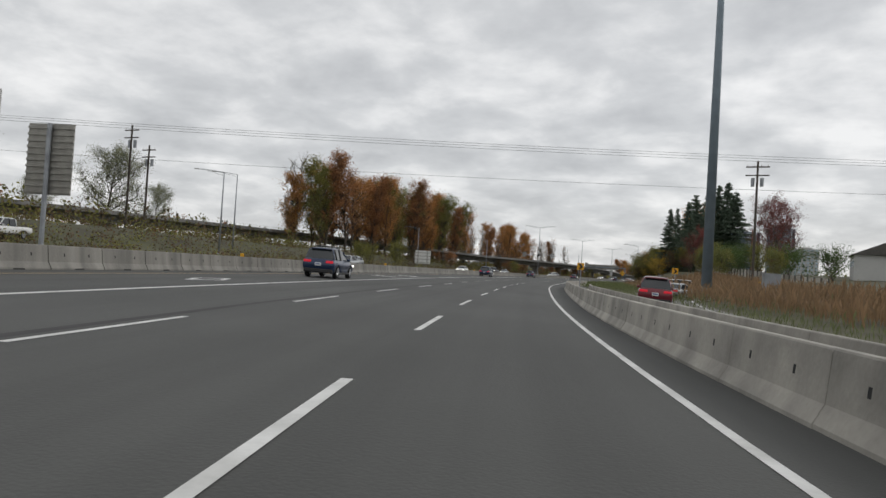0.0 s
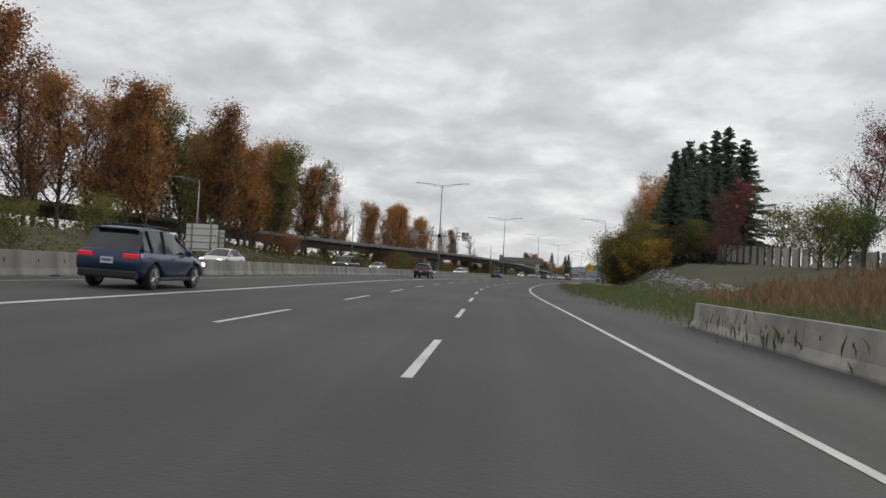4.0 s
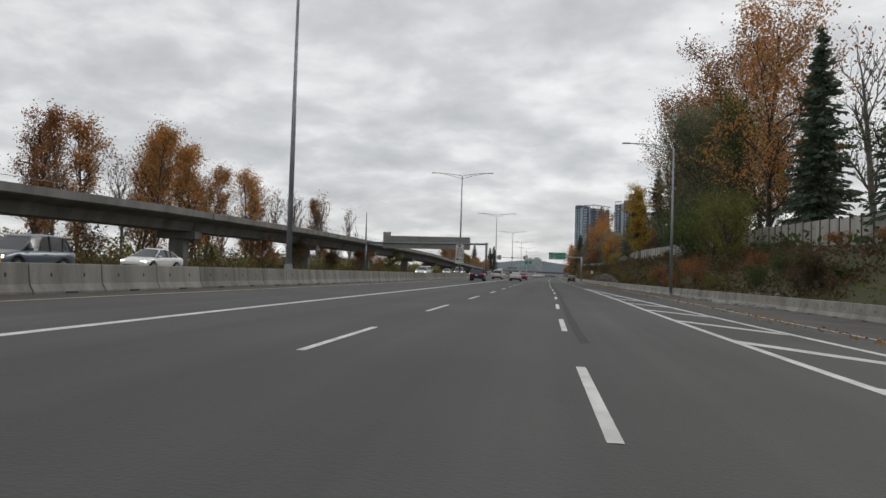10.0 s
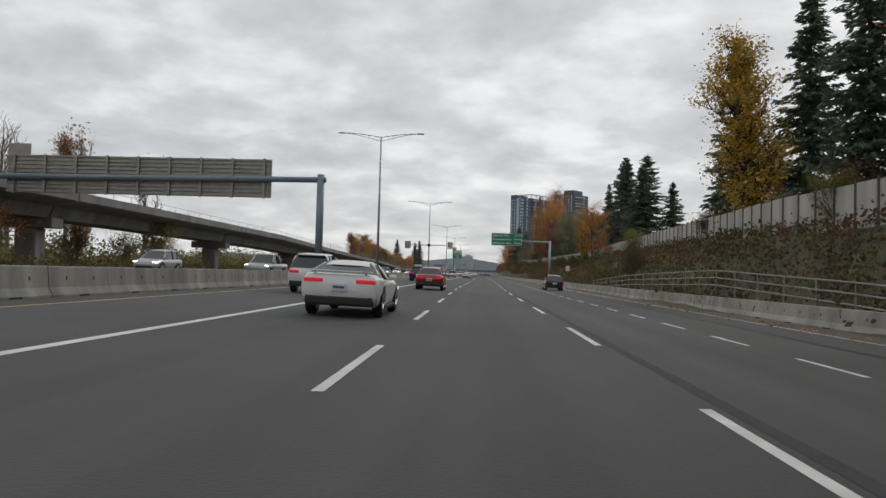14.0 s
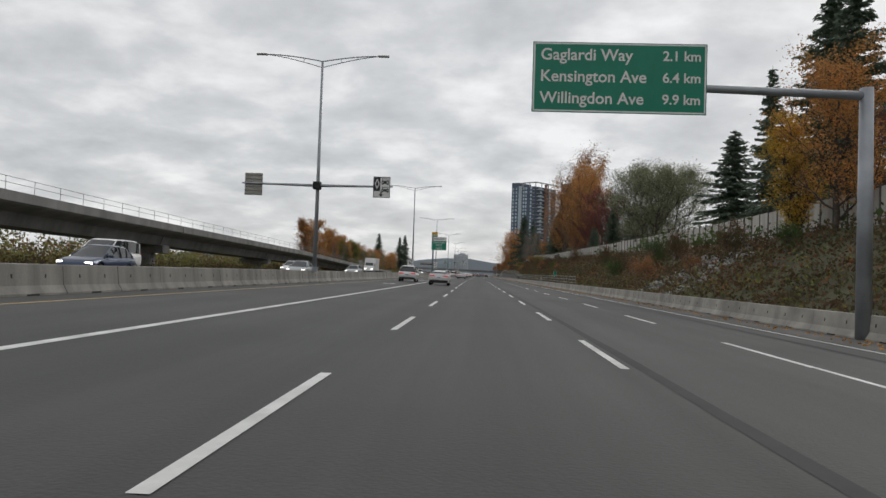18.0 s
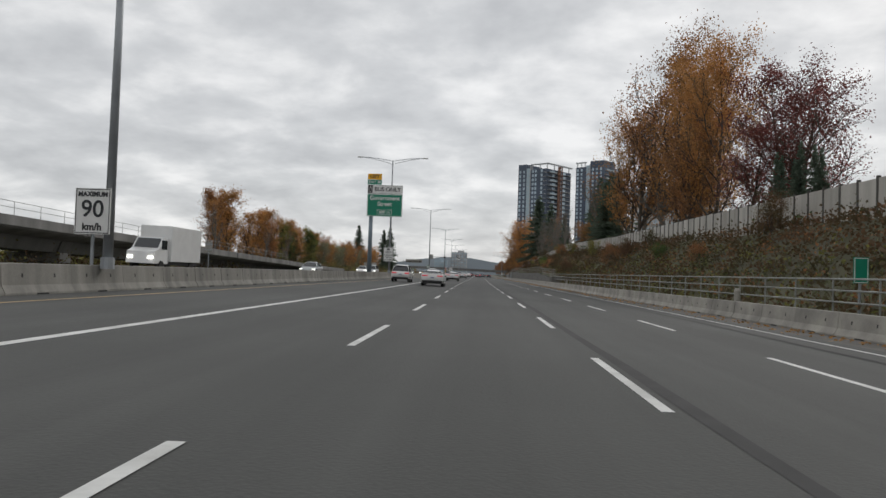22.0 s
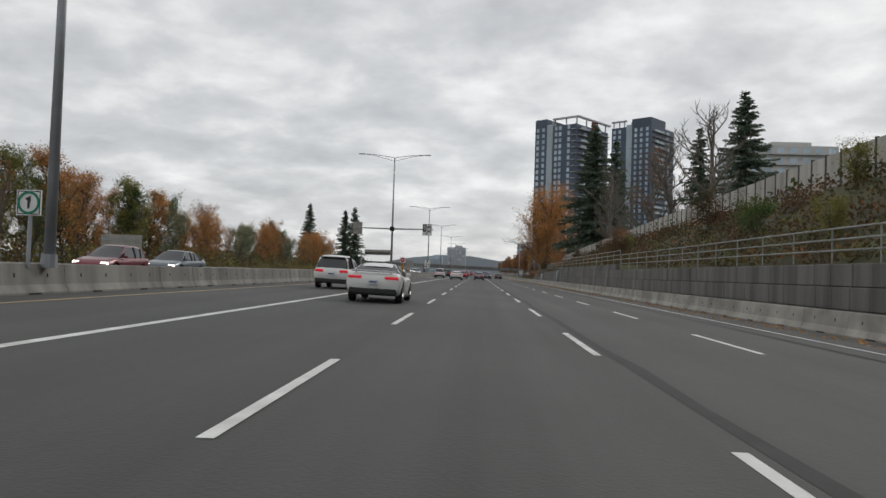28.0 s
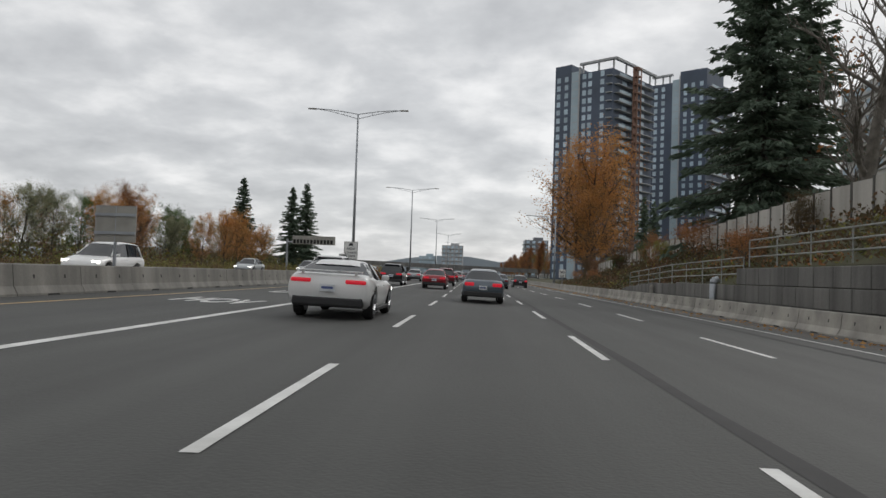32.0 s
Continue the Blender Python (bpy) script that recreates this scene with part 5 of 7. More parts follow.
for a, b in (((0, 0.26), (0.12, 0)), ((0.12, 0), (0, -0.26)), ((0, -0.26), (-0.12, 0)), ((-0.12, 0), (0, 0.26))):
    tube(bm, (0.855 + a[0], -0.212, 7.46 + a[1]), (0.855 + b[0], -0.212, 7.46 + b[1]), 0.018, n=4)
part("diamond", bm, M_SIGNWHITE, q)
p = part("exit_tab", face_rect(BM(), 0.6, 1.85, 7.88, 8.32, -0.2), M_SIGNGREEN, t, "green exit tab")
words("EXIT 38", 0.32, M_SIGNWHITE, p, Matrix.Translation((1.22, -0.206, 8.1)) @ FLAT, bold=0.006)
p = part("left_tab", face_rect(BM(), 0.6, 1.85, 8.34, 8.85, -0.2), M_SIGNYELLOW, t, "yellow left tab")
words("LEFT", 0.4, M_SIGNBLACK, p, Matrix.Translation((1.22, -0.206, 8.6)) @ FLAT, bold=0.008)


def post_sign(name, s, d, z0, z1, w, face, rim, label, text=None, size=0.4, post_to=None, foot=-0.3, back=False, turn=0.0, z_base=None):
    m = (at_m if d in (MED, MED + 0.1) else at)(s, d, 0, turn)
    if z_base is not None:
        m.translation.z = z_base
    t = thing(name, m, label, "road sign")
    bm = BM()
    tube(bm, (0, 0.04, foot), (0, 0.04, post_to or z1), 0.045, n=8)
    part("post", bm, M_GALV, t)
    if back:
        q = part("sign_back", face_rect(BM(), -w / 2, w / 2, z0, z1, 0), M_SIGNBACK, t, "grey aluminium sign back")
        bm = BM()
        for zz in (z0 + (z1 - z0) * 0.25, z0 + (z1 - z0) * 0.75):
            face_rect(bm, -w / 2, w / 2, zz - 0.04, zz + 0.04, -0.05, 0.05)
        part("rib", bm, M_GALV, q)
        return t
    p = outlined(t, -w / 2, w / 2, z0, z1, face, rim, y=-0.04, w=0.02)
    for i, (txt, sz, z) in enumerate(text or ()):
        words(txt, sz, rim, p, Matrix.Translation((0, -0.047, z)) @ FLAT, bold=0.008)
    return t


post_sign("speed_sign", 595.2, MED, 1.5, 2.7, 0.95, M_SIGNWHITE, M_SIGNBLACK, "white speed limit sign reading 90", (("MAXIMUM", 0.17, 2.54), ("90", 0.62, 2.14), ("km/h", 0.26, 1.68)), foot=0.6)
post_sign("speed_sign", 881.5, MED + 0.1, 1.3, 2.05, 0.75, M_SIGNWHITE, M_SIGNBLACK, "white speed limit sign reading 90", (("90", 0.46, 1.8), ("km/h", 0.2, 1.45)), foot=0.6)
post_sign("speed_sign", 732.0, 15.3, 1.4, 2.4, 0.85, M_SIGNWHITE, M_SIGNBLACK, "white speed limit sign reading 90", (("90", 0.5, 2.02), ("km/h", 0.24, 1.6)))
post_sign("parking_sign", 388.0, 17.0, 2.2, 3.0, 0.6, M_SIGNWHITE, M_SIGNBLACK, "small white roadside sign with black bars", (), foot=-0.4)
post_sign("marker_sign", 472.0, 16.3, 1.5, 2.3, 0.45, M_SIGNGREEN, M_SIGNWHITE, "small green marker sign by the barrier", ())
post_sign("sign_from_behind", 842.0, MED, 1.35, 2.35, 1.15, None, None, "grey back of a roadside sign on the median", back=True, foot=0.5)
post_sign("sign_from_behind", 515.0, -22, 1.6, 2.6, 0.7, None, None, "grey back of a small roadside sign", back=True)
post_sign("sign_from_behind", 622.0, -24.0, 0.9, 2.4, 3.2, None, None, "grey back of a wide roadside sign", back=True)
t = post_sign("arrow_sign", 739.3, MED + 0.1, 1.75, 2.31, 0.56, M_SIGNWHITE, M_SIGNBLACK, "white sign with green ring and black arrow", (), foot=0.6)
rv, rf = [], []
for i in range(32):
    a = i * math.pi / 16
    rv += [(rr * math.cos(a), y, 2.03 + rr * math.sin(a)) for rr, y in ((0.2, -0.045), (0.2, -0.052), (0.255, -0.052), (0.255, -0.045))]
    rf += [(4 * i + k, 4 * i + (k + 1) % 4, (4 * i + 4 + (k + 1) % 4) % 128, (4 * i + 4 + k) % 128) for k in range(4)]
child("green_ring", mesh_of("green_ring", rv, rf, M_SIGNGREEN), t)
bm = BM()
face_rect(bm, -0.025, 0.025, 1.9, 2.1, -0.052, 0.004)
bmesh.ops.create_cone(bm, cap_ends=True, segments=3, radius1=0.09, radius2=0.09, depth=0.004, matrix=Matrix.Translation((0, -0.05, 2.11)) @ FLAT @ pose(0, 0, 0, 0, 0, 90))
part("arrow", bm, M_SIGNBLACK, t)
# no entry sign and hazard marker on the median
t = thing("no_entry_sign", at_m(831.0, MED), "red and white no entry sign over striped hazard marker", "road sign")
bm = BM()
tube(bm, (0, 0.06, 0.6), (0, 0.06, 2.6), 0.04, n=8)
part("post", bm, M_GALV, t)
p = part("sign_panel", face_rect(BM(), -0.34, 0.34, 1.93, 2.61, -0.02), M_SIGNWHITE, t)
bm = BM()
bmesh.ops.create_cone(bm, cap_ends=True, segments=28, radius1=0.31, radius2=0.31, depth=0.006, matrix=Matrix.Translation((0, -0.024, 2.27)) @ FLAT)
q = part("red_disc", bm, material("sign_red", (0.45, 0.015, 0.02), rough=0.45, vary=0.06), p)
part("white_bar", face_rect(BM(), -0.22, 0.22, 2.22, 2.32, -0.034, 0.005), M_SIGNWHITE, p)
p = part("hazard_panel", face_rect(BM(), -0.15, 0.15, 0.9, 1.8, -0.02), M_SIGNYELLOW, t, "yellow panel with black slanting stripes")
for i in range(4):
    z = 0.92 + i * 0.22
    child("stripe", mesh_of("stripe", [(-0.15, -0.026, z), (0.15, -0.026, z + 0.11), (0.15, -0.026, z + 0.21), (-0.15, -0.026, z + 0.1)], [(0, 1, 2, 3)], M_SIGNBLACK), p)
# wide white boards on the far side
for s, d, z0, z1, w in ((122.5, -40.7, 1.6, 3.4, 3.2), (154.8, -34.0, 1.5, 4.1, 3.8), (147, -30.5, 1.2, 4.4, 4.0)):
    t = thing("sign_board", at(s, d, -0.3), "white back of a wide highway sign on posts", "road sign")
    p = part("sign_back", face_rect(BM(), -w / 2, w / 2, z0, z1, 0), M_SIGNWHITE, t)
    for x in (-w * 0.3, w * 0.3):
        bm = BM()
        box(bm, (x, -0.1, z1 / 2 - 0.3), (0.14, 0.14, z1 + 0.7))
        part("post", bm, M_SIGNBACK, t)
    bm = BM()
    for i in range(4):
        face_rect(bm, -w / 2, w / 2, z0 + 0.2 + i * (z1 - z0) / 4, z0 + 0.32 + i * (z1 - z0) / 4, -0.05, 0.05)
    part("rib", bm, M_SIGNBACK, p)
# large sign back by the start
t = thing("large_sign_back", at_m(56.3, -24.6, 0), "ribbed grey back of a large sign on one pole", "road sign")
bm = BM()
tube(bm, (0.1, 0, -0.5), (0.1, 0, 7.1), 0.14, n=10)
part("post", bm, M_GALV, t)
p = part("sign_back", face_rect(BM(), -1.3, 1.5, 3.1, 7.1, 0.2), M_SIGNBACK, t)
bm = BM()
for i in range(11):
    face_rect(bm, -1.3, 1.5, 3.2 + i * 0.36, 3.34 + i * 0.36, 0.12, 0.08)
part("rib", bm, M_SIGNBACK, p)
t = thing("large_sign_back", at_m(52.5, -24.8, 0), "pale back of a large sign on the far side", "road sign")
part("sign_back", face_rect(BM(), -2.4, -0.2, 3.4, 8.2, 0.2), M_SIGNWHITE, t)
bm = BM()
tube(bm, (-1.3, 0.1, -0.5), (-1.3, 0.1, 8.0), 0.14, n=8)
part("post", bm, M_GALV, t)


def diamond_sign(s, d, z, w, label, symbol):
    t = thing("warning_sign", at(s, d), label, "road sign")
    bm = BM()
    tube(bm, (0, 0.06, -0.5), (0, 0.06, z), 0.05, n=8)
    part("post", bm, M_GALV, t)
    bm = BM()
    box(bm, (0, 0, z), (w, 0.03, w), pose(0, 0, 0, 0, 45, 0) if symbol == "merge" else None)
    p = part("sign_panel", bm, M_SIGNYELLOW, t, "yellow panel")
    bm = BM()
    if symbol == "merge":
        for x0, z0, x1, z1 in ((-0.24 * w, -0.3 * w, -0.24 * w, 0.28 * w), (0.26 * w, -0.25 * w, 0.1 * w, 0.05 * w), (0.1 * w, 0.05 * w, 0.1 * w, 0.3 * w)):
            tube(bm, (x0, -0.02, z + z0), (x1, -0.02, z + z1), 0.045 * w, n=4)
        for i in range(4):
            tube(bm, (-0.06 * w, -0.02, z - 0.4 * w + i * 0.22 * w), (-0.06 * w, -0.02, z - 0.3 * w + i * 0.22 * w), 0.02 * w, n=4)
    else:
        for dz in (-1, 1):
            tube(bm, (-0.2 * w, -0.02, z + dz * 0.36 * w), (0.22 * w, -0.02, z), 0.13 * w, n=4)
    part("symbol", bm, M_SIGNBLACK, p)


chevron_at = float(np.interp(101.6, ST_TO, ST_FROM)), float(np.interp(10.75, OF_TO, OF_FROM))
diamond_sign(171.5, 15.9, 2.95, 1.0, "yellow merge warning sign on a post", "merge")
diamond_sign(*chevron_at, 2.3, 0.72, "yellow chevron curve sign on a post", "chevron")
diamond_sign(94.5, 23.5, 3.0, 0.85, "yellow chevron curve sign on a post", "chevron")
diamond_sign(78.0, 31.5, 1.6, 0.8, "yellow chevron curve sign on a post", "chevron")
# overhead board far on the left
t = thing("message_board", at(778, -24), "grey overhead message board on a cantilever pole", "road sign")
bm = BM()
tube(bm, (-8.5, 0, 0), (-8.5, 0, 6.0), 0.2, n=10)
tube(bm, (-8.5, 0, 5.4), (0.5, 0, 5.6), 0.14, n=8)
part("pole", bm, M_GALV, t)
bm = BM()
box(bm, (-3.4, 0, 5.8), (8.0, 1.0, 1.6), bevel=0.05)
p = part("board", bm, M_SIGNBACK, t)
bm = BM()
for i in range(12):
    face_rect(bm, -7.2 + i * 0.64, -6.75 + i * 0.64, 5.15, 5.9, -0.53, 0.03)
part("louvre", bm, M_DARK, p)

# ---- carpool lane markings ----
for s in (39.7, 534.0):
    v = [R(s - 2.0, -5.5, LIFT), R(s, -4.95, LIFT), R(s + 2.0, -5.5, LIFT), R(s, -6.05, LIFT), R(s - 1.4, -5.5, LIFT), R(s, -5.12, LIFT), R(s + 1.4, -5.5, LIFT), R(s, -5.88, LIFT)]
    child("diamond_marking", mesh_of("diamond_marking", v, [(0, 1, 5, 4), (1, 2, 6, 5), (2, 3, 7, 6), (3, 0, 4, 7)], M_WHITE), road)
for s in (71.6, 264.0, 563.0, 840.6):
    m = at_m(s, -5.6, LIFT + 0.004) @ pose(0, 0, 0, 0, math.degrees(math.atan(K)), 0) @ Matrix.Diagonal((0.75, 2.6, 1, 1))
    words("HOV", 1.3, M_WHITE, road, m, name="word_marking", bold=0.02)
    m = at_m(s + 9.5, -5.6, LIFT + 0.004) @ pose(0, 0, 0, 0, math.degrees(math.atan(K)), 0) @ Matrix.Diagonal((0.62, 2.6, 1, 1))
    words("LANE", 1.3, M_WHITE, road, m, name="word_marking", bold=0.02)

# ---- ramp at the start ----
RS = [-60, 0, 25, 48, 68, 84, 97, 108, 118]
RD = [14.4, 14.4, 14.8, 17.2, 21.5, 27.0, 33.5, 41.0, 50.0]
ramp_at = lambda s: float(np.interp(s, RS, RD))


def ramp_strip(name, off0, off1, mat, z, s0=-60, s1=116, n=60):
    v, f = [], []
    for i in range(n + 1):
        s = s0 + (s1 - s0) * i / n
        a, b = P(s - 1, ramp_at(s - 1)), P(s + 1, ramp_at(s + 1))
        t = (b - a)
        t.z = 0
        t.normalize()
        side = Vector((t.y, -t.x, 0))
        o = P(s, ramp_at(s))
        base = cross(15.0) - 0.02
        v += [Vector((o.x, o.y, base + z)) + side * off0, Vector((o.x, o.y, base + z)) + side * off1]
    for i in range(n):
        f.append((2 * i, 2 * i + 1, 2 * i + 3, 2 * i + 2))
    return mesh_of(name, v, f, mat)


ramp = tagged(new("ramp_road", ramp_strip("ramp_road", -2.6, 3.4, M_OLDROAD, 0.0)), "worn asphalt ramp curving away from the highway", "road", kind="structure")
child("edge_line", ramp_strip("edge_line", -1.9, -1.78, M_WHITE, 0.006), ramp)
child("edge_line", ramp_strip("edge_line", 2.6, 2.72, M_WHITE, 0.006), ramp)
barrier_row("ramp_barrier_outer", lambda s: float(np.interp(s, [-30, 45, 85, 110], [10.7, 10.9, 11.3, 12.4])), -24, 98, 0.7, True, "grey concrete barrier units along the ramp")

# ---- tall mast, cabinet, utility pole, wires ----
t = thing("light_mast", Matrix.Translation(Vector((*P(56, 21.0).xy, ground_z(56, 21.0)))), "very tall blue-grey steel light mast", "light mast")
bm = BM()
tube(bm, (0, 0, -0.2), (0, 0, 36), 0.42, 0.2, n=16)
part("shaft", bm, M_BLUEPOLE, t, smooth=True)
bm = BM()
tube(bm, (0, 0, -0.2), (0, 0, 0.25), 0.6, n=16)
part("base", bm, M_CONC, t)
bm = BM()
tube(bm, (0, 0, 35.8), (0, 0, 36.3), 1.2, 1.0, n=14)
part("lamp_ring", bm, M_GALV, t)
t = thing("utility_cabinet", Matrix.Translation(Vector((*P(56.5, 26).xy, ground_z(56.5, 26)))) @ pose(0, 0, 0, 0, 0, 20), "grey steel utility cabinet beside the ramp", "cabinet")
bm = BM()
box(bm, (0, 0, 1.25), (1.5, 0.9, 2.4), bevel=0.04)
part("body", bm, M_GALV, t)
bm = BM()
box(bm, (0, 0, 2.5), (1.6, 1.0, 0.1))
part("lid", bm, M_GALV, t)


def utility_pole(s, d, h):
    t = thing("utility_pole", Matrix.Translation(Vector((*P(s, d).xy, ground_z(s, d) - 0.3))), "dark wooden utility pole with crossarms", "utility pole")
    bm = BM()
    tube(bm, (0, 0, 0), (0, 0, h), 0.17, 0.12, n=10)
    part("pole", bm, M_BARK, t)
    for z in (h - 0.7, h - 1.7):
        bm = BM()
        box(bm, (0, 0, z), (2.6, 0.12, 0.14))
        part("crossarm", bm, M_BARK, t)
    for x in (-1.1, -0.4, 0.4, 1.1):
        bm = BM()
        tube(bm, (x, 0, h - 0.63), (x, 0, h - 0.4), 0.05, 0.04, n=6)
        part("insulator", bm, M_SIGNWHITE, t)
    for x in (-0.5, 0.5):
        bm = BM()
        tube(bm, (x, 0.2, h - 3.0), (x, 0.2, h - 2.0), 0.22, n=10)
        part("transformer", bm, M_GALV, t)


utility_pole(84.5, 32, 15.2)
utility_pole(86, -52, 13.0)
utility_pole(80, -50, 14.5)
wires = tagged(new("power_lines"), "thin black power lines high above the road", "cables", kind="structure")
for dz, ds in ((0, 0), (0.7, 1.2), (1.5, 3.0), (-3.2, 7.0)):
    a, b = Vector((*P(64 + ds, -120).xy, 20 + dz)), Vector((*P(108 + ds, 120).xy, 24 + dz))
    bm = BM()
    prev = None
    for i in range(41):
        u = i / 40
        q = a.lerp(b, u) - Vector((0, 0, 5.0 * 4 * u * (1 - u) * 0.5))
        if prev is not None:
            tube(bm, prev, q, 0.022, n=4, caps=False)
        prev = q
    part("wire", bm, M_DARK, wires)

# ---- towers ----
# tower wall tones are raised, with distance haze put into the colour
M_TOWER = material("dark_blue_cladding", (0.075, 0.10, 0.145), rough=0.55, vary=0.1, scale=0.1, fine=1)
M_TOWERGREY = material("grey_cladding", (0.19, 0.2, 0.215), rough=0.6, vary=0.1, scale=0.1, fine=1)
M_TOWERPALE = material("pale_glass_cladding", (0.40, 0.50, 0.56), rough=0.25, vary=0.08, scale=0.1, fine=1)
M_TERRA = material("terracotta_cladding", (0.26, 0.15, 0.11), rough=0.8, vary=0.1, scale=0.2, fine=1)
M_SLAB = material("balcony_slab", (0.42, 0.43, 0.44), rough=0.7, vary=0.08, scale=0.3, fine=2)
M_PANE = material("window_pane", (0.36, 0.45, 0.52), rough=0.12, vary=0.08, scale=0.3, fine=1, per_object=0.5, spec=0.8)


def tower(s, d, w, depth, top, tall_left, shaft, label):
    """s, d: the corner towards the road, the windowed face to its left, the balconied one to its right."""
    p = R(s, d)
    t = tagged(new("apartment_tower"), label, "apartment tower", "towers beyond the bank")
    t.matrix_basis = pose(p.x, p.y, -2, 0, 0, heading_m(s) - 40)
    h = top + 2
    floors = int(h / 3.0)
    bm = BM()
    box(bm, (-w / 2, depth / 2, h / 2 - 2), (w, depth, h - 4))
    part("core", bm, M_TOWER, t)
    lo, hi = (-1.0, -0.71) if tall_left else (-0.47, 0.012)
    bm = BM()
    box(bm, (w * (lo + hi) / 2, depth * 0.3 - 0.25, h / 2), (w * (hi - lo), depth * 0.6, h))
    part("corner_block", bm, M_TOWER, t, "dark blue corner block")
    g0 = -0.64 if tall_left else -0.55
    bm = BM()
    box(bm, (w * g0, 0.6, h / 2 - 1.5), (w * 0.13, 1.6, h - 3))
    part("glass_bay", bm, M_TOWERPALE, t, "pale glass bay")
    bm = BM()
    box(bm, (w * (g0 + 0.075), 0.2, h / 2 - 0.8), (0.5, 1.2, h - 1.6))
    part("fin", bm, M_SLAB, t, "white vertical fin")
    pane = BM()
    box(pane, (0, 0, 0), (1.5, 0.08, 1.9))
    me = bpy.data.meshes.new("window")
    pane.to_mesh(me)
    pane.free()
    me.materials.append(M_PANE)
    pane = BM()
    box(pane, (0, 0, 0), (0.08, 3.2, 1.9))
    me2 = bpy.data.meshes.new("window_side")
    pane.to_mesh(me2)
    pane.free()
    me2.materials.append(M_PANE)
    cols = (-0.93, -0.79, -0.48, -0.38, -0.17) if tall_left else (-0.93, -0.79, -0.37, -0.23, -0.08)
    slab = BM()
    box(slab, (0.8, 0, 0), (1.8, depth * 0.92, 0.24))
    slab_me = bpy.data.meshes.new("balcony")
    slab.to_mesh(slab_me)
    slab.free()
    slab_me.materials.append(M_SLAB)
    front = BM()
    box(front, (0, 0, 0), (w * 0.09, 1.1, 0.24))
    front_me = bpy.data.meshes.new("balcony_front")
    front.to_mesh(front_me)
    front.free()
    front_me.materials.append(M_SLAB)
    guard = BM()
    box(guard, (1.65, -depth * 0.23, 0.6), (0.06, depth * 0.4, 1.0))
    guard_me = bpy.data.meshes.new("balcony_glass")
    guard.to_mesh(guard_me)
    guard.free()
    guard_me.materials.append(M_TOWERPALE)
    for k in range(1, floors - 1):
        z = k * 3.0 + 1.2
        for x in cols:
            child("window", me, t, Matrix.Translation((w * x, -0.32 if lo < x < hi else -0.06, z)))
        child("transom", front_me, t, Matrix.Translation((w * g0, -0.05, z - 1.3)) @ Matrix.Diagonal((1.3, 0.4, 0.6, 1)))
        b = child("balcony", slab_me, t, Matrix.Translation((0, depth * 0.5, z - 1.2)))
        if k % 3:
            child("balcony_glass", guard_me, b)
        if tall_left:
            child("balcony", front_me, t, Matrix.Translation((-w * 0.045, -0.4, z - 1.2)))
        for y in (0.28, 0.72):
            child("window", me2, t, Matrix.Translation((0.03, depth * y, z)))
    if shaft:
        bm = BM()
        for x, y in ((2.2, 0.36), (3.8, 0.36), (2.2, 0.45), (3.8, 0.45)):
            box(bm, (x, depth * y, h / 2 - 1), (0.35, 0.35, h - 2))
        for k in range(floors):
            box(bm, (3.0, depth * 0.405, k * 3.0 + 1.5), (1.9, depth * 0.1, 0.5))
        box(bm, (2.3, depth * 0.405, h / 2 - 1), (0.3, depth * 0.09, h - 2))
        part("hoist_shaft", bm, M_TERRA, t, "terracotta coloured builders' hoist shaft")
    bm = BM()
    x0, x1 = (-0.56, 0.06) if tall_left else (-1.0, -0.62)
    box(bm, (w * (x0 + x1) / 2, 0.2, h - 0.6), (w * (x1 - x0), 1.2, 0.8))
    if tall_left:
        box(bm, (1.0, depth * 0.5, h - 0.6), (1.2, depth, 0.8))
    for x in (x0 + 0.04, (x0 + x1) / 2, x1 - 0.06):
        box(bm, (w * x, 0.6, h - 2.5), (0.5, 0.5, 3.2))
    for y in (0.3, 0.6, 0.9) if tall_left else ():
        box(bm, (0.2, depth * y, h - 2.5), (0.5, 0.5, 3.2))
    part("roof_frame", bm, M_SLAB, t, "open roof frame")
    return t


tower(1076.5, 46.9, 23.9, 30.0, 79.5, True, True, "dark blue and grey apartment tower under construction with open roof frame")
tower(1122.0, 93.0, 23.9, 28.0, 89.5, False, False, "dark blue and grey apartment tower with stacked balconies")


def plain_block(s, d, w, depth, h, wall, label, rows_=6, cols=6, z=-2.0):
    p = P(s, d)
    t = thing("apartment_building", pose(p.x, p.y, z, 0, 0, heading(s)), label, "building")
    bm = BM()
    box(bm, (0, depth / 2, h / 2), (w, depth, h))
    box(bm, (w * 0.1, depth / 2, h + 0.9), (w * 0.4, depth * 0.5, 2.0))
    part("wall", bm, wall, t)
    pane = BM()
    box(pane, (0, 0, 0), (w / cols * 0.55, 0.1, h / rows_ * 0.5))
    me = bpy.data.meshes.new("window")
    pane.to_mesh(me)
    pane.free()
    me.materials.append(M_PANE)
    for i in range(cols):
        for j in range(rows_):
            child("window", me, t, Matrix.Translation((-w / 2 + (i + 0.5) * w / cols, -0.04, (j + 0.55) * h / rows_)))
            if i < 4:
                child("window", me, t, Matrix.Translation((-w / 2 - 0.04, (i + 0.5) * depth / 4, (j + 0.55) * h / rows_)) @ pose(0, 0, 0, 0, 0, 90))
    for j in range(rows_):
        bm = BM()
        box(bm, (-0.8, depth / 2 - 0.5, (j + 0.12) * h / rows_), (w * 0.95 + 0.8, depth + 1.0, 0.25))
        part("balcony", bm, M_SLAB, t)


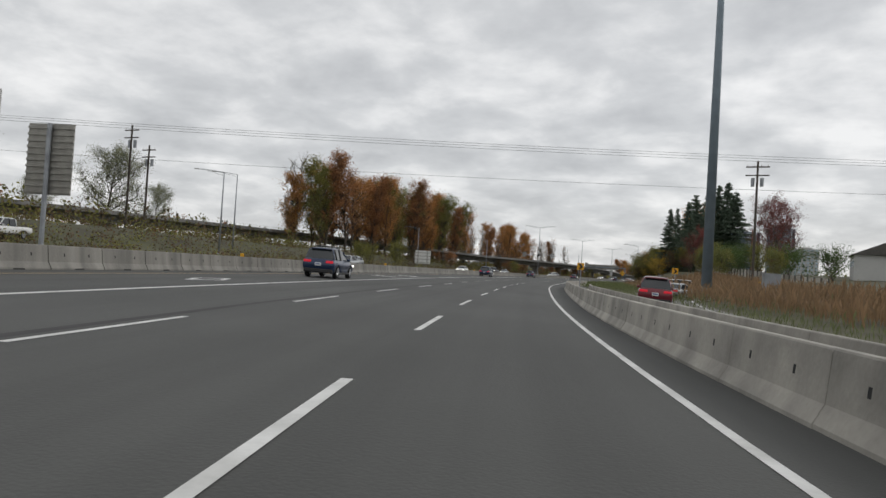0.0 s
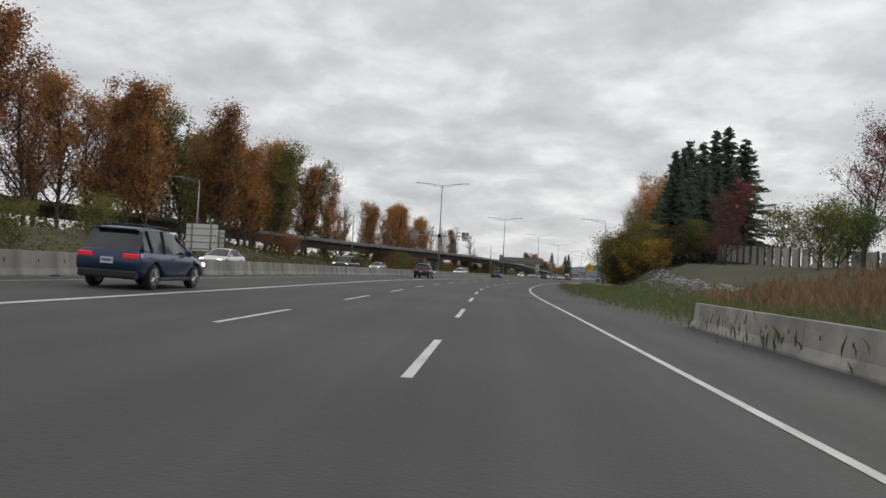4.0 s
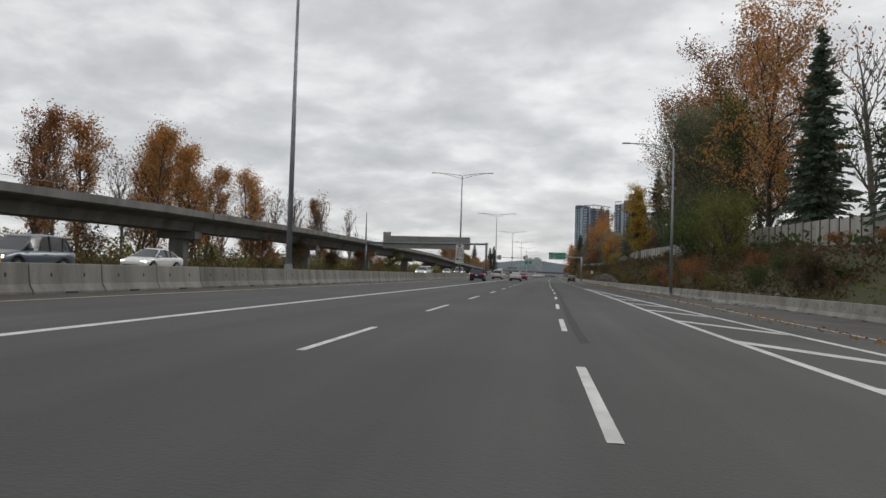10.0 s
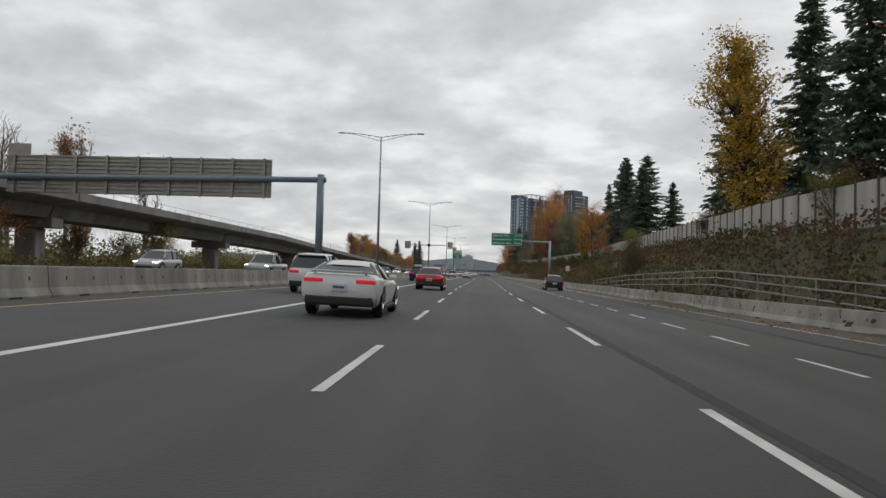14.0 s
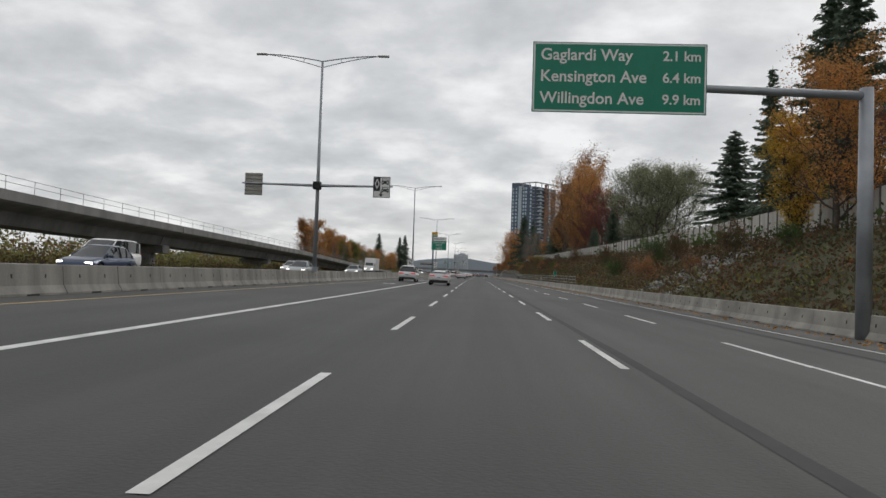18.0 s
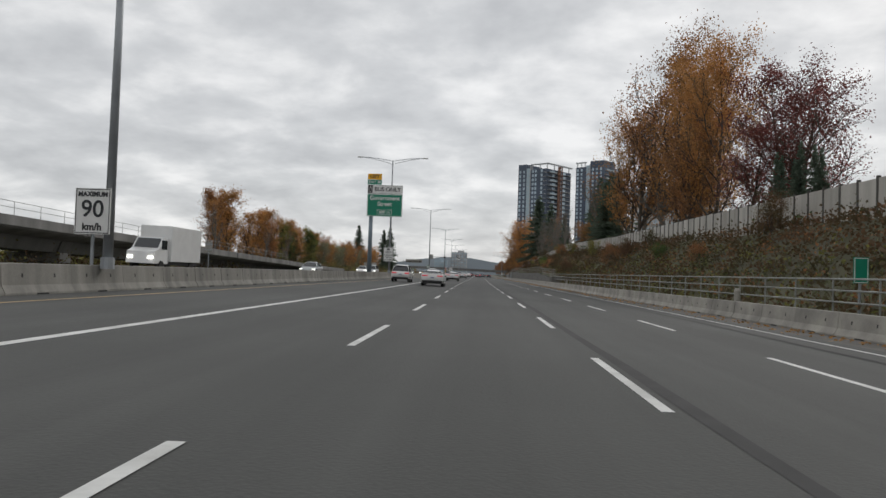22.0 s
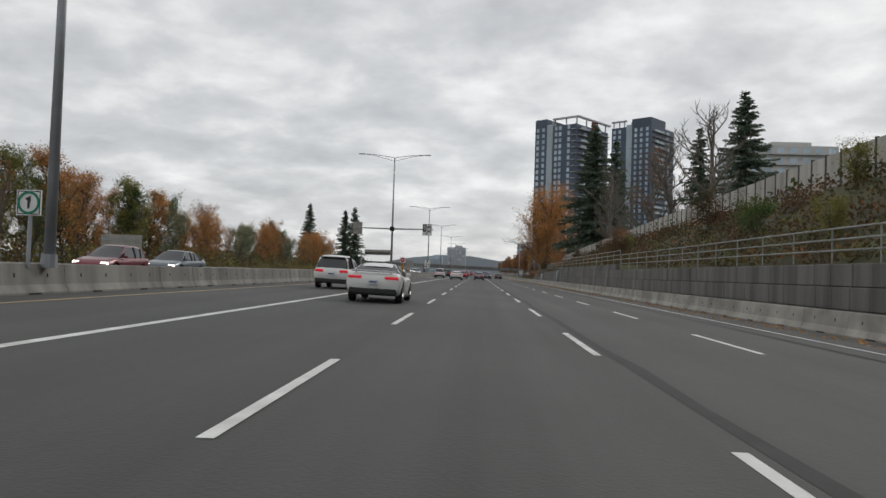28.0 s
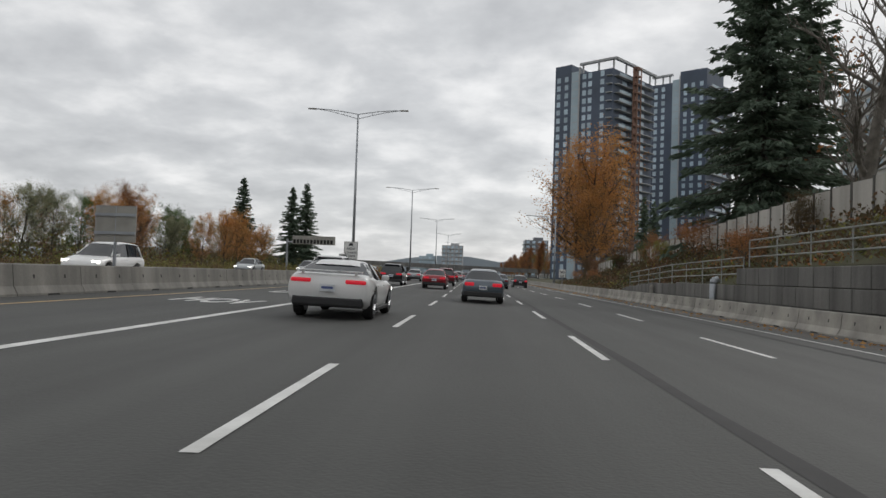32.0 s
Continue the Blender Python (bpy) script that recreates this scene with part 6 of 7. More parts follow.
M_PALEWALL = material("pale_render", (0.5, 0.5, 0.48), rough=0.8, vary=0.06, scale=0.2, fine=2)
plain_block(792, 96, 30, 18, 44, M_PALEWALL, "pale apartment building behind the trees", 14, 8)
plain_block(1246, -20, 17, 14, 26, M_SLAB, "pale distant high-rise building", 8, 5)
plain_block(1252, -40, 14, 14, 17, M_TOWERPALE, "distant glass office building", 5, 4)
plain_block(1100, 38, 14, 20, 25, M_TOWERGREY, "distant grey apartment building", 9, 4)
plain_block(1000, 42, 18, 30, 13, M_PALEWALL, "low pale building behind the bank", 4, 5)
# pale blue puts distance haze into the hills' own colour
M_HILL = material("haze_tinted_hills", (0.36, 0.41, 0.46), rough=1.0, vary=0.1, scale=0.002, fine=0.01)
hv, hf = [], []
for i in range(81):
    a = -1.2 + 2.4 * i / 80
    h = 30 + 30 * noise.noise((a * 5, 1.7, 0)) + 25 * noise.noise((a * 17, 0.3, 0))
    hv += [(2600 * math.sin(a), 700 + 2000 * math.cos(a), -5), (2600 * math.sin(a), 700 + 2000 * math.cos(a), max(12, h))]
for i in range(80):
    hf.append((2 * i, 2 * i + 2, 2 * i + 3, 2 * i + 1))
tagged(new("backdrop_hills", mesh_of("backdrop_hills", hv, hf, M_HILL)), "hills on the horizon with haze painted into their blue", "hills", kind="structure")
def house(s, d, w, label):
    p = P(s, d)
    t = thing("house", pose(p.x, p.y, ground_z(s, d) - 0.2, 0, 0, heading(s) + 80), label, "house", "houses behind the fence")
    bm = BM()
    box(bm, (0, 0, 2.2), (w, 9, 4.6))
    part("wall", bm, M_PALEWALL, t)
    v = [(-w / 2 - 0.5, -5, 4.4), (w / 2 + 0.5, -5, 4.4), (w / 2 + 0.5, 5, 4.4), (-w / 2 - 0.5, 5, 4.4), (-w / 2 - 0.5, 0, 6.6), (w / 2 + 0.5, 0, 6.6)]
    child("roof", mesh_of("roof", v, [(0, 1, 5, 4), (2, 3, 4, 5), (0, 4, 3), (1, 2, 5), (3, 2, 1, 0)], M_POSTC), t, None, "dark shingle roof")
    for x in (-w * 0.3, 0, w * 0.3):
        bm = BM()
        box(bm, (x, 4.52, 2.9), (1.4, 0.06, 1.2))
        part("window", bm, M_PANE, t)


house(372, 38, 12, "low pale house with dark roof behind fence")
house(352, 40, 12, "low pale house with dark roof behind fence")
house(135, 62, 12, "low pale house with dark roof behind trees")

# ---- undergrowth ----
def scatter(name, n, seed, place, size, mat, label, category, cluster=6, spread=0.4, flat=0.0, tall=0.0):
    r = np.random.RandomState(seed)
    pts = []
    for _ in range(n):
        q = place(r)
        if q is None:
            continue
        for _ in range(cluster):
            pts.append((q[0] + r.normal() * spread, q[1] + r.normal() * spread, q[2] + abs(r.normal()) * spread * 0.8))
    q, f = cards(pts, size, r, flat)
    if tall:
        q = q.reshape(-1, 4, 3)
        c = q.mean(1, keepdims=True)
        up = np.array([[[0, 0, -1.0], [0.06, 0.02, 0.1], [0.02, 0.04, 1.0], [-0.06, -0.02, 0.1]]])
        ang = r.uniform(0, 6.28, size=(len(q), 1))
        lean = r.normal(size=(len(q), 1, 3)) * 0.25
        lean[:, :, 2] = 0
        wv = np.stack([np.cos(ang), np.sin(ang), 0 * ang], -1)
        k = tall * r.uniform(0.6, 1.3, size=(len(q), 1, 1))
        q = c + k * (np.array([0, 0.07, 0, -0.07])[None, :, None] * wv + np.array([0.0, 0.5, 1.0, 0.5])[None, :, None] * (np.array([[[0, 0, 1.0]]]) + lean * np.array([0, 0.4, 1, 0.4])[None, :, None]))
        q = q.reshape(-1, 3)
    return tagged(new(name, mesh_of(name, q, f.tolist(), mat)), label, category, kind="stuff")


def on_bank(s0, s1, d0, d1):
    def go(r):
        s, d = r.uniform(s0, s1), r.uniform(d0, d1)
        if 545 < s < 714 and d < 15.9:
            return None
        sm, dm = metres(s, d)
        if 235 < sm < 400 and 0 < dm < float(np.interp(sm, [240, 276, 305, 370, 400], [19.9, 18.1, 17.9, 15.0, 14.4])):
            return None
        p = P(s, d)
        return (p.x, p.y, ground_z(s, d) + 0.05)
    return go


scatter("bank_brambles", 8200, 1, on_bank(235, 745, 15.8, 22.4), 0.12, L_BRAMBLE, "tangled brown and green brambles covering the bank", "brambles", cluster=18, spread=0.45)
scatter("bank_rust_leaves", 1300, 2, on_bank(235, 745, 16.5, 22.4), 0.1, L_RUST, "rust coloured undergrowth on the bank", "undergrowth", cluster=14, spread=0.35)
scatter("bank_green_growth", 1500, 3, on_bank(180, 745, 15.6, 20.0), 0.1, L_OLIVE, "olive green undergrowth along the bank", "undergrowth", cluster=14, spread=0.35)
scatter("verge_grass", 5000, 4, on_bank(80, 182, 13.2, 22.0), 0.2, L_BLADE, "rough green grass on the verge", "grass", cluster=5, spread=0.3, tall=0.35)
scatter("bank_grass", 5000, 5, on_bank(-40, 700, 15.2, 18.5), 0.2, L_BLADE, "rough grass at the foot of the bank", "grass", cluster=5, spread=0.4, tall=0.3)
scatter("dry_reeds", 4200, 6, on_bank(-30, 120, 19.0, 33.0), 0.2, L_DRY, "dry tan reeds on the ramp verge", "reeds", cluster=6, spread=0.5, tall=0.9)
scatter("far_verge_bushes", 4200, 7, on_bank(-40, 880, -44.0, -27.5), 0.13, L_BRAMBLE, "brown undergrowth beyond the far carriageway", "undergrowth", cluster=22, spread=0.7)
scatter("far_verge_green", 2600, 8, on_bank(-40, 880, -46.0, -27.5), 0.13, L_OLIVE, "olive undergrowth beyond the far carriageway", "undergrowth", cluster=20, spread=0.8)
scatter("hilltop_growth", 3000, 9, on_bank(240, 745, 23.2, 30.0), 0.26, L_GREEN, "dark green undergrowth behind the noise fence", "undergrowth", cluster=10, spread=0.8)


def by_barrier(r):
    s = r.uniform(180, 760)
    d = 14.25 - abs(r.normal()) * 0.35
    p = P(s, d, 0.01)
    return tuple(p)


r = np.random.RandomState(31)
q, f = cards([by_barrier(r) for _ in range(5200)], 0.06, r, flat=0.85)
q[:, 2] = np.clip(q[:, 2], None, 10)
tagged(new("fallen_leaves", mesh_of("fallen_leaves", q, f.tolist(), L_FALLEN)), "brown fallen leaves along the barrier foot", "leaves", kind="stuff")
# rocks on the slope
ico = BM()
bmesh.ops.create_icosphere(ico, subdivisions=1, radius=1.0)
iv = np.array([v.co[:] for v in ico.verts])
jf = [[v.index for v in fc.verts] for fc in ico.faces]
ico.free()
r = np.random.RandomState(8)
rv, rf = [], []
for s0, s1, d0, d1, n in ((128, 198, 17.0, 24.0, 1200), (205, 222, 16.5, 18.8, 110), (411, 421, 16.4, 20.5, 260), (236, 250, 15.8, 18.5, 90)):
    for _ in range(n):
        s, d = r.uniform(s0, s1), r.uniform(d0, d1)
        p = P(s, d)
        k = len(rv)
        sz = r.uniform(0.14, 0.42)
        w = iv * (1 + r.uniform(-0.3, 0.3, size=(len(iv), 1))) * sz * np.array([1, r.uniform(0.7, 1.2), r.uniform(0.5, 0.8)])
        rv += (w + np.array([p.x, p.y, ground_z(s, d) + 0.08])).tolist()
        rf += [[a + k for a in t3] for t3 in jf]
tagged(new("riprap", mesh_of("riprap", rv, rf, M_ROCK)), "loose pale grey rocks on the slope", "rocks", kind="stuff")
# markers on the barriers
for s, d, z in ((52, MED, 0.78), (245, MED, 0.78), (287, MED, 0.78), (88, MED, 0.78), (150, MED, 0.78), (474, MED, 0.78), (724, MED, 0.78)):
    t = thing("barrier_marker", at_m(s, d, z), "small yellow reflector marker on the barrier", "marker", "markers on the median barrier")
    bm = BM()
    box(bm, (0, 0, 0.08), (0.2, 0.06, 0.2), bevel=0.02)
    part("reflector", bm, M_SIGNYELLOW, t)
for s in (478, 530, 690):
    t = thing("hydrant_post", at(s, 14.9, 0), "pale concrete post behind the barrier", "post")
    bm = BM()
    tube(bm, (0, 0, -0.2), (0, 0, 1.15), 0.13, n=10)
    tube(bm, (0, 0, 1.15), (0, 0, 1.3), 0.15, 0.08, n=10)
    part("shaft", bm, M_CONC, t)

# ---- vehicles ----
def paint(name, color, rough=0.3, metal=0.3):
    m = material(name, color, rough=rough, metal=metal, vary=0.04, scale=1.2)
    m.node_tree.nodes["Principled BSDF"].inputs["Coat Weight"].default_value = 0.6
    m.node_tree.nodes["Principled BSDF"].inputs["Coat Roughness"].default_value = 0.12
    return m


C_BLUE = paint("blue_car_paint", (0.012, 0.032, 0.085))
C_WHITE = paint("white_car_paint", (0.74, 0.74, 0.73), metal=0.0)
C_GREY = paint("slate_car_paint", (0.10, 0.125, 0.15))
C_RED = paint("red_car_paint", (0.30, 0.02, 0.03))
C_DARKRED = paint("maroon_car_paint", (0.16, 0.015, 0.025))
C_BLACK = paint("black_car_paint", (0.018, 0.02, 0.024))
C_SILVER = paint("silver_car_paint", (0.36, 0.38, 0.39), metal=0.6)
C_BRIGHTBLUE = paint("bright_blue_paint", (0.02, 0.10, 0.42))
M_GLASS = material("tinted_glass", (0.018, 0.022, 0.026), rough=0.06, vary=0.02, spec=0.8)
M_TRIM = material("black_plastic_trim", (0.022, 0.022, 0.023), rough=0.6, vary=0.06)
M_TYRE = material("tyre_rubber", (0.018, 0.018, 0.018), rough=0.85, vary=0.06)
M_RIM = material("alloy_rim", (0.32, 0.33, 0.34), rough=0.35, metal=0.8, vary=0.05)
M_TAIL = glowing("lit_tail_lamp", (0.55, 0.015, 0.03), 0.45)
M_TAILOFF = material("red_lamp_lens", (0.28, 0.012, 0.014), rough=0.2, vary=0.03)
M_HEAD = glowing("lit_head_lamp", (1.0, 0.97, 0.9), 3.0)
M_PLATE = material("white_plate", (0.62, 0.64, 0.66), rough=0.5, vary=0.03)
M_PLATEBAR = material("plate_bar_blue", (0.07, 0.10, 0.25), rough=0.5, vary=0.03)

# side outlines: (y from the rear, z of the body's lower edge, z of the belt, half width), then the cabin: (y, z roof or belt, half width)
SHAPES = {
    "suv": dict(L=4.55, body=[(0.0, 0.55, 0.92, 0.80), (0.06, 0.42, 1.02, 0.88), (0.35, 0.30, 1.05, 0.915), (1.2, 0.27, 1.04, 0.92), (2.3, 0.26, 1.02, 0.92), (3.3, 0.27, 1.00, 0.92), (3.55, 0.28, 0.98, 0.91), (4.2, 0.32, 0.86, 0.88), (4.48, 0.40, 0.72, 0.80), (4.55, 0.46, 0.62, 0.70)],
        cabin=[(0.12, 1.03, 0.80), (0.42, 1.58, 0.64), (0.8, 1.66, 0.63), (1.6, 1.68, 0.63), (2.3, 1.63, 0.62), (2.6, 1.55, 0.61), (3.35, 1.00, 0.78)], wheels=(0.87, 3.57), r=0.36),
    "sedan": dict(L=4.85, body=[(0.0, 0.55, 0.80, 0.74), (0.06, 0.40, 0.94, 0.84), (0.4, 0.27, 1.00, 0.90), (1.2, 0.24, 0.97, 0.91), (2.4, 0.22, 0.94, 0.915), (3.5, 0.23, 0.91, 0.91), (4.0, 0.25, 0.86, 0.90), (4.55, 0.28, 0.74, 0.86), (4.8, 0.36, 0.62, 0.76), (4.85, 0.42, 0.55, 0.66)],
        cabin=[(0.62, 0.97, 0.76), (1.25, 1.36, 0.60), (1.7, 1.44, 0.58), (2.3, 1.46, 0.58), (2.75, 1.40, 0.58), (3.65, 0.92, 0.76)], wheels=(1.0, 3.85), r=0.33),
    "coupe": dict(L=4.78, body=[(0.0, 0.52, 0.84, 0.80), (0.05, 0.40, 0.98, 0.90), (0.4, 0.26, 1.03, 0.94), (1.1, 0.22, 1.00, 0.95), (1.9, 0.20, 0.93, 0.93), (3.2, 0.21, 0.92, 0.93), (3.9, 0.23, 0.89, 0.94), (4.45, 0.26, 0.78, 0.90), (4.72, 0.34, 0.66, 0.82), (4.78, 0.40, 0.58, 0.72)],
        cabin=[(0.5, 1.02, 0.72), (1.2, 1.30, 0.56), (1.7, 1.34, 0.54), (2.2, 1.33, 0.54), (2.6, 1.24, 0.56), (3.2, 0.92, 0.74)], wheels=(0.98, 3.79), r=0.36),
    "hatch": dict(L=4.3, body=[(0.0, 0.52, 0.84, 0.74), (0.06, 0.40, 0.96, 0.84), (0.35, 0.27, 0.98, 0.88), (1.2, 0.24, 0.97, 0.89), (2.2, 0.22, 0.94, 0.895), (3.1, 0.23, 0.92, 0.89), (3.5, 0.25, 0.88, 0.88), (4.05, 0.28, 0.76, 0.84), (4.25, 0.36, 0.62, 0.74), (4.3, 0.42, 0.55, 0.64)],
        cabin=[(0.1, 0.96, 0.74), (0.45, 1.38, 0.60), (0.9, 1.48, 0.59), (1.6, 1.50, 0.59), (2.2, 1.44, 0.59), (3.1, 0.92, 0.75)], wheels=(0.8, 3.42), r=0.32),
    "pickup": dict(L=5.8, body=[(0.0, 0.60, 1.02, 0.92), (0.06, 0.52, 1.10, 0.98), (0.4, 0.42, 1.12, 0.99), (1.9, 0.40, 1.12, 0.99), (2.6, 0.38, 1.12, 0.99), (4.3, 0.38, 1.12, 0.99), (4.7, 0.40, 1.10, 0.98), (5.5, 0.42, 1.02, 0.96), (5.75, 0.5, 0.9, 0.9), (5.8, 0.55, 0.8, 0.82)],
        cabin=[(1.95, 1.12, 0.84), (2.1, 1.80, 0.74), (2.6, 1.86, 0.74), (3.2, 1.86, 0.73), (3.6, 1.78, 0.72), (4.35, 1.12, 0.84)], wheels=(1.15, 4.75), r=0.40),
    "van": dict(L=5.2, body=[(0.0, 0.55, 1.15, 0.90), (0.05, 0.42, 1.2, 0.95), (0.4, 0.32, 1.2, 0.97), (2.4, 0.3, 1.18, 0.97), (3.6, 0.3, 1.12, 0.97), (4.2, 0.32, 1.08, 0.95), (4.9, 0.36, 0.96, 0.92), (5.15, 0.42, 0.8, 0.84), (5.2, 0.5, 0.7, 0.74)],
        cabin=[(0.06, 1.19, 0.88), (0.2, 1.85, 0.80), (1.0, 1.95, 0.79), (2.4, 1.95, 0.79), (3.2, 1.86, 0.77), (4.3, 1.08, 0.84)], wheels=(0.95, 4.2), r=0.35),
}


def ring(y, lo, hi, w, tuck=0.12):
    """One cross-section of a body, half rounded, from the lower left to the lower right."""
    h = hi - lo
    half = [(w - tuck, lo), (w - 0.03, lo + 0.12 * h), (w, lo + 0.38 * h), (w, lo + 0.62 * h), (w - 0.035, lo + 0.86 * h), (w - 0.11, hi - 0.01), (w - 0.28, hi + 0.012)]
    return [(-x, y, z) for x, z in half] + [(x, y, z) for x, z in half[::-1]]


def loft(rings, cap=True):
    v, f, k = [], [], len(rings[0])
    for r in rings:
        v += r
    for i in range(len(rings) - 1):
        for j in range(k):
            a, b = i * k + j, i * k + (j + 1) % k
            f.append((a, a + k, b + k, b))
    if cap:
        f += [tuple(range(k)), tuple((len(rings) - 1) * k + j for j in range(k - 1, -1, -1))]
    return v, f


def subdivided(rows, n=3):
    """Rows of numbers, with steps put between them on a smooth curve."""
    rows = [np.array(r, float) for r in rows]
    out = []
    for i in range(len(rows) - 1):
        p0, p1, p2, p3 = rows[max(i - 1, 0)], rows[i], rows[i + 1], rows[min(i + 2, len(rows) - 1)]
        for j in range(n):
            u = j / n
            q = 0.5 * (2 * p1 + (p2 - p0) * u + (2 * p0 - 5 * p1 + 4 * p2 - p3) * u * u + (3 * p1 - p0 - 3 * p2 + p3) * u ** 3)
            q[0] = p1[0] + (p2[0] - p1[0]) * u
            out.append(q)
    out.append(rows[-1])
    return out


CARS = {}


def build_car(kind, body_paint, lit, roof_rack=False, spoiler=False, paint_name=""):
    sh = SHAPES[kind]
    t = new("car")
    L, r = sh["L"], sh["r"]
    rows = subdivided(sh["body"])
    v, f = loft([ring(*q) for q in rows])
    # wheel arches: the lower edge lifts over the wheels
    vv = []
    for x, y, z in v:
        for wy in sh["wheels"]:
            a = r + 0.07
            if abs(y - wy) < a and z < r + math.sqrt(a * a - (y - wy) ** 2) and abs(x) > 0.45:
                z = r + math.sqrt(a * a - (y - wy) ** 2)
        vv.append((x, y, z))
    child("body", mesh_of("body", vv, f, body_paint, smooth=True), t, None, paint_name)
    # cabin: glass all round, painted roof and pillars on it
    cab = sh["cabin"]
    fine = subdivided(cab, 3)
    belt0, belt1 = cab[0], cab[-1]
    rings = []
    for y, z, w in fine:
        zb = np.interp(y, [q[0] for q in sh["body"]], [q[2] for q in sh["body"]]) - 0.02
        wb = np.interp(y, [q[0] for q in sh["body"]], [q[3] for q in sh["body"]]) - 0.11
        u = min(1.0, max(0.0, (z - zb) / 0.5))
        w2 = wb + (w - wb) * u
        half = [(wb, zb), (wb + (w2 - wb) * 0.5, zb + (z - zb) * 0.5), (w2 + 0.01, z - 0.05 * u), (w2 - 0.10, z - 0.005), (w2 - 0.3, z + 0.012 * u)]
        rings.append([(-a, y, b) for a, b in half] + [(a, y, b) for a, b in half[::-1]])
    v, f = loft(rings, cap=False)
    ya, yb = cab[1][0] + 0.02, cab[-2][0] - 0.02
    groups = {"rear_window": [], "windscreen": [], "left": [], "right": [], "headliner": []}
    for fi, q in enumerate(f):
        ringno, j = divmod(fi, 10)
        ym = (fine[ringno][0] + fine[ringno + 1][0]) / 2
        if j in (0, 1):
            groups["left"].append(q)
        elif j in (7, 8):
            groups["right"].append(q)
        elif j != 9:
            groups["rear_window" if ym < ya else "windscreen" if ym > yb else "headliner"].append(q)
    for g, fs in groups.items():
        used = sorted({k for q in fs for k in q})
        remap = {k: n for n, k in enumerate(used)}
        name = {"left": "side_window", "right": "side_window"}.get(g, g)
        child(name, mesh_of(name, [v[k] for k in used], [tuple(remap[k] for k in q) for q in fs], M_GLASS, smooth=True), t, None, "dark tinted glass" if g != "headliner" else "")
    top = [q for q in fine if q[1] > max(c[1] for c in cab) - 0.13]
    rv, rf = [], []
    for y, z, w in top:
        rv += [(-w - 0.015, y, z - 0.06), (-w + 0.07, y, z + 0.008), (-w + 0.28, y, z + 0.026), (w - 0.28, y, z + 0.026), (w - 0.07, y, z + 0.008), (w + 0.015, y, z - 0.06)]
    for i in range(len(top) - 1):
        for j in range(5):
            a = i * 6 + j
            rf.append((a, a + 1, a + 7, a + 6))
    child("roof", mesh_of("roof", rv, rf, body_paint, smooth=True), t)
    # pillars
    y_mid = [cab[1][0] + 0.05, (cab[1][0] + cab[-2][0]) / 2 + 0.1]
    for side in (-1, 1):
        bm = BM()
        def wall(y, u):
            z = np.interp(y, [q[0] for q in cab], [q[1] for q in cab])
            w = np.interp(y, [q[0] for q in cab], [q[2] for q in cab])
            zb = np.interp(y, [q[0] for q in sh["body"]], [q[2] for q in sh["body"]]) - 0.02
            wb = np.interp(y, [q[0] for q in sh["body"]], [q[3] for q in sh["body"]]) - 0.11
            return Vector((side * (wb + (w + 0.02 - wb) * u + 0.008), y, zb + (z - 0.04 - zb) * u))
        tube(bm, wall(cab[0][0] + 0.12, 0.0), wall(cab[1][0] + 0.02, 1.0), 0.055, 0.04, n=6)
        part("rear_pillar", bm, body_paint, t, smooth=True)
        bm = BM()
        tube(bm, wall(cab[-1][0] - 0.05, 0.0), wall(cab[-2][0], 1.0), 0.04, 0.035, n=6)
        part("front_pillar", bm, body_paint, t, smooth=True)
        bm = BM()
        tube(bm, wall(y_mid[1], 0.0), wall(y_mid[1] - 0.03, 1.0), 0.045, 0.035, n=6)
        part("door_pillar", bm, M_TRIM, t)
        bm = BM()
        if kind in ("suv", "hatch", "van", "sedan"):
            tube(bm, wall(y_mid[0] + 0.35, 0.0), wall(y_mid[0] + 0.2, 1.0), 0.04, 0.03, n=6)
            part("quarter_pillar", bm, M_TRIM, t)
        bm = BM()
        m = wall(cab[-1][0] - 0.45, 0.12)
        box(bm, (m.x + side * 0.12, m.y, m.z + 0.05), (0.2, 0.12, 0.14), bevel=0.04)
        part("mirror", bm, body_paint, t, smooth=True)
        bm = BM()
        wmax = max(q[3] for q in sh["body"])
        for dy in (y_mid[0] + 0.1, y_mid[1] + 0.35):
            box(bm, (side * (wmax + 0.005), dy, sh["body"][4][2] - 0.14), (0.03, 0.2, 0.03), bevel=0.01)
        part("door_handle", bm, body_paint, t)
        bm = BM()
        box(bm, (side * (wmax - 0.03), L * 0.48, sh["body"][4][1] + 0.04), (0.08, L * 0.44, 0.1), bevel=0.03)
        part("sill", bm, M_TRIM, t)
    # wheels
    for wy in sh["wheels"]:
        for side in (-1, 1):
            bm = BM()
            wx = side * (max(q[3] for q in sh["body"]) - 0.13)
            bmesh.ops.create_cone(bm, cap_ends=True, segments=20, radius1=r, radius2=r, depth=0.23, matrix=pose(wx, wy, r, 0, 90, 0))
            bmesh.ops.bevel(bm, geom=[e for e in bm.edges if abs(e.verts[0].co.x - e.verts[1].co.x) < 1e-4], offset=0.035, segments=2, affect="EDGES")
            wheel = part("wheel", bm, M_TYRE, t, "black rubber tyre", smooth=False)
            bm = BM()
            bmesh.ops.create_cone(bm, cap_ends=True, segments=20, radius1=r * 0.66, radius2=r * 0.66, depth=0.24, matrix=pose(wx, wy, r, 0, 90, 0))
            for i in range(5):
                a = i * 2 * math.pi / 5
                tube(bm, (wx + side * 0.118, wy, r), (wx + side * 0.122, wy + math.cos(a) * r * 0.62, r + math.sin(a) * r * 0.62), 0.03, n=4)
            part("rim", bm, M_RIM, wheel, "silver alloy rim")
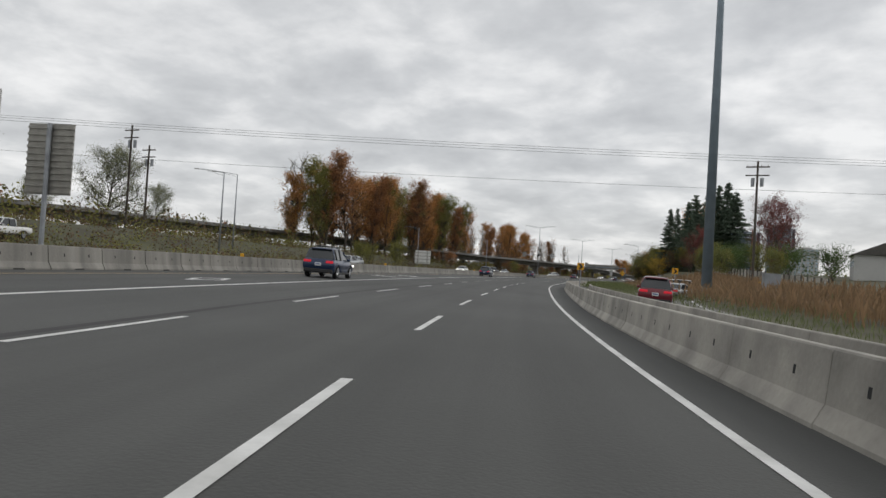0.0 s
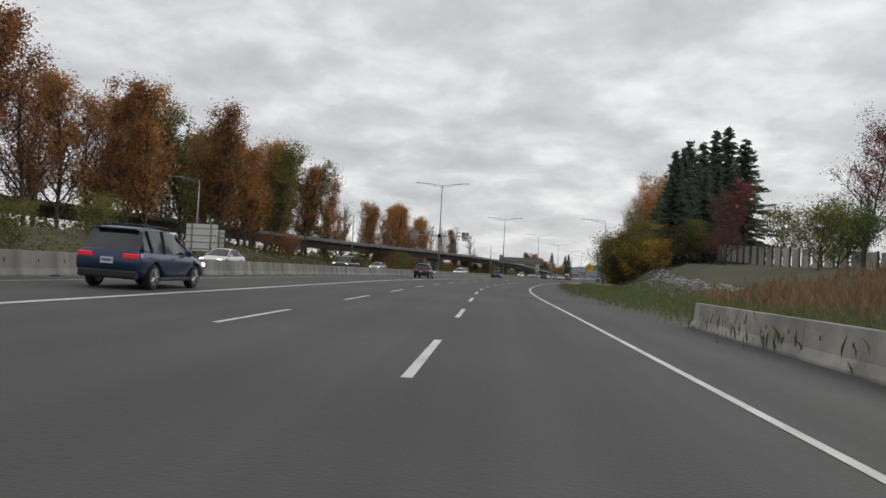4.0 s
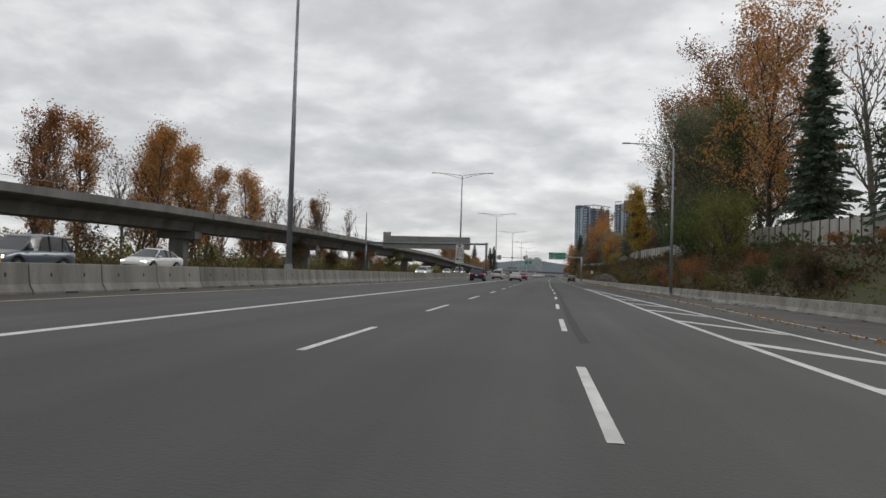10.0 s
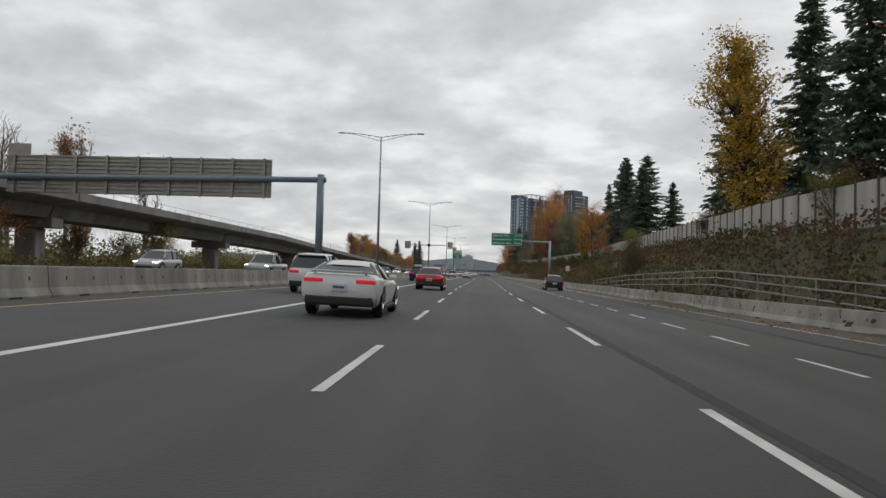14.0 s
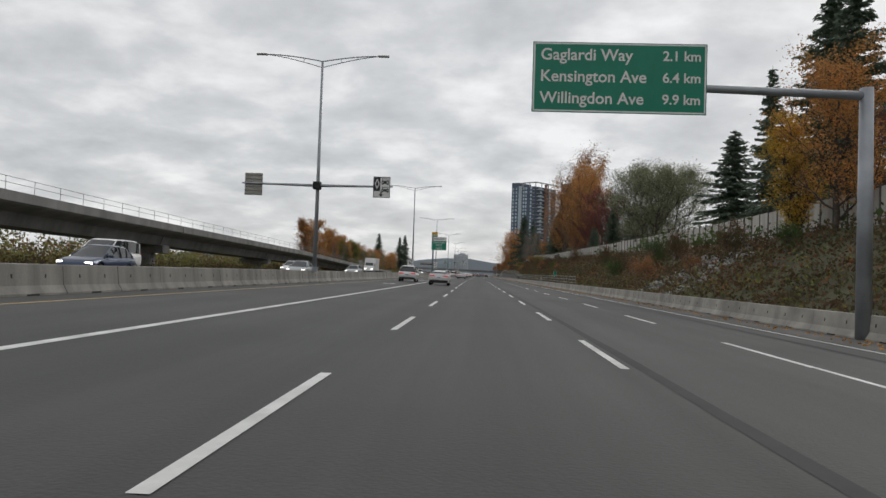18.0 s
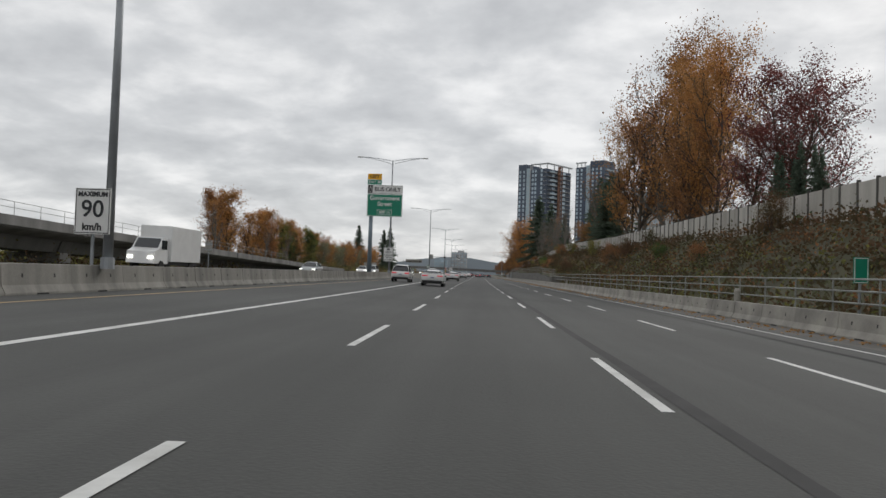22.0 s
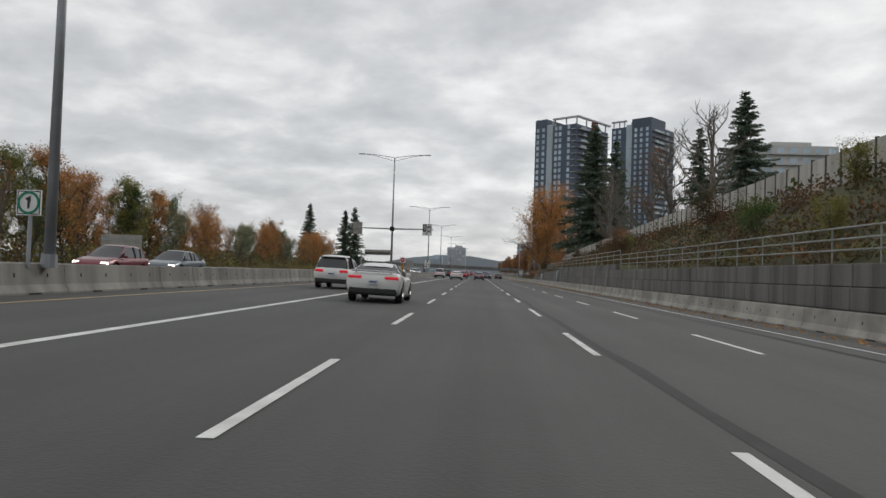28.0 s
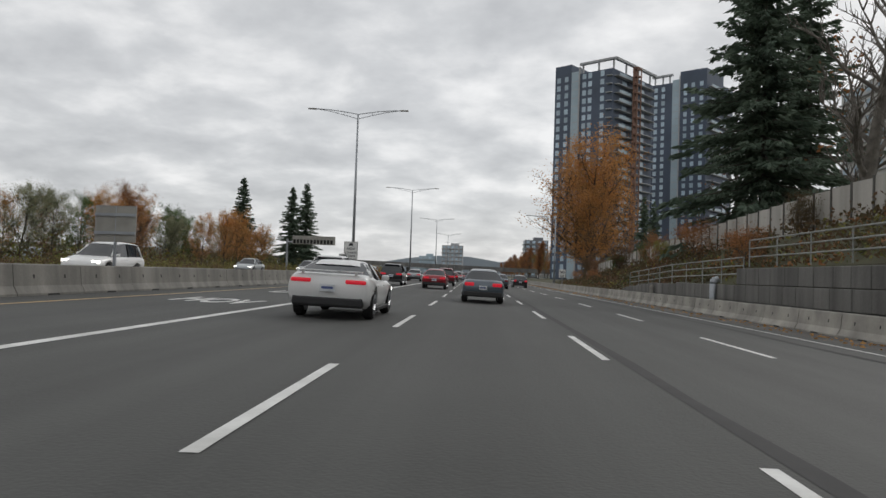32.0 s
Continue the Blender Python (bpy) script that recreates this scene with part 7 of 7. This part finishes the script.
    zb, wr = sh["body"][1][2], sh["body"][1][3]
    lamp_z = zb - (0.10 if kind != "pickup" else 0.16)
    tall = {"suv": 0.13, "sedan": 0.15, "coupe": 0.09, "hatch": 0.2, "pickup": 0.34, "van": 0.4}[kind]
    wide = {"suv": 0.42, "sedan": 0.4, "coupe": 0.46, "hatch": 0.3, "pickup": 0.16, "van": 0.16}[kind]
    for side in (-1, 1):
        bm = BM()
        box(bm, (side * (wr - wide / 2 - 0.05), 0.05, lamp_z - tall * 0.2), (wide, 0.16, tall), bevel=0.03)
        part("tail_light", bm, M_TAIL if lit else M_TAILOFF, t, "red tail light")
        bm = BM()
        zf, wf = sh["body"][-3][2], sh["body"][-3][3]
        box(bm, (side * (wf - 0.2), L - 0.22, zf - 0.12), (0.34, 0.24, 0.13), pose(0, 0, 0, 0, 0, side * -22), bevel=0.04)
        part("headlight", bm, M_HEAD, t, "lit clear headlight")
    bm = BM()
    box(bm, (0, 0.10, 0.40), (1.62, 0.2, 0.24), bevel=0.06)
    part("bumper_insert", bm, M_TRIM, t, "black plastic lower bumper")
    bm = BM()
    box(bm, (0, L - 0.06, 0.40), (1.2, 0.1, 0.2), bevel=0.04)
    part("grille", bm, M_TRIM, t, "black front grille")
    bm = BM()
    box(bm, (0, -0.03, zb - 0.27), (0.34, 0.06, 0.17), bevel=0.006)
    plate = part("licence_plate", bm, M_PLATE, t, "white licence plate")
    bm = BM()
    box(bm, (0, -0.062, zb - 0.265), (0.26, 0.008, 0.055))
    part("plate_bar", bm, M_PLATEBAR, plate)
    bm = BM()
    for side in (-1, 1):
        tube(bm, (side * 0.55, 0.02, 0.36), (side * 0.55, 0.2, 0.36), 0.045, n=10)
    part("exhaust", bm, M_RIM, t, "chrome exhaust tips")
    if kind == "pickup":
        bm = BM()
        box(bm, (0, 1.0, 1.06), (1.5, 1.75, 0.14))
        part("bed", bm, M_TRIM, t, "dark open load bed")
    if roof_rack:
        bm = BM()
        zt = max(c[1] for c in cab)
        for side in (-1, 1):
            tube(bm, (side * 0.52, 0.7, zt + 0.06), (side * 0.52, 2.3, zt + 0.05), 0.022, n=6)
            for y in (0.75, 1.5, 2.2):
                tube(bm, (side * 0.52, y, zt), (side * 0.52, y, zt + 0.06), 0.02, n=6)
        for y in (1.0, 1.9):
            tube(bm, (-0.52, y, zt + 0.075), (0.52, y, zt + 0.075), 0.022, n=6)
        part("roof_rack", bm, M_TRIM, t, "black roof rack")
    if spoiler or kind == "suv":
        bm = BM()
        if kind == "coupe":
            box(bm, (0, 0.1, zb + 0.11), (1.5, 0.2, 0.03), bevel=0.01)
            for side in (-1, 1):
                box(bm, (side * 0.6, 0.14, zb + 0.05), (0.05, 0.1, 0.12))
        else:
            box(bm, (0, 0.42, cab[1][1] + 0.03), (1.15, 0.28, 0.045), bevel=0.015)
        part("spoiler", bm, body_paint, t)
    return t


def car(kind, colour, paint_mat, s, d, label, turn=0.0, lit=True, group="cars on the highway", z=0.0, **kw):
    key = (kind, colour, lit, tuple(sorted(kw.items())))
    m = at(s, d, z, turn) @ pose(0, 0, 0, 0, math.degrees(math.atan(K)) * (1 if abs(turn) < 90 else -1) if abs(d) < 30 else 0, 0)
    if key in CARS:
        t = copy_thing(CARS[key], m)
    else:
        t = CARS[key] = build_car(kind, paint_mat, lit, **kw)
        t.matrix_basis = m
    return tagged(t, label, "car" if kind not in ("pickup", "van") else ("pickup truck" if kind == "pickup" else "van"), group)


HOVL, L1, L2, L3, L4 = -4.9, -1.75, 2.05, 6.2, 10.6
# ahead of the end of the drive
car("coupe", "white", C_WHITE, 663.4, -1.4, "white sports coupe with lit red tail lights", spoiler=True)
car("sedan", "grey", C_GREY, 675.4, 2.2, "slate grey sedan in the middle lane")
car("sedan", "red", C_RED, 692.8, -1.1, "bright red sedan ahead in the lane")
car("suv", "white", C_WHITE, 677.0, -4.4, "white SUV in the carpool lane")
car("suv", "black", C_BLACK, 696.0, -4.2, "black SUV in the carpool lane")
car("suv", "maroon", C_DARKRED, 706.0, -0.9, "dark red SUV ahead in the lane")
car("sedan", "grey", C_GREY, 708.0, 4.6, "slate grey sedan further ahead", lit=False)
car("hatch", "black", C_BLACK, 722.0, 8.3, "black hatchback in the outer lane")
for i, (k, cn, cp, s, d) in enumerate((("sedan", "silver", C_SILVER, 722, -4.7), ("suv", "black", C_BLACK, 734, 2.2), ("sedan", "red", C_RED, 741, -1.4), ("van", "blue", C_BRIGHTBLUE, 758, 4.9), ("suv", "white", C_WHITE, 766, -1.5), ("sedan", "black", C_BLACK, 776, 2.2), ("hatch", "silver", C_SILVER, 790, -1.6), ("suv", "black", C_BLACK, 803, 6.2), ("sedan", "white", C_WHITE, 815, 2.1), ("suv", "maroon", C_DARKRED, 832, -1.6), ("sedan", "grey", C_GREY, 846, 6.1), ("van", "white", C_WHITE, 868, 2.0), ("sedan", "red", C_RED, 890, -1.7))):
    car(k, cn, cp, s, d, f"{cn} {'van' if k == 'van' else 'car'} in the distant traffic")
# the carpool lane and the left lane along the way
# added standing copies of one moving SUV, at its places at several moments
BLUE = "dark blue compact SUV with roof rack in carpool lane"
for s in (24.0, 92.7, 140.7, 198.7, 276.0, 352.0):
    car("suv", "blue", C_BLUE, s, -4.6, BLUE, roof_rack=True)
# one coupe and one white SUV, repeated along the lanes likewise
COUPE, WSUV = "white sports coupe with lit red tail lights", "white SUV in the carpool lane"
for s in (296.8, 422.5, 500.5, 540.0, 592.8):
    car("coupe", "white", C_WHITE, s, -1.5, COUPE, spoiler=True)
for s in (308.0, 430.0, 509.9, 549.0, 601.8):
    car("suv", "white", C_WHITE, s, -4.6, WSUV)
car("sedan", "red", C_RED, 322.0, -1.3, "bright red sedan ahead in the lane")
car("hatch", "black", C_BLACK, 343.0, 10.6, "black hatchback in the outer lane", lit=False)
# ramp
car("suv", "maroon", C_DARKRED, 25.5, 14.3, "dark red SUV braking on the ramp", turn=-8)
car("sedan", "silver", C_SILVER, 52.0, 18.2, "grey sedan braking on the ramp", turn=-30)
car("van", "white", C_WHITE, 84.0, 24.5, "white van parked beside the ramp", turn=80, lit=False)
# the opposing carriageway
OPP = "cars on the opposing carriageway"
for k, cn, cp, s, d in (("sedan", "silver", C_SILVER, 62, -13), ("hatch", "silver", C_SILVER, 78, -18), ("sedan", "white", C_WHITE, 118, -13), ("sedan", "white", C_WHITE, 205, -12.3), ("suv", "white", C_WHITE, 213, -13.5), ("suv", "grey", C_GREY, 222, -15), ("sedan", "white", C_WHITE, 236, -18),
        ("pickup", "black", C_BLACK, 147, -14), ("sedan", "silver", C_SILVER, 168, -17), ("sedan", "white", C_WHITE, 292, -13), ("suv", "silver", C_SILVER, 327, -18), ("pickup", "silver", C_SILVER, 333, -13), ("sedan", "silver", C_SILVER, 345, -17), ("hatch", "silver", C_SILVER, 356, -13),
        ("suv", "silver", C_SILVER, 383, -14), ("hatch", "blue", C_BLUE, 396, -13.5), ("van", "white", C_WHITE, 404, -17), ("sedan", "silver", C_SILVER, 425, -12.5), ("sedan", "white", C_WHITE, 438, -16.5), ("sedan", "silver", C_SILVER, 452, -13), ("sedan", "silver", C_SILVER, 520, -14), ("suv", "silver", C_SILVER, 551, -13),
        ("sedan", "white", C_WHITE, 565, -16.5), ("hatch", "red", C_DARKRED, 600, -13), ("sedan", "grey", C_GREY, 606, -13), ("sedan", "black", C_BLACK, 616, -17), ("sedan", "white", C_WHITE, 640, -13), ("suv", "white", C_WHITE, 677, -13), ("sedan", "silver", C_SILVER, 708, -17), ("suv", "silver", C_SILVER, 716, -14), ("sedan", "silver", C_SILVER, 745, -13), ("suv", "white", C_WHITE, 780, -17)):
    car(k, cn, cp, s + 2, d, f"{'slate grey' if cn == 'grey' else cn} oncoming {'pickup truck' if k == 'pickup' else 'van' if k == 'van' else 'SUV' if k == 'suv' else 'car'} with headlights lit", turn=180, lit=False, group=OPP)
car("pickup", "white", C_WHITE, 48, -35, "white pickup truck on the far side road", turn=180, lit=False, group=OPP, z=ground_z(48, -35) - cross(-35) + 0.05)


def box_truck(s, d):
    t = tagged(new("box_truck"), "white oncoming box truck with plain cargo body", "truck", OPP)
    t.matrix_basis = at(s, d, 0, 180) @ pose(0, 0, 0, 0, -math.degrees(math.atan(K)), 0)
    bm = BM()
    box(bm, (0, 2.7, 2.0), (2.3, 5.4, 2.5), bevel=0.05)
    part("cargo_box", bm, C_WHITE, t, "white cargo box")
    bm = BM()
    box(bm, (0, 3.6, 0.62), (1.9, 7.0, 0.22))
    part("chassis", bm, M_TRIM, t)
    v = [(x * w, y, z) for y, z, w in ((5.5, 0.6, 0.98), (5.5, 2.35, 0.9), (6.3, 2.4, 0.9), (6.95, 1.6, 0.96), (7.6, 1.4, 0.95), (7.7, 0.6, 0.95)) for x in (-1, 1)]
    f = [(2 * i, 2 * i + 2, 2 * i + 3, 2 * i + 1) for i in range(5)] + [(10, 0, 1, 11), (0, 10, 8, 6, 4, 2), (1, 3, 5, 7, 9, 11)]
    child("cab", mesh_of("cab", v, f, C_WHITE), t)
    v = [(x * 0.82, y + 0.02, z + 0.02) for y, z in ((6.36, 2.3), (6.92, 1.66)) for x in (-1, 1)]
    child("windscreen", mesh_of("windscreen", v, [(0, 2, 3, 1)], M_GLASS), t)
    for side in (-1, 1):
        bm = BM()
        box(bm, (side * 0.95, 6.15, 1.9), (0.05, 0.8, 0.6))
        part("side_window", bm, M_GLASS, t)
        bm = BM()
        box(bm, (side * 0.7, 7.68, 1.0), (0.36, 0.1, 0.2), bevel=0.03)
        part("headlight", bm, M_HEAD, t, "lit clear headlight")
        for wy in (1.4, 6.6):
            bm = BM()
            bmesh.ops.create_cone(bm, cap_ends=True, segments=18, radius1=0.4, radius2=0.4, depth=0.28, matrix=pose(side * 0.88, wy, 0.4, 0, 90, 0))
            part("wheel", bm, M_TYRE, t, "black rubber tyre")


box_truck(497.0, -17.0)
